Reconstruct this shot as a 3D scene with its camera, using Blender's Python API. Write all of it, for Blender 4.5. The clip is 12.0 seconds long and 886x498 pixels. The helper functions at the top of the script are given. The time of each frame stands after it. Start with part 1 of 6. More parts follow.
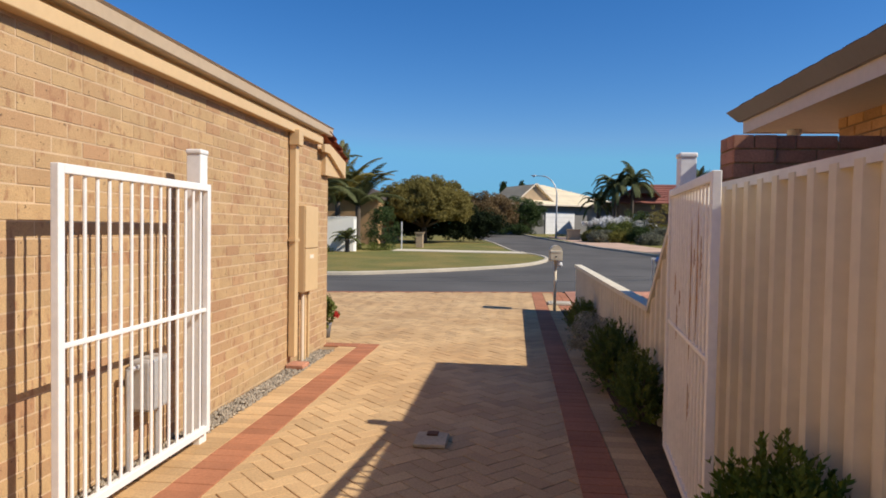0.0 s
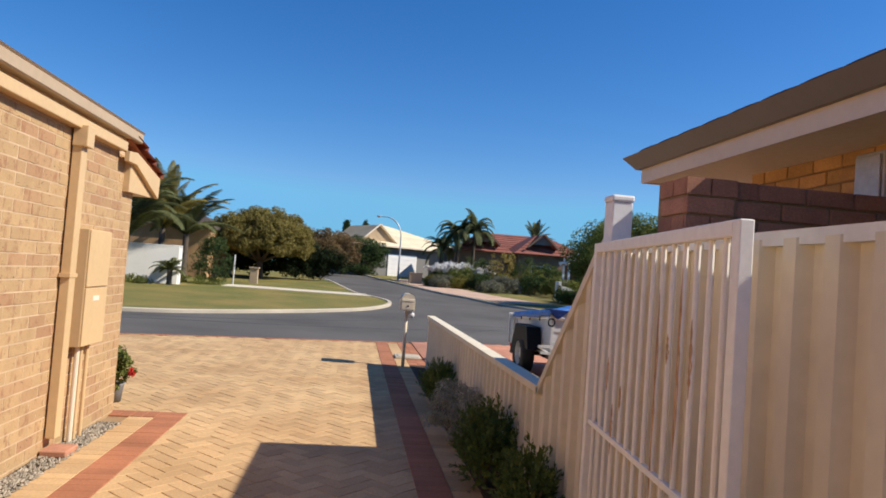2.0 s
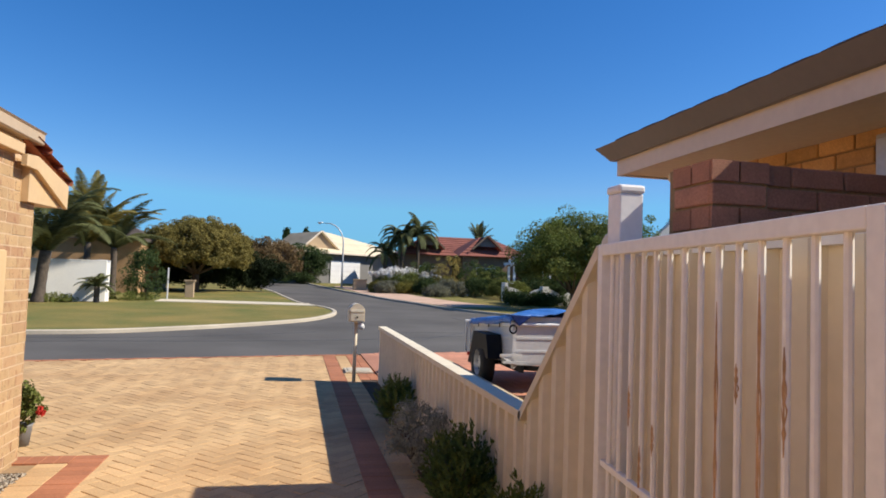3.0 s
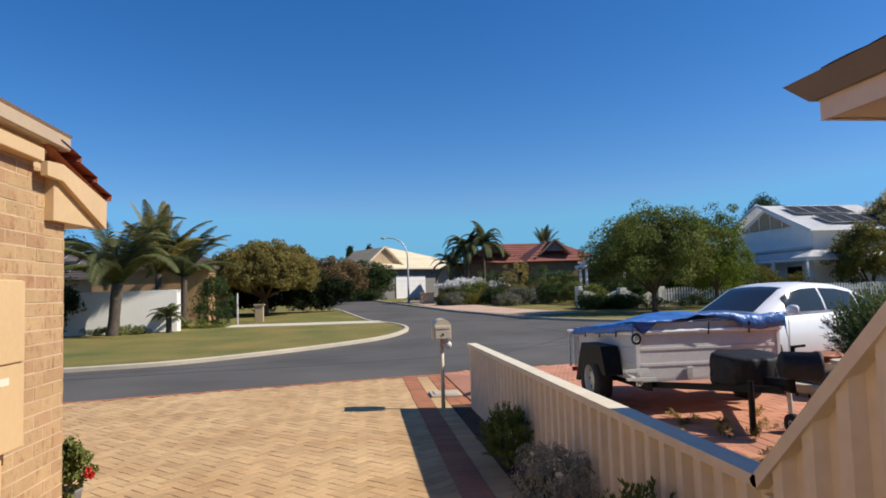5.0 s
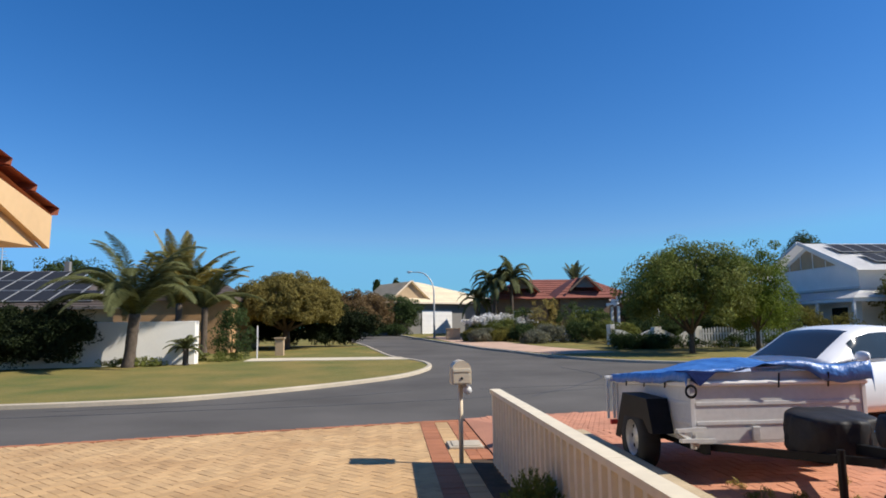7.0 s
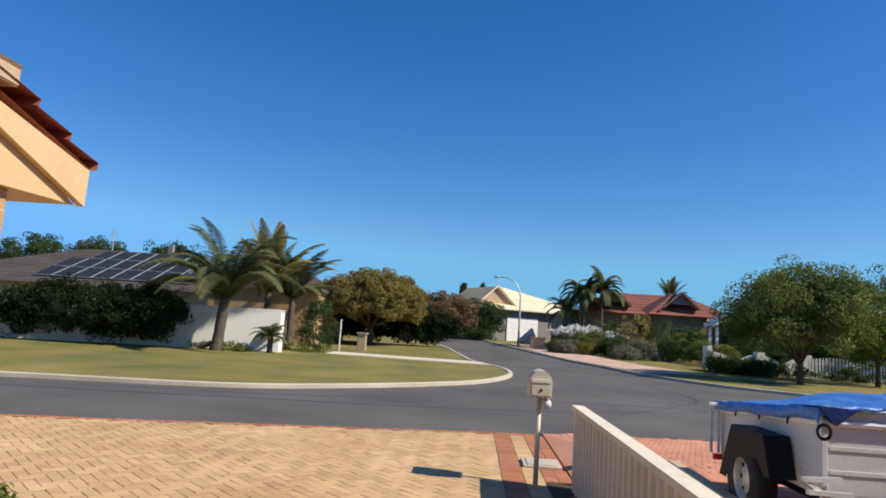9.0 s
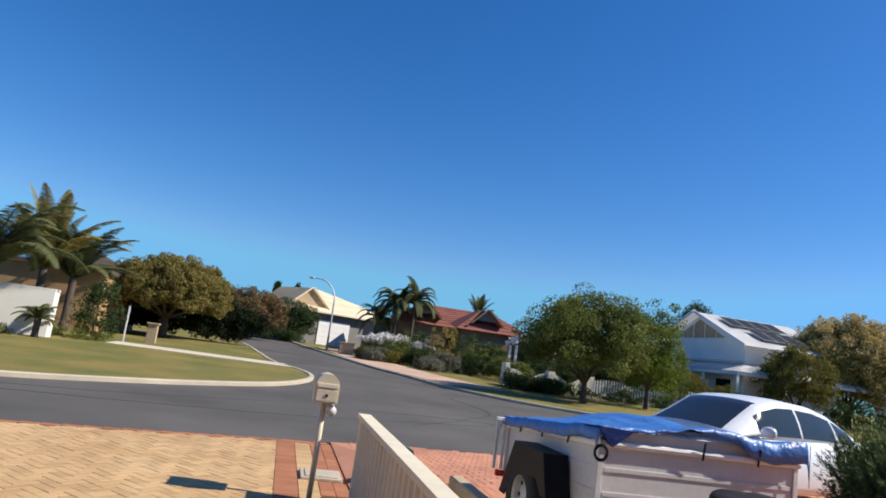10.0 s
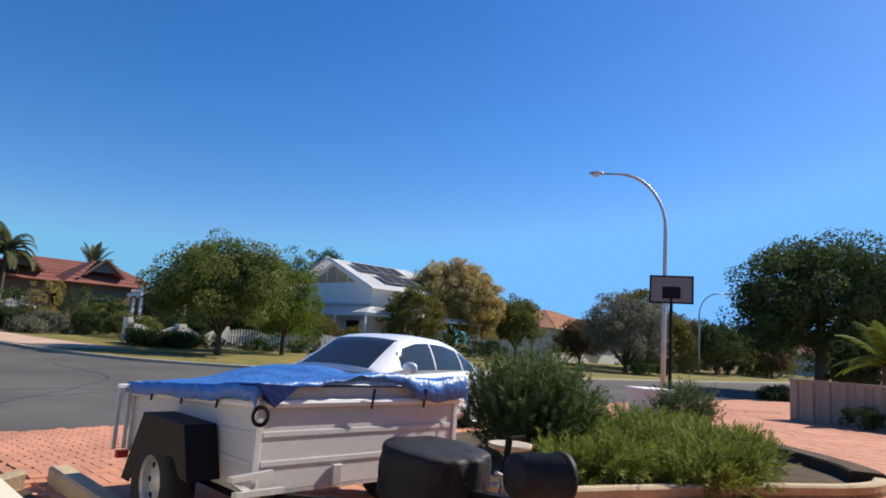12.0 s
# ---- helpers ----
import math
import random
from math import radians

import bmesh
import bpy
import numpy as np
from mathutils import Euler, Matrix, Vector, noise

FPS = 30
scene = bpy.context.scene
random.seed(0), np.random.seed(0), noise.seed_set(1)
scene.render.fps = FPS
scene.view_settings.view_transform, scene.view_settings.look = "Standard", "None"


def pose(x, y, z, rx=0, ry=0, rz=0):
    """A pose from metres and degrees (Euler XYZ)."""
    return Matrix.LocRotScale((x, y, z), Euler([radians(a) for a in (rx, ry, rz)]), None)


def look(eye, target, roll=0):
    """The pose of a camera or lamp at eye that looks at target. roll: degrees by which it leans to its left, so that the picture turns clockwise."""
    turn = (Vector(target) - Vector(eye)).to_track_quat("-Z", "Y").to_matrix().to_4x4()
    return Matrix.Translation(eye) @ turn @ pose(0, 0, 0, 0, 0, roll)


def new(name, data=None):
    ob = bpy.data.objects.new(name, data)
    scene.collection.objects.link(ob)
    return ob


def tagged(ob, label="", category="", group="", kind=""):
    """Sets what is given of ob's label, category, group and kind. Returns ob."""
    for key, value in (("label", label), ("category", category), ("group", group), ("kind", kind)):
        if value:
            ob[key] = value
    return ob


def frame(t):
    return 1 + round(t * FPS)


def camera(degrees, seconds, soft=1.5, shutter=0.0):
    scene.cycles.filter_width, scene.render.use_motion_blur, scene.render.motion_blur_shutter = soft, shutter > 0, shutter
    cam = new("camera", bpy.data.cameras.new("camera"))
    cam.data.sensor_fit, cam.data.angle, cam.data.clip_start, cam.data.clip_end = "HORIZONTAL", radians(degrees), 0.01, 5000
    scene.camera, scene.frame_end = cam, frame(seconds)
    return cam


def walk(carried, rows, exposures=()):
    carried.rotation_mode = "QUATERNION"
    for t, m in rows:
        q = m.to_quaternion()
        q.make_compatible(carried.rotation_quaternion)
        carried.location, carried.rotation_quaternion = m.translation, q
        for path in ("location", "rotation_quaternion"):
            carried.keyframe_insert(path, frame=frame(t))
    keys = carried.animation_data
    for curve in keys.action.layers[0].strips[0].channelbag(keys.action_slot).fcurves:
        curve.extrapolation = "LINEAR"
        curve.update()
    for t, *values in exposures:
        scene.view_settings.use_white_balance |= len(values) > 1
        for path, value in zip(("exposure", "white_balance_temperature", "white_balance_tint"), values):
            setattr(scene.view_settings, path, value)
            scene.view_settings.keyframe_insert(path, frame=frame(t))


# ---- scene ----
cam = camera(68.0, 12.0, soft=1.75)
PATH = [
    (0, (0.06, -0.104, 1.477), (-0.158, 1.884, 1.415), 0.9),
    (0.5, (0.011, 0.166, 1.486), (-0.093, 2.163, 1.45), 1.0),
    (1, (0.003, 0.531, 1.516), (0.034, 2.531, 1.532), 1.5),
    (1.5, (-0.097, 0.852, 1.559), (0.048, 2.846, 1.633), 3.3),
    (2, (-0.09, 1.228, 1.54), (0.169, 3.209, 1.62), 4.2),
    (2.5, (-0.095, 1.543, 1.571), (0.223, 3.512, 1.727), 4.4),
    (3, (-0.119, 1.856, 1.576), (0.311, 3.806, 1.677), 2.0),
    (3.2, (-0.143, 1.961, 1.584), (0.324, 3.903, 1.688), 1.9),
    (4.8, (-0.353, 3.004, 1.533), (-0.241, 4.998, 1.648), -3.3),
    (5, (-0.26, 3.135, 1.56), (-0.012, 5.115, 1.692), -1.7),
    (5.5, (-0.103, 3.393, 1.576), (0.508, 5.287, 1.771), 0.8),
    (6, (0.019, 3.619, 1.594), (0.834, 5.433, 1.8), 0.2),
    (6.5, (0.04, 3.883, 1.594), (0.602, 5.788, 1.826), -0.2),
    (7, (-0.044, 4.095, 1.586), (0.119, 6.074, 1.826), -0.7),
    (7.5, (-0.048, 4.338, 1.571), (-0.027, 6.329, 1.751), -1.7),
    (7.7, (-0.041, 4.418, 1.581), (-0.051, 6.409, 1.771), -1.6),
    (9.3, (0.144, 4.966, 1.512), (0.06, 6.948, 1.764), 5.0),
    (9.5, (0.208, 5.082, 1.492), (0.255, 7.066, 1.738), 5.0),
    (10, (0.324, 5.388, 1.515), (0.742, 7.317, 1.836), 7.9),
    (10.5, (0.344, 5.616, 1.514), (1.091, 7.445, 1.825), 6.9),
    (11, (0.383, 5.828, 1.521), (1.349, 7.547, 1.851), 5.5),
    (11.5, (0.502, 6.016, 1.53), (1.62, 7.637, 1.882), 4.9),
    (12, (0.603, 6.258, 1.496), (1.978, 7.683, 1.776), 3.8),
]
walk(cam, [(t, look(eye, target, roll)) for t, eye, target, roll in PATH], exposures=[(0, 0.17), (1, 0.24), (2, 0.34), (3, 0.40), (5, 0.20), (6, 0.36), (7.5, 0.28), (9.5, 0.33), (11, 0.35), (12, 0.37)])

# ---- world and sun ----
SUN_DIR = Vector((1.07, -0.28, 1.0)).normalized()
world = bpy.data.worlds.new("sky_world")
scene.world = world
world.use_nodes = True
wn = world.node_tree
sky = wn.nodes.new("ShaderNodeTexSky")
sky.sky_type = "NISHITA"
sky.sun_disc = False
sky.sun_elevation = math.asin(SUN_DIR.z)
sky.sun_rotation = math.atan2(SUN_DIR.x, SUN_DIR.y)
sky.altitude = 0
sky.air_density = 1.0
sky.dust_density = 0.32
sky.ozone_density = 6.0
wn.nodes["Background"].inputs["Strength"].default_value = 0.110
clear = wn.nodes.new("ShaderNodeHueSaturation")
clear.inputs["Hue"].default_value = 0.507
clear.inputs["Saturation"].default_value = 1.26
wn.links.new(sky.outputs[0], clear.inputs["Color"])
cap = wn.nodes.new("ShaderNodeMix")
cap.data_type = "RGBA"
cap.blend_type = "DARKEN"
cap.inputs["Factor"].default_value = 1.0
cap.inputs["B"].default_value = (1.35, 3.65, 7.4, 1)
wn.links.new(clear.outputs[0], cap.inputs["A"])
wn.links.new(cap.outputs["Result"], wn.nodes["Background"].inputs["Color"])
sun_data = bpy.data.lights.new("sun", "SUN")
sun_data.energy = 5.0
sun_data.angle = radians(0.53)
sun_data.color = (1.0, 0.93, 0.82)
sun = new("sun", sun_data)
sun.matrix_world = look(SUN_DIR * 60, (0, 0, 0))
scene.view_settings.exposure = 0.35


# ---- materials ----
def mat(name, col, rough=0.8, var=0.25, scale=6.0, fine=60.0, bump=0.3, metal=0.0, spec=0.4, obj_random=0.0, island=0.0, col2=None, dist=0.01, odd=None):
    """A surface with two scales of colour variation and fine relief."""
    m = bpy.data.materials.new(name)
    m.use_nodes = True
    nt = m.node_tree
    b = nt.nodes["Principled BSDF"]
    b.inputs["Roughness"].default_value = rough
    b.inputs["Metallic"].default_value = metal
    b.inputs["Specular IOR Level"].default_value = spec
    tc = nt.nodes.new("ShaderNodeNewGeometry")
    n1 = nt.nodes.new("ShaderNodeTexNoise")
    n1.inputs["Scale"].default_value = scale
    n1.inputs["Detail"].default_value = 5
    n2 = nt.nodes.new("ShaderNodeTexNoise")
    n2.inputs["Scale"].default_value = fine
    n2.inputs["Detail"].default_value = 3
    for n in (n1, n2):
        nt.links.new(tc.outputs["Position"], n.inputs["Vector"])
    ramp = nt.nodes.new("ShaderNodeMapRange")
    ramp.inputs["From Min"].default_value, ramp.inputs["From Max"].default_value = 0.3, 0.7
    nt.links.new(n1.outputs["Fac"], ramp.inputs["Value"])
    mix = nt.nodes.new("ShaderNodeMix")
    mix.data_type = "RGBA"
    c2 = col2 or tuple(c * (1 - var) for c in col)
    mix.inputs["A"].default_value = (*col, 1)
    mix.inputs["B"].default_value = (*c2, 1)
    nt.links.new(ramp.outputs[0], mix.inputs["Factor"])
    hsv = nt.nodes.new("ShaderNodeHueSaturation")
    nt.links.new(mix.outputs["Result"], hsv.inputs["Color"])
    v = nt.nodes.new("ShaderNodeMapRange")
    v.inputs["From Min"].default_value, v.inputs["From Max"].default_value = 0.25, 0.75
    v.inputs["To Min"].default_value, v.inputs["To Max"].default_value = 1 - var * 0.6, 1 + var * 0.4
    nt.links.new(n2.outputs["Fac"], v.inputs["Value"])
    out = v.outputs[0]
    amount = max(obj_random, island)
    if amount:
        info = nt.nodes.new("ShaderNodeObjectInfo")
        add = nt.nodes.new("ShaderNodeMath")
        nt.links.new(info.outputs["Random"], add.inputs[0])
        nt.links.new(tc.outputs["Random Per Island"], add.inputs[1])
        frac = nt.nodes.new("ShaderNodeMath")
        frac.operation = "FRACT"
        nt.links.new(add.outputs[0], frac.inputs[0])
        r = nt.nodes.new("ShaderNodeMapRange")
        r.inputs["To Min"].default_value, r.inputs["To Max"].default_value = 1 - amount, 1 + amount * 0.6
        nt.links.new(frac.outputs[0], r.inputs["Value"])
        mul = nt.nodes.new("ShaderNodeMath")
        mul.operation = "MULTIPLY"
        nt.links.new(out, mul.inputs[0])
        nt.links.new(r.outputs[0], mul.inputs[1])
        out = mul.outputs[0]
        if odd is not None:
            k = nt.nodes.new("ShaderNodeMath")
            k.operation = "MULTIPLY"
            k.inputs[1].default_value = 7.31
            nt.links.new(frac.outputs[0], k.inputs[0])
            k2 = nt.nodes.new("ShaderNodeMath")
            k2.operation = "FRACT"
            nt.links.new(k.outputs[0], k2.inputs[0])
            pick = nt.nodes.new("ShaderNodeMapRange")
            pick.inputs["From Min"].default_value, pick.inputs["From Max"].default_value = 0.55, 1.0
            pick.inputs["To Max"].default_value = 0.8
            nt.links.new(k2.outputs[0], pick.inputs["Value"])
            om = nt.nodes.new("ShaderNodeMix")
            om.data_type = "RGBA"
            om.inputs["B"].default_value = (*odd, 1)
            nt.links.new(mix.outputs["Result"], om.inputs["A"])
            nt.links.new(pick.outputs[0], om.inputs["Factor"])
            nt.links.new(om.outputs["Result"], hsv.inputs["Color"])
    nt.links.new(out, hsv.inputs["Value"])
    nt.links.new(hsv.outputs[0], b.inputs["Base Color"])
    if bump:
        bp = nt.nodes.new("ShaderNodeBump")
        bp.inputs["Strength"].default_value = bump
        bp.inputs["Distance"].default_value = dist
        nt.links.new(n2.outputs["Fac"], bp.inputs["Height"])
        nt.links.new(bp.outputs[0], b.inputs["Normal"])
    return m


def speckle(m, spots):
    """Adds irregular blotches and dark specks burnt into the surface."""
    nt = m.node_tree
    b = nt.nodes["Principled BSDF"]
    src = b.inputs["Base Color"].links[0].from_socket
    geo = nt.nodes.new("ShaderNodeNewGeometry")
    for scale, lo, hi, amount, col, stretch in spots:
        mp = nt.nodes.new("ShaderNodeMapping")
        mp.inputs["Scale"].default_value = stretch
        nt.links.new(geo.outputs["Position"], mp.inputs["Vector"])
        n = nt.nodes.new("ShaderNodeTexNoise")
        n.inputs["Scale"].default_value = scale
        n.inputs["Detail"].default_value = 3
        nt.links.new(mp.outputs[0], n.inputs["Vector"])
        r = nt.nodes.new("ShaderNodeMapRange")
        r.inputs["From Min"].default_value, r.inputs["From Max"].default_value = lo, hi
        r.inputs["To Max"].default_value = amount
        nt.links.new(n.outputs["Fac"], r.inputs["Value"])
        x = nt.nodes.new("ShaderNodeMix")
        x.data_type = "RGBA"
        x.inputs["B"].default_value = (*col, 1)
        nt.links.new(src, x.inputs["A"])
        nt.links.new(r.outputs[0], x.inputs["Factor"])
        src = x.outputs["Result"]
    nt.links.new(src, b.inputs["Base Color"])
    return m


def glass(name, tint=(0.02, 0.025, 0.03), rough=0.03):
    m = mat(name, tint, rough, 0.1, 1.0, 3.0, 0.0, spec=0.8)
    return m


M_BRICK = speckle(mat("cream_brick", (0.522, 0.340, 0.168), 0.9, 0.30, 7, 130, 0.6, island=0.09, obj_random=0.09, col2=(0.452, 0.290, 0.141), dist=0.004, odd=(0.40, 0.215, 0.112)),
                  ((16, 0.56, 0.68, 0.62, (0.29, 0.135, 0.07), (1, 1.3, 0.7)), (52, 0.66, 0.72, 0.75, (0.085, 0.05, 0.03), (1, 0.7, 1.2))))
M_TANBRICK = mat("orange_tan_brick", (0.52, 0.31, 0.15), 0.9, 0.35, 1.2, 30, 0.5)
M_MORTAR = mat("mortar", (0.64, 0.455, 0.28), 0.95, 0.2, 5, 90, 0.4, dist=0.004)
M_PAVER = mat("yellow_paver", (0.60, 0.395, 0.195), 0.9, 0.32, 0.9, 70, 0.5, island=0.16, obj_random=0.16, col2=(0.47, 0.285, 0.13), dist=0.004)
M_PAVER_RED = mat("red_paver", (0.46, 0.18, 0.085), 0.9, 0.3, 1.3, 70, 0.5, obj_random=0.14, island=0.14, dist=0.004)
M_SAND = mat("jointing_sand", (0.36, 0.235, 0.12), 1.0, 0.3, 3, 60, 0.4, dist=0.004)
M_REDDRIVE = mat("red_drive_paving", (0.62, 0.275, 0.16), 0.9, 0.25, 0.9, 50, 0.4, island=0.12, dist=0.004)
M_ASPHALT = mat("asphalt", (0.130, 0.120, 0.108), 0.95, 0.36, 0.35, 45, 0.6, spec=0.2, dist=0.006)
M_TAR = mat("tar_seal", (0.045, 0.045, 0.047), 0.6, 0.2, 3, 40, 0.2)
M_KERB = mat("concrete_kerb", (0.56, 0.48, 0.36), 0.9, 0.25, 1.2, 40, 0.4)
M_PALE = mat("pale_concrete", (0.66, 0.57, 0.42), 0.95, 0.2, 0.8, 30, 0.3)
M_GRASS = mat("lawn_turf", (0.110, 0.128, 0.024), 1.0, 0.6, 0.42, 26, 0.9, col2=(0.27, 0.195, 0.052), dist=0.03)
M_EARTH = mat("dry_earth", (0.27, 0.20, 0.11), 1.0, 0.35, 0.25, 12, 0.5)
M_SOIL = mat("garden_soil", (0.11, 0.07, 0.04), 1.0, 0.5, 6, 60, 0.8)
M_GRAVEL = mat("gravel_stone", (0.42, 0.35, 0.26), 0.9, 0.4, 9, 80, 0.3, island=0.4)
M_GUTTER = mat("cream_gutter_paint", (0.66, 0.45, 0.23), 0.45, 0.08, 1.5, 20, 0.05)
M_FENCE = mat("cream_steel_fence", (0.77, 0.675, 0.495), 0.75, 0.12, 1.2, 12, 0.05)
M_GUTTER_TAN = mat("tan_gutter_paint", (0.50, 0.37, 0.235), 0.5, 0.10, 1.5, 20, 0.05)
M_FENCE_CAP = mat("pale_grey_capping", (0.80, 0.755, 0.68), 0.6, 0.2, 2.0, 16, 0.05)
# brownish tan fence coat with the shade on its face mixed into the colour
M_FENCE_TAN_SHADE = mat("shade_darkened_tan_fence", (0.41, 0.335, 0.24), 0.6, 0.15, 1.2, 12, 0.05)
M_GATE = mat("white_powdercoat", (0.86, 0.83, 0.78), 0.4, 0.10, 2.0, 30, 0.05)
M_GATE_CREAM = mat("cream_powdercoat", (0.95, 0.89, 0.79), 0.45, 0.10, 2.0, 30, 0.05)
M_RUST = mat("rust_streak", (0.62, 0.36, 0.17), 0.9, 0.4, 12, 60, 0.3)
M_GUTTER_DARK = mat("brown_grey_gutter", (0.20, 0.165, 0.135), 0.45, 0.1, 1.5, 20, 0.05)
M_FASCIA = mat("fascia_cream", (0.76, 0.63, 0.47), 0.6, 0.08, 1.5, 20, 0.05)
M_SOFFIT = mat("soffit_tan", (0.82, 0.69, 0.52), 0.8, 0.1, 1.0, 20, 0.05)
M_REDBRICK = mat("red_brown_brick", (0.50, 0.23, 0.135), 0.9, 0.3, 6, 110, 0.5, island=0.2, obj_random=0.2, dist=0.004)
M_ORBRICK = mat("orange_brick", (0.72, 0.40, 0.155), 0.9, 0.3, 6, 110, 0.5, island=0.2, obj_random=0.2, dist=0.004)
M_TILE = mat("terracotta_tile", (0.42, 0.135, 0.07), 0.85, 0.25, 2.0, 40, 0.3, island=0.15)
M_TILE_RED = mat("red_roof_tile", (0.26, 0.088, 0.062), 0.85, 0.25, 0.9, 20, 0.3, island=0.12)
M_TILE_CREAM = mat("cream_roof_tile", (0.78, 0.66, 0.46), 0.85, 0.15, 0.8, 20, 0.3, island=0.08)
M_TILE_BROWN = mat("brown_roof_tile", (0.115, 0.088, 0.072), 0.85, 0.25, 0.9, 20, 0.3, island=0.12)
M_ROOF_WHITE = mat("white_metal_roof", (0.85, 0.84, 0.82), 0.55, 0.08, 0.8, 8, 0.05)
M_WHITE = mat("white_render", (0.80, 0.76, 0.68), 0.9, 0.10, 0.8, 25, 0.2)
M_WHITE_PAINT = mat("white_paint", (0.82, 0.80, 0.77), 0.6, 0.08, 1.2, 25, 0.1)
M_GREYWALL = mat("grey_render", (0.23, 0.22, 0.21), 0.9, 0.15, 0.8, 20, 0.2)
M_TANWALL = mat("tan_render", (0.50, 0.36, 0.22), 0.9, 0.2, 0.9, 20, 0.2)
M_BROWNWALL = mat("brown_brick_wall", (0.26, 0.17, 0.11), 0.9, 0.25, 0.9, 20, 0.2)
M_GLASS = glass("dark_glass")
M_PANEL = mat("solar_cells", (0.03, 0.031, 0.034), 0.55, 0.2, 3, 20, 0.0, spec=0.12)
M_ALU = mat("aluminium_frame", (0.62, 0.62, 0.60), 0.4, 0.1, 3, 40, 0.05, metal=0.6)
M_GALV = mat("galvanised_steel", (0.60, 0.59, 0.57), 0.5, 0.2, 3.5, 30, 0.15, metal=0.45)
M_STEEL_LIGHT = mat("light_grey_steel", (0.62, 0.60, 0.57), 0.5, 0.12, 2, 20, 0.1)
M_TARP = mat("blue_tarpaulin", (0.055, 0.19, 0.54), 0.42, 0.30, 4, 16, 0.55, spec=0.5, dist=0.03)
M_RUBBER = mat("black_rubber", (0.02, 0.02, 0.021), 0.75, 0.3, 8, 60, 0.3)
M_VINYL = mat("black_vinyl", (0.022, 0.022, 0.024), 0.6, 0.3, 8, 25, 0.4, dist=0.01, spec=0.25)
M_BLACK = mat("black_steel", (0.012, 0.012, 0.013), 0.5, 0.3, 6, 40, 0.1, spec=0.15)
M_CARPAINT = mat("white_car_paint", (0.80, 0.80, 0.80), 0.18, 0.03, 1, 5, 0.0, spec=0.6)
M_CARGLASS = mat("tinted_car_glass", (0.028, 0.033, 0.038), 0.05, 0.1, 1.0, 3.0, 0.0, spec=0.55)
M_RUSTED = mat("rusted_iron", (0.16, 0.07, 0.035), 0.9, 0.4, 12, 60, 0.3)
M_STONE = mat("limestone", (0.58, 0.45, 0.28), 0.9, 0.25, 3, 40, 0.5)
M_BARK = mat("bark", (0.14, 0.10, 0.07), 1.0, 0.4, 8, 40, 0.8)
M_PALMBARK = mat("palm_trunk", (0.13, 0.10, 0.075), 1.0, 0.4, 8, 30, 0.8)
M_GREENBOX = mat("green_pillar_plastic", (0.05, 0.10, 0.065), 0.5, 0.15, 4, 30, 0.1)
M_MAILBOX = mat("cream_mailbox_paint", (0.68, 0.57, 0.40), 0.45, 0.1, 4, 40, 0.05)
M_REDFLOWER = mat("red_petals", (0.65, 0.05, 0.03), 0.7, 0.2, 20, 80, 0.1)
M_WHITEFLOWER = mat("white_blossom", (0.78, 0.74, 0.68), 0.8, 0.15, 5, 40, 0.1, island=0.15)


def leaf_mat(name, col, col2, rough=0.68):
    m = mat(name, col, rough, 0.3, 0.9, 14, 0.0, island=0.35, col2=col2, spec=0.16)
    nt = m.node_tree
    b = nt.nodes["Principled BSDF"]
    tr = nt.nodes.new("ShaderNodeBsdfTranslucent")
    mx = nt.nodes.new("ShaderNodeMixShader")
    mx.inputs[0].default_value = 0.3
    hs = b.inputs["Base Color"].links[0].from_socket
    nt.links.new(hs, tr.inputs["Color"])
    nt.links.new(b.outputs[0], mx.inputs[1])
    nt.links.new(tr.outputs[0], mx.inputs[2])
    nt.links.new(mx.outputs[0], nt.nodes["Material Output"].inputs["Surface"])
    return m


L_GREEN = leaf_mat("green_leaf", (0.235, 0.255, 0.062), (0.125, 0.145, 0.036))
L_DARK = leaf_mat("dark_green_leaf", (0.080, 0.118, 0.036), (0.045, 0.070, 0.022))
L_OLIVE = leaf_mat("olive_leaf", (0.245, 0.215, 0.045), (0.14, 0.13, 0.032))
L_DOME = leaf_mat("tan_olive_leaf", (0.31, 0.25, 0.07), (0.20, 0.165, 0.048))
L_RUSSET = leaf_mat("russet_leaf", (0.27, 0.17, 0.075), (0.16, 0.11, 0.05))
L_GOLD = leaf_mat("golden_leaf", (0.54, 0.41, 0.13), (0.32, 0.26, 0.08))
# paler than the golden leaf: sunlight on the tips is put into this colour
L_LIT_TIP = leaf_mat("creamy_lit_tip_leaf", (0.70, 0.56, 0.27), (0.52, 0.40, 0.17))
L_COVER = leaf_mat("yellow_green_needles", (0.26, 0.31, 0.050), (0.14, 0.18, 0.030))
M_PATH = mat("pink_tan_paving", (0.60, 0.40, 0.28), 0.9, 0.25, 0.9, 40, 0.4, dist=0.004)
M_TARP_DARK = mat("dark_blue_tarpaulin", (0.018, 0.05, 0.24), 0.5, 0.25, 4, 22, 0.35, spec=0.5, dist=0.02)
M_TILE_ORANGE = mat("orange_brown_roof_tile", (0.46, 0.20, 0.095), 0.85, 0.25, 0.9, 20, 0.3, island=0.12)
L_SHRUB = leaf_mat("olive_green_shrub_leaf", (0.215, 0.25, 0.052), (0.11, 0.145, 0.032))
L_SILVER = leaf_mat("silver_leaf", (0.42, 0.40, 0.29), (0.27, 0.26, 0.19))
L_GREY = leaf_mat("grey_green_leaf", (0.281, 0.272, 0.181), (0.165, 0.165, 0.116))
L_PALM = leaf_mat("palm_frond", (0.18, 0.19, 0.075), (0.11, 0.12, 0.048))
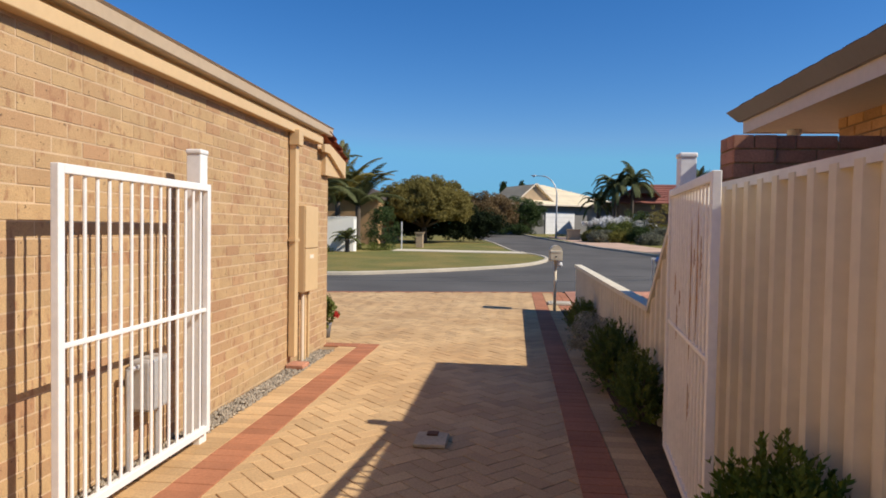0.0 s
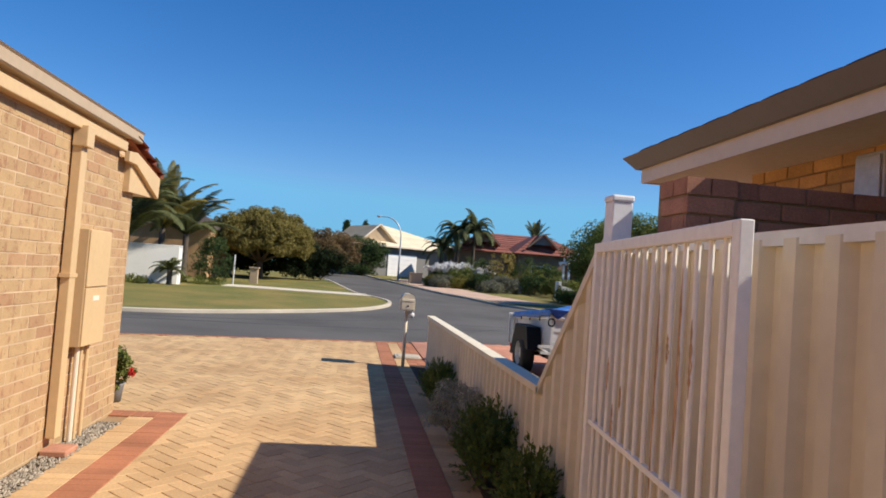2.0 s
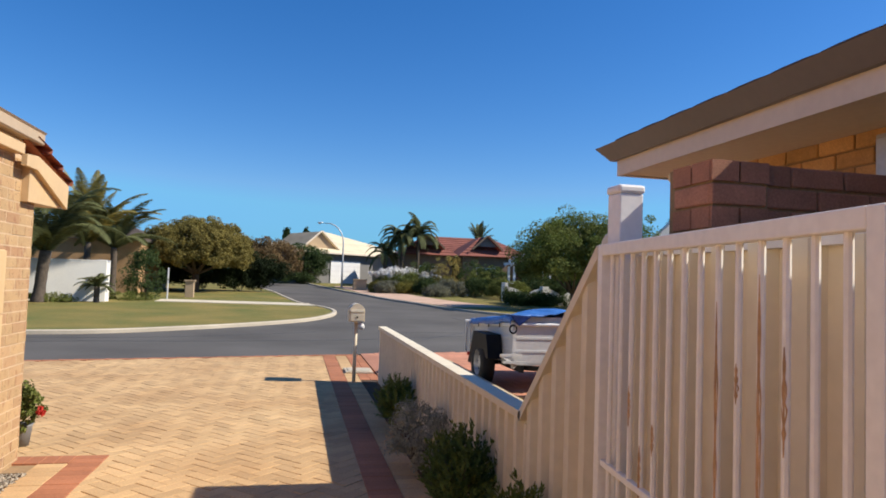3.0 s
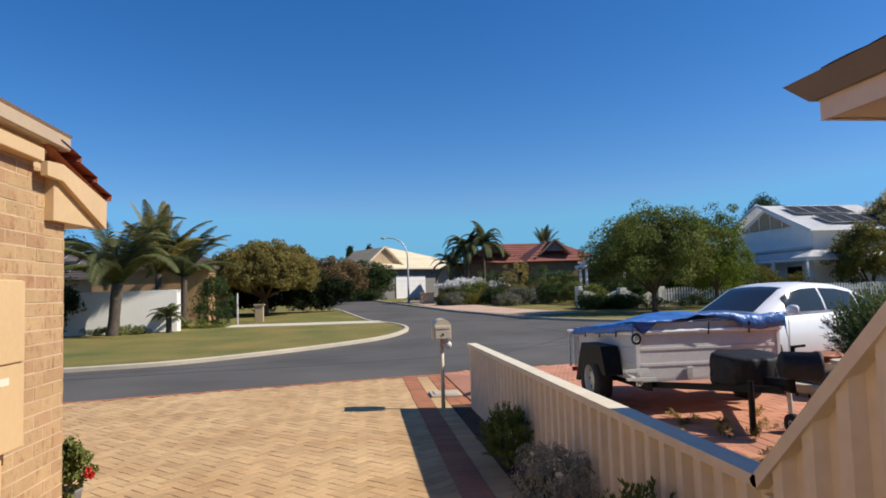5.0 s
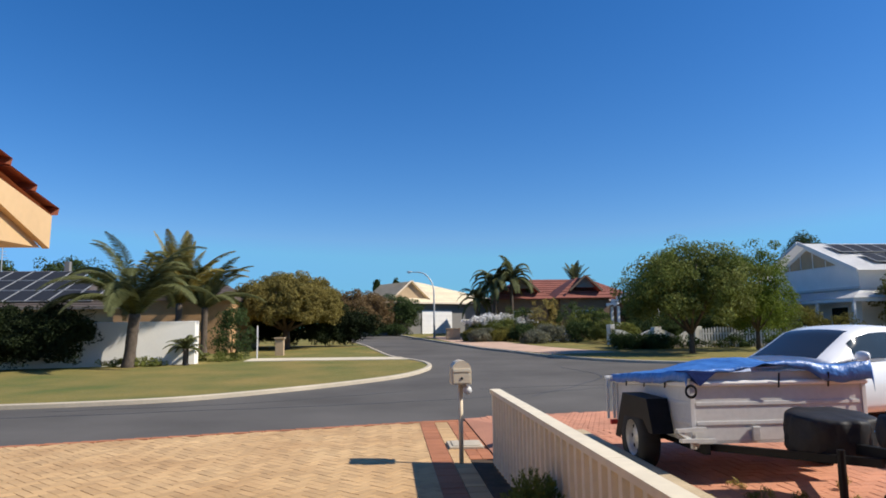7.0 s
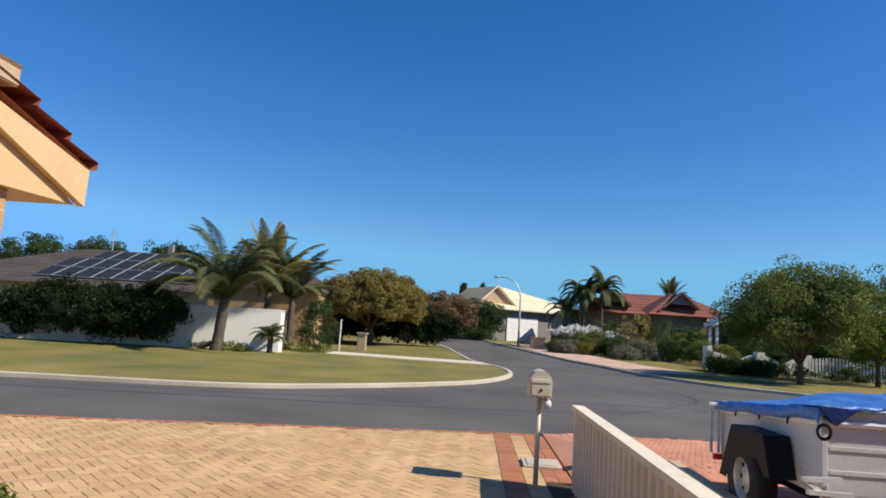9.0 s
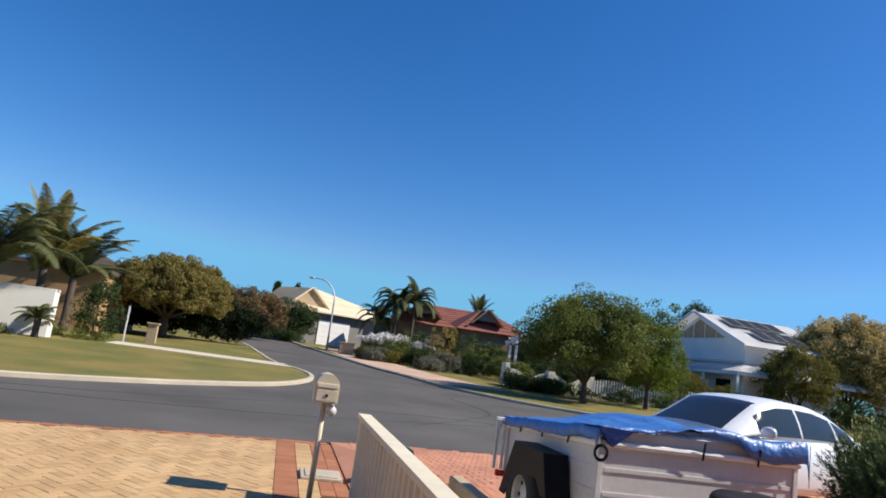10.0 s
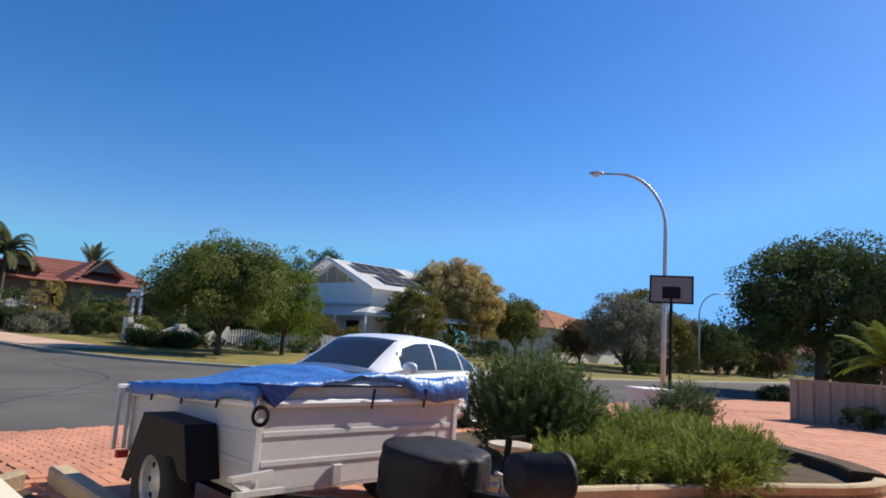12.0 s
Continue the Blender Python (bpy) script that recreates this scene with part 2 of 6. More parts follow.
L_PALMY = leaf_mat("yellow_palm_frond", (0.40, 0.315, 0.085), (0.21, 0.178, 0.053))
L_MID = leaf_mat("mid_green_leaf", (0.125, 0.165, 0.048), (0.065, 0.092, 0.028))
L_NEEDLE = leaf_mat("deep_green_needle_leaf", (0.165, 0.215, 0.066), (0.08, 0.115, 0.034))
L_BRIGHT = leaf_mat("bright_green_leaf", (0.20, 0.255, 0.035), (0.115, 0.165, 0.026))


# ---- mesh helpers ----
def gz(x, y):
    """Height of the land: level to the road, then a gentle rise."""
    if 1.25 < x < 40.0 and y < 17.0:
        return 0.2 * min(1.0, max(0.0, (16.3 - y) / 3.7)) * min(1.0, (x - 1.25) / 0.9)
    return 0.02 * min(max(y - 19.0, 0.0), 70.0)


def part(name, bm, material, parent=None, label="", smooth=False):
    me = bpy.data.meshes.new(name)
    bm.normal_update()
    bm.to_mesh(me)
    bm.free()
    me.materials.append(material)
    if smooth:
        me.shade_smooth()
    ob = new(name, me)
    if parent is not None:
        ob.parent = parent
    if label:
        ob["label"] = label
    return ob


def arr(name, verts, faces, material, parent=None, label="", smooth=False):
    me = bpy.data.meshes.new(name)
    me.from_pydata(verts, [], faces)
    me.materials.append(material)
    if smooth:
        me.shade_smooth()
    ob = new(name, me)
    if parent is not None:
        ob.parent = parent
    if label:
        ob["label"] = label
    return ob


def thing(name, label, category, group="", kind="", at=None):
    ob = new(name)
    ob.empty_display_size = 0.1
    if at is not None:
        ob.matrix_basis = at
    return tagged(ob, label, category, group, kind)


def box(bm, x0, x1, y0, y1, z0, z1, bevel=0.0, m=None):
    vs = [bm.verts.new((x, y, z)) for x in (x0, x1) for y in (y0, y1) for z in (z0, z1)]
    fs = [bm.faces.new([vs[i] for i in q]) for q in ((0, 1, 3, 2), (4, 6, 7, 5), (0, 4, 5, 1), (2, 3, 7, 6), (0, 2, 6, 4), (1, 5, 7, 3))]
    if bevel:
        es = {e for f in fs for e in f.edges}
        r = bmesh.ops.bevel(bm, geom=list(es), offset=bevel, segments=2, affect="EDGES", profile=0.5)
        vs = list({v for f in r["faces"] for v in f.verts} | {v for v in vs if v.is_valid})
    if m is not None:
        bmesh.ops.transform(bm, matrix=m, verts=vs)
    return vs


def bx(x0, x1, y0, y1, z0, z1, bevel=0.0):
    bm = bmesh.new()
    box(bm, x0, x1, y0, y1, z0, z1, bevel)
    return bm


def rod(bm, p, q, r0, r1=None, seg=8, cap=True):
    """A tapered round bar from p to q."""
    p, q = Vector(p), Vector(q)
    r1 = r0 if r1 is None else r1
    turn = (q - p).to_track_quat("Z", "Y").to_matrix()
    rings = []
    for c, r in ((p, r0), (q, r1)):
        rings.append([bm.verts.new(c + turn @ Vector((r * math.cos(a), r * math.sin(a), 0))) for a in (2 * math.pi * i / seg for i in range(seg))])
    for i in range(seg):
        bm.faces.new((rings[0][i], rings[0][(i + 1) % seg], rings[1][(i + 1) % seg], rings[1][i]))
    if cap:
        bm.faces.new(rings[0][::-1])
        bm.faces.new(rings[1])


def tube(bm, pts, radii, seg=8):
    """A round bar along a line of points."""
    rings = []
    pts = [Vector(p) for p in pts]
    for i, p in enumerate(pts):
        d = (pts[min(i + 1, len(pts) - 1)] - pts[max(i - 1, 0)]).normalized()
        turn = d.to_track_quat("Z", "Y").to_matrix()
        r = radii[i] if isinstance(radii, (list, tuple)) else radii
        rings.append([bm.verts.new(p + turn @ Vector((r * math.cos(a), r * math.sin(a), 0))) for a in (2 * math.pi * k / seg for k in range(seg))])
    for a, b in zip(rings, rings[1:]):
        off = min(range(seg), key=lambda s: sum((a[k].co - b[(k + s) % seg].co).length for k in range(0, seg, 2)))
        for k in range(seg):
            bm.faces.new((a[k], a[(k + 1) % seg], b[(k + 1 + off) % seg], b[(k + off) % seg]))
    bm.faces.new(rings[0][::-1])
    bm.faces.new(rings[-1])


def lathe(bm, profile, seg=24, m=None, cap=True):
    """A turned body from (radius, z) pairs."""
    rings = [[bm.verts.new((r * math.cos(a), r * math.sin(a), z)) for a in (2 * math.pi * i / seg for i in range(seg))] for r, z in profile]
    for a, b in zip(rings, rings[1:]):
        for i in range(seg):
            bm.faces.new((a[i], a[(i + 1) % seg], b[(i + 1) % seg], b[i]))
    if cap:
        bm.faces.new(rings[0][::-1])
        bm.faces.new(rings[-1])
    if m is not None:
        bmesh.ops.transform(bm, matrix=m, verts=[v for r in rings for v in r])


def land(name, pts, lift, material, label, category, thick=0.12):
    """A sheet laid on the land, with a skirt."""
    bm = bmesh.new()
    f = bm.faces.new([bm.verts.new((x, y, 0)) for x, y in pts])
    if f.normal.z < 0 or sum(a[0] * b[1] - b[0] * a[1] for a, b in zip(pts, pts[1:] + pts[:1])) < 0:
        bmesh.ops.reverse_faces(bm, faces=[f])
    for y in (12.6, 16.3, 19.0, 89.0):
        bmesh.ops.bisect_plane(bm, geom=bm.verts[:] + bm.edges[:] + bm.faces[:], plane_co=(0, y, 0), plane_no=(0, 1, 0))
    bmesh.ops.bisect_plane(bm, geom=bm.verts[:] + bm.edges[:] + bm.faces[:], plane_co=(2.15, 0, 0), plane_no=(1, 0, 0))
    r = bmesh.ops.extrude_face_region(bm, geom=bm.faces[:])
    low = [v for v in r["geom"] if isinstance(v, bmesh.types.BMVert)]
    bmesh.ops.triangulate(bm, faces=bm.faces[:])
    for v in bm.verts:
        v.co.z = gz(v.co.x, v.co.y) + lift - thick
    for v in low:
        v.co.z += thick
    bmesh.ops.recalc_face_normals(bm, faces=bm.faces[:])
    return tagged(part(name, bm, material), label, category, kind="structure")


def ribbon(name, line, width, lift, height, material, label, category, parent=None):
    """A raised strip of concrete along a line on the land, to the left of its way."""
    n = len(line)
    e = min(0.02, width * 0.2, height * 0.5)
    v, fc = [], []
    for i, (x, y) in enumerate(line):
        a, b = line[max(i - 1, 0)], line[min(i + 1, n - 1)]
        d = Vector((b[0] - a[0], b[1] - a[1])).normalized()
        nx, ny = -d.y, d.x
        for o, z in ((0, -0.1), (0, height - e), (e, height), (width - e, height), (width, height - e), (width, -0.1)):
            v.append((x + nx * o, y + ny * o, gz(x, y) + lift + z))
    for i in range(n - 1):
        for k in range(5):
            a = i * 6 + k
            fc.append((a, a + 6, a + 7, a + 1))
    fc += [tuple(range(6)), tuple(range(n * 6 - 1, n * 6 - 7, -1))]
    ob = arr(name, v, fc, material, parent)
    return tagged(ob, label, category, kind="structure")


def smooth_line(pts, step=6):
    """A rounded line through the given corners."""
    out = []
    p = [Vector((*q, 0)) for q in pts]
    p = [2 * p[0] - p[1]] + p + [2 * p[-1] - p[-2]]
    for i in range(1, len(p) - 2):
        for k in range(step):
            t = k / step
            a, b, c, d = p[i - 1:i + 3]
            q = 0.5 * (2 * b + (c - a) * t + (2 * a - 5 * b + 4 * c - d) * t * t + (3 * b - 3 * c + d - a) * t ** 3)
            out.append((q.x, q.y))
    out.append(tuple(pts[-1]))
    return out


RNG = np.random.default_rng(7)


def leaves(points, normals, size, aspect=2.0, droop=0.3, jitter=0.8):
    """Arrays of folded leaf blades at the points, roughly facing along the normals."""
    n = len(points)
    nr = normals + RNG.normal(0, jitter, (n, 3))
    nr /= np.linalg.norm(nr, axis=1)[:, None] + 1e-9
    d = RNG.normal(0, 1, (n, 3))
    d[:, 2] -= droop
    d -= (d * nr).sum(1)[:, None] * nr
    d /= np.linalg.norm(d, axis=1)[:, None] + 1e-9
    s = np.cross(nr, d)
    ln = size * RNG.uniform(0.6, 1.35, n)[:, None]
    w = ln / aspect
    base, tip, mid = points - d * ln * 0.5, points + d * ln * 0.5 - nr * ln * 0.12, points + nr * ln * 0.08
    v = np.stack([base, mid + s * w * 0.5, tip, mid - s * w * 0.5], 1).reshape(-1, 3)
    f = (np.arange(n) * 4)[:, None] + np.array([[0, 1, 2, 3]])
    return v, f


def clump_cloud(centre, radii, clumps, per, clump_r, spread=1.0, lower=-0.75, lumpy=0.22):
    """Leaf places on clumps that lie over an uneven egg-shaped crown."""
    c = np.array(centre)
    d = RNG.normal(0, 1, (clumps * 3, 3))
    d /= np.linalg.norm(d, axis=1)[:, None]
    d = d[d[:, 2] > lower][:clumps]
    k = np.clip(1 + RNG.normal(0, lumpy, len(d)) * 0.5, 0.72, 1.2)
    inner = RNG.uniform(0.35, 1.0, len(d)) ** 0.5
    cc = c + d * np.array(radii) * (k * inner)[:, None]
    e = RNG.normal(0, 1, (len(cc), per, 3))
    e /= np.linalg.norm(e, axis=2)[:, :, None]
    e[:, :, 2] *= 0.8
    rr = clump_r * RNG.uniform(0.6, 1.3, len(cc))[:, None, None] * RNG.uniform(0.35, 1.0, (len(cc), per, 1)) ** 0.5
    p = cc[:, None, :] + e * rr
    nn = e + d[:, None, :] * 0.6 + np.array((0, 0, 0.35))
    return p.reshape(-1, 3), nn.reshape(-1, 3)


def crown_mesh(name, p, nn, size, material, parent, aspect=2.0, label="", droop=0.3):
    v, f = leaves(p, nn, size, aspect, droop)
    return arr(name, v.tolist(), f.tolist(), material, parent, label)


def tree(name, x, y, height, radii, trunk_h, trunk_r, leaf, label, category="tree", clumps=110, per=70, clump_r=0.55, size=0.16, limbs=6, lower=-0.6, lean=(0, 0), second=None, lumpy=0.22):
    z = gz(x, y)
    t = thing(name, label, category)
    rng = random.Random(int(abs(x * 100 + y * 7)))
    cz = height - radii[2]
    bm = bmesh.new()
    top = Vector((x + lean[0], y + lean[1], z + max(trunk_h, 0.3)))
    tube(bm, [(x, y, z - 0.05), (x + lean[0] * 0.4, y + lean[1] * 0.4, z + trunk_h * 0.5), top], [trunk_r * 1.25, trunk_r, trunk_r * 0.8], 9)
    for i in range(limbs):
        a = 2 * math.pi * (i + rng.random() * 0.6) / limbs
        u = rng.uniform(0.45, 0.8)
        e = Vector((x + radii[0] * u * math.cos(a), y + radii[1] * u * math.sin(a), z + cz + radii[2] * rng.uniform(-0.1, 0.6)))
        mid = top.lerp(e, 0.5) + Vector((0, 0, -0.08 * height * rng.random()))
        tube(bm, [top - Vector((0, 0, 0.1)), mid, e], [trunk_r * 0.6, trunk_r * 0.35, trunk_r * 0.12], 6)
    part("trunk", bm, M_BARK, t, smooth=True)
    p, nn = clump_cloud((x, y, z + cz), radii, int(clumps * 1.5), int(per * 1.5), clump_r * 1.12, lower=lower, lumpy=lumpy)
    crown_mesh("crown", p, nn, size * 0.92, leaf, t)
    if second is not None:
        p, nn = clump_cloud((x, y, z + cz + radii[2] * 0.1), tuple(r * 1.04 for r in radii), int(clumps * 1.3), per, clump_r * 0.8, lower=-0.3, lumpy=lumpy)
        crown_mesh("new_growth", p, nn, size * 0.8, second, t)
    return t


def shrub(name, x, y, height, r, leaf, label, clumps=40, per=60, clump_r=0.14, size=0.05, base=None, aspect=2.6, ry=None, category="shrub", stems=True, z=None, droop=0.3):
    z = gz(x, y) if z is None else z
    t = thing(name, label, category)
    rng = random.Random(int(abs(x * 131 + y * 17)))
    if stems:
        bm = bmesh.new()
        for i in range(6):
            a = 2 * math.pi * (i + rng.random()) / 6
            rod(bm, (x, y, z - 0.03), (x + 0.6 * r * math.cos(a), y + 0.6 * r * math.sin(a), z + height * 0.6), 0.012 + 0.012 * r, 0.004, 5)
        part("stem", bm, M_BARK, t)
    p, nn = clump_cloud((x, y, z + height * 0.52), (r, ry or r, height * 0.5), clumps, per, clump_r)
    p[:, 2] = np.maximum(p[:, 2], z + 0.01)
    crown_mesh("foliage", p, nn, size, leaf, t, aspect, droop=droop)
    return t


def sprigs(name, centre, radii, count, length, per, leaf_len, aspect, material, parent, upright=0.8, lower=-0.9):
    """Upright twigs set with narrow leaves, over an egg-shaped bush."""
    d = RNG.normal(0, 1, (count * 3, 3))
    d /= np.linalg.norm(d, axis=1)[:, None]
    d = d[d[:, 2] > lower][:count]
    n = len(d)
    base = np.array(centre) + d * np.array(radii) * RNG.uniform(0.35, 0.88, n)[:, None]
    ax = d * 0.6 + np.array((0, 0, upright)) + RNG.normal(0, 0.22, (n, 3))
    ax /= np.linalg.norm(ax, axis=1)[:, None]
    u = RNG.uniform(0, 1, (n, per, 1))
    p = base[:, None, :] + ax[:, None, :] * u * length * RNG.uniform(0.6, 1.25, n)[:, None, None]
    side = RNG.normal(0, 1, (n, per, 3))
    side -= (side * ax[:, None, :]).sum(2)[:, :, None] * ax[:, None, :]
    side /= np.linalg.norm(side, axis=2)[:, :, None] + 1e-9
    way = ax[:, None, :] * (0.55 + 0.5 * u) + side * 0.75
    way /= np.linalg.norm(way, axis=2)[:, :, None]
    wide = np.cross(way, side + ax[:, None, :])
    wide /= np.linalg.norm(wide, axis=2)[:, :, None] + 1e-9
    ln = leaf_len * RNG.uniform(0.6, 1.3, (n, per, 1))
    v = np.stack([p, p + way * ln * 0.5 + wide * ln / aspect * 0.5, p + way * ln, p + way * ln * 0.5 - wide * ln / aspect * 0.5], 2).reshape(-1, 3)
    f = (np.arange(n * per) * 4)[:, None] + np.array([[0, 1, 2, 3]])
    return arr(name, v.tolist(), f.tolist(), material, parent)


def twig_bush(name, x, y, height, r, leaf, label, count=420, length=0.24, per=26, leaf_len=0.05, aspect=5.0, ry=None, category="shrub", z=None, upright=0.8):
    z = gz(x, y) if z is None else z
    t = thing(name, label, category)
    rng = random.Random(int(abs(x * 131 + y * 17)))
    bm = bmesh.new()
    for i in range(9):
        a = 2 * math.pi * (i + rng.random()) / 9
        u = rng.uniform(0.3, 0.7)
        tube(bm, [(x, y, z - 0.03), (x + 0.3 * u * r * math.cos(a), y + 0.3 * u * (ry or r) * math.sin(a), z + height * 0.3), (x + u * r * math.cos(a), y + u * (ry or r) * math.sin(a), z + height * 0.7)], [0.02 * r + 0.008, 0.014 * r + 0.005, 0.004], 5)
    part("stem", bm, M_BARK, t)
    ob = sprigs("foliage", (x, y, z + height * 0.42), (r * 0.92, (ry or r) * 0.92, height * 0.48), count, length, per, leaf_len, aspect, leaf, t, upright)
    for vv in ob.data.vertices:
        if vv.co.z < z + 0.01:
            vv.co.z = z + 0.01
    return t


def palm(name, x, y, trunk_h, trunk_r, fronds, length, leaf, label, lean=(0, 0), droop=1.0, z=None, up=0.9, leaflet=0.5, blade=0.016, rise=(0.1, 1.3), dense=6):
    z = gz(x, y) if z is None else z
    t = thing(name, label, "palm tree")
    rng = random.Random(int(abs(x * 31 + y * 77)))
    bm = bmesh.new()
    n = 10
    pts = [(x + lean[0] * (i / n) ** 1.5, y + lean[1] * (i / n) ** 1.5, z - 0.05 + trunk_h * i / n) for i in range(n + 1)]
    tube(bm, pts, [trunk_r * (1.35 - 0.45 * min(1, i / 3)) * (1 + 0.05 * (i % 2)) for i in range(n + 1)], 10)
    part("trunk", bm, M_PALMBARK, t, smooth=True)
    top = Vector(pts[-1])
    for i in range(fronds):
        a = 2.4 * i + rng.uniform(-0.3, 0.3)
        el = rng.uniform(*rise) * up
        ln = length * rng.uniform(0.8, 1.1)
        line = []
        p = top.copy()
        d = Vector((math.cos(a) * math.cos(el), math.sin(a) * math.cos(el), math.sin(el)))
        m = 12
        for k in range(m + 1):
            line.append(p.copy())
            p = p + d * (ln / m)
            d = (d + Vector((0, 0, -0.135 * droop * (0.4 + k / m)))).normalized()
        v, f = [], []
        side0 = Vector((-math.sin(a), math.cos(a), 0))
        for k in range(1, m * dense):
            u = k / dense
            j = min(int(u), m - 1)
            q = line[j].lerp(line[j + 1], u - j)
            along = (line[j + 1] - line[j]).normalized()
            s = leaflet * ln * 0.36 * math.sin(math.pi * min(1, 0.12 + 0.86 * u / m)) ** 0.7
            for sg in (-1, 1):
                dirn = (side0 * sg + along * 0.75 + Vector((0, 0, -0.35 - 0.25 * rng.random()))).normalized()
                w = along * (blade * ln)
                b = len(v)
                mid = q + dirn * s * 0.5 + Vector((0, 0, 0.04 * s))
                v += [q - w * 0.4, q + w * 0.4, mid + w * 0.5, q + dirn * s, mid - w * 0.5]
                f.append((b, b + 1, b + 2, b + 3, b + 4))
        b = len(v)
        for k in range(m + 1):
            r = 0.018 * ln * (1 - 0.85 * k / m) * 0.6
            v += [line[k] + side0 * r, line[k] + Vector((0, 0, r)), line[k] - side0 * r]
        for k in range(m):
            c = b + 3 * k
            f += [(c, c + 1, c + 4, c + 3), (c + 1, c + 2, c + 5, c + 4), (c + 2, c, c + 3, c + 5)]
        arr("frond", [tuple(q) for q in v], f, leaf, t)
    return t
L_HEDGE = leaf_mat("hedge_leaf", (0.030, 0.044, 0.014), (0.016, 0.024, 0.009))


def offset_line(line, d):
    """The line moved sideways to the left of its way."""
    out = []
    for i, (x, y) in enumerate(line):
        a, b = line[max(i - 1, 0)], line[min(i + 1, len(line) - 1)]
        t = Vector((b[0] - a[0], b[1] - a[1])).normalized()
        out.append((x - t.y * d, y + t.x * d))
    return out


# ---- the land, road and verges ----
KERB_W = smooth_line([(-60, 9.0), (-30, 14.6), (-16, 17.3), (-9.46, 18.65), (-6.5, 19.15), (-4.6, 19.75), (-2.66, 21.15), (-1.1, 22.6), (0.34, 24.4), (1.16, 26.4), (1.48, 28.2), (1.4, 29.8), (1.0, 31.4), (0.1, 34.0), (-0.7, 39.5), (-2.1, 48.7), (-6.5, 70), (-10, 88)])
KERB_E = smooth_line([(-2.0, 88), (0.6, 68), (2.6, 54), (4.2, 44.6), (5.0, 40.0), (6.0, 36.5), (7.0, 32.6), (8.6, 29.6), (10.6, 27.9), (13.2, 26.8), (20, 25.5), (30, 24.2), (55, 23.6), (110, 23)])
EDGE_NEAR = [(-60, 5.0), (-12, 12.85), (-5.2, 14.25), (0.5, 15.68), (4.1, 16.2), (9, 16.75), (16, 17.2), (40, 17.3), (110, 17)]
bm = bmesh.new()
ys = [-300, -60, 0, 19, 89, 200, 600]
xs = [-500, -100, 0, 100, 500]
grid = [[bm.verts.new((x, y, 0.02 * min(max(y - 19.0, 0.0), 70.0) - 0.16)) for x in xs] for y in ys]
for a, b in zip(grid, grid[1:]):
    for i in range(len(xs) - 1):
        bm.faces.new((a[i], a[i + 1], b[i + 1], b[i]))
ground = tagged(part("ground", bm, M_EARTH), "dry sandy earth under the whole suburb", "ground", kind="structure")
land("road", EDGE_NEAR + KERB_E[::-1] + KERB_W[::-1], 0.0, M_ASPHALT, "dark grey worn asphalt suburban road", "road")
land("verge_west", offset_line(KERB_W, 0.09) + [(-60, 88)], 0.075, M_GRASS, "mown lawn verge going brown on the corner", "lawn")
land("verge_east", offset_line(KERB_E, 0.09) + [(110, 88)], 0.075, M_GRASS, "green lawn verge beside the road", "lawn")
ribbon("kerb_west", KERB_W, 0.17, 0.0, 0.105, M_KERB, "pale concrete kerb round the lawn corner", "kerb")
ribbon("kerb_east", KERB_E, 0.17, 0.0, 0.105, M_KERB, "pale concrete kerb along the far side", "kerb")
land("crossover", [(-6.0, 31.9), (0.75, 31.6), (0.45, 33.2), (-6.0, 33.6)], 0.10, M_PALE, "pale concrete driveway crossing the lawn", "driveway")
land("footpath_paving", [(4.3, 46), (5.2, 40.5), (6.4, 36.6), (7.3, 33.6), (10.5, 34.4), (8.5, 40.5), (7.5, 47), (5.6, 60), (3.0, 60)], 0.09, M_PATH, "pinkish brick paving along the side street", "pavement")

rng = random.Random(17)
for k, (pts, w) in enumerate((([(-9, 17.2), (-4, 17.9), (1, 18.9), (5, 20.6), (8, 22.0), (14, 22.4)], 0.05), ([(3.2, 19.3), (5.0, 21.6), (6.4, 24.0), (6.0, 27.5)], 0.04), ([(2.2, 21.0), (4.8, 21.4), (7.6, 20.8), (11, 21.2)], 0.04), ([(-7, 18.3), (-3, 19.2), (0.5, 20.9)], 0.035))):
    ln = [(x + rng.uniform(-0.06, 0.06), y + rng.uniform(-0.06, 0.06)) for x, y in smooth_line(pts, 8)]
    ribbon("tar_seam", ln, w, 0.0, 0.004, M_TAR, "dark tar sealed crack in the asphalt", "tar seam")

# yard surfaces
land("yard_base", [(-60, -8), (1.245, -8), (1.245, 15.75), (0.5, 15.68), (-5.2, 14.25), (-12, 12.85), (-60, 5.0)], -0.010, M_SAND, "sand bed under the driveway pavers", "driveway", thick=0.1)
# pale ground added out of view, to throw light up at the east soffit
land("side_path", [(1.3, -6), (2.6, -6), (2.6, 3.95), (1.3, 3.95)], 0.02, M_KERB, "unseen pale concrete added beside the neighbouring house to bounce light onto its soffit", "path")
land("garden_bed", [(0.93, -3), (1.235, -3), (1.235, 12.2), (0.93, 12.2)], 0.012, M_SOIL, "narrow strip of dark garden soil by the fence", "garden bed", thick=0.1)
land("neighbour_base", [(1.255, 2), (30, 2), (30, 16.9), (16, 16.9), (9, 16.75), (4.1, 16.2), (1.255, 15.8)], 0.014, M_REDDRIVE, "red brick bed of the neighbouring drive", "driveway", thick=0.1)


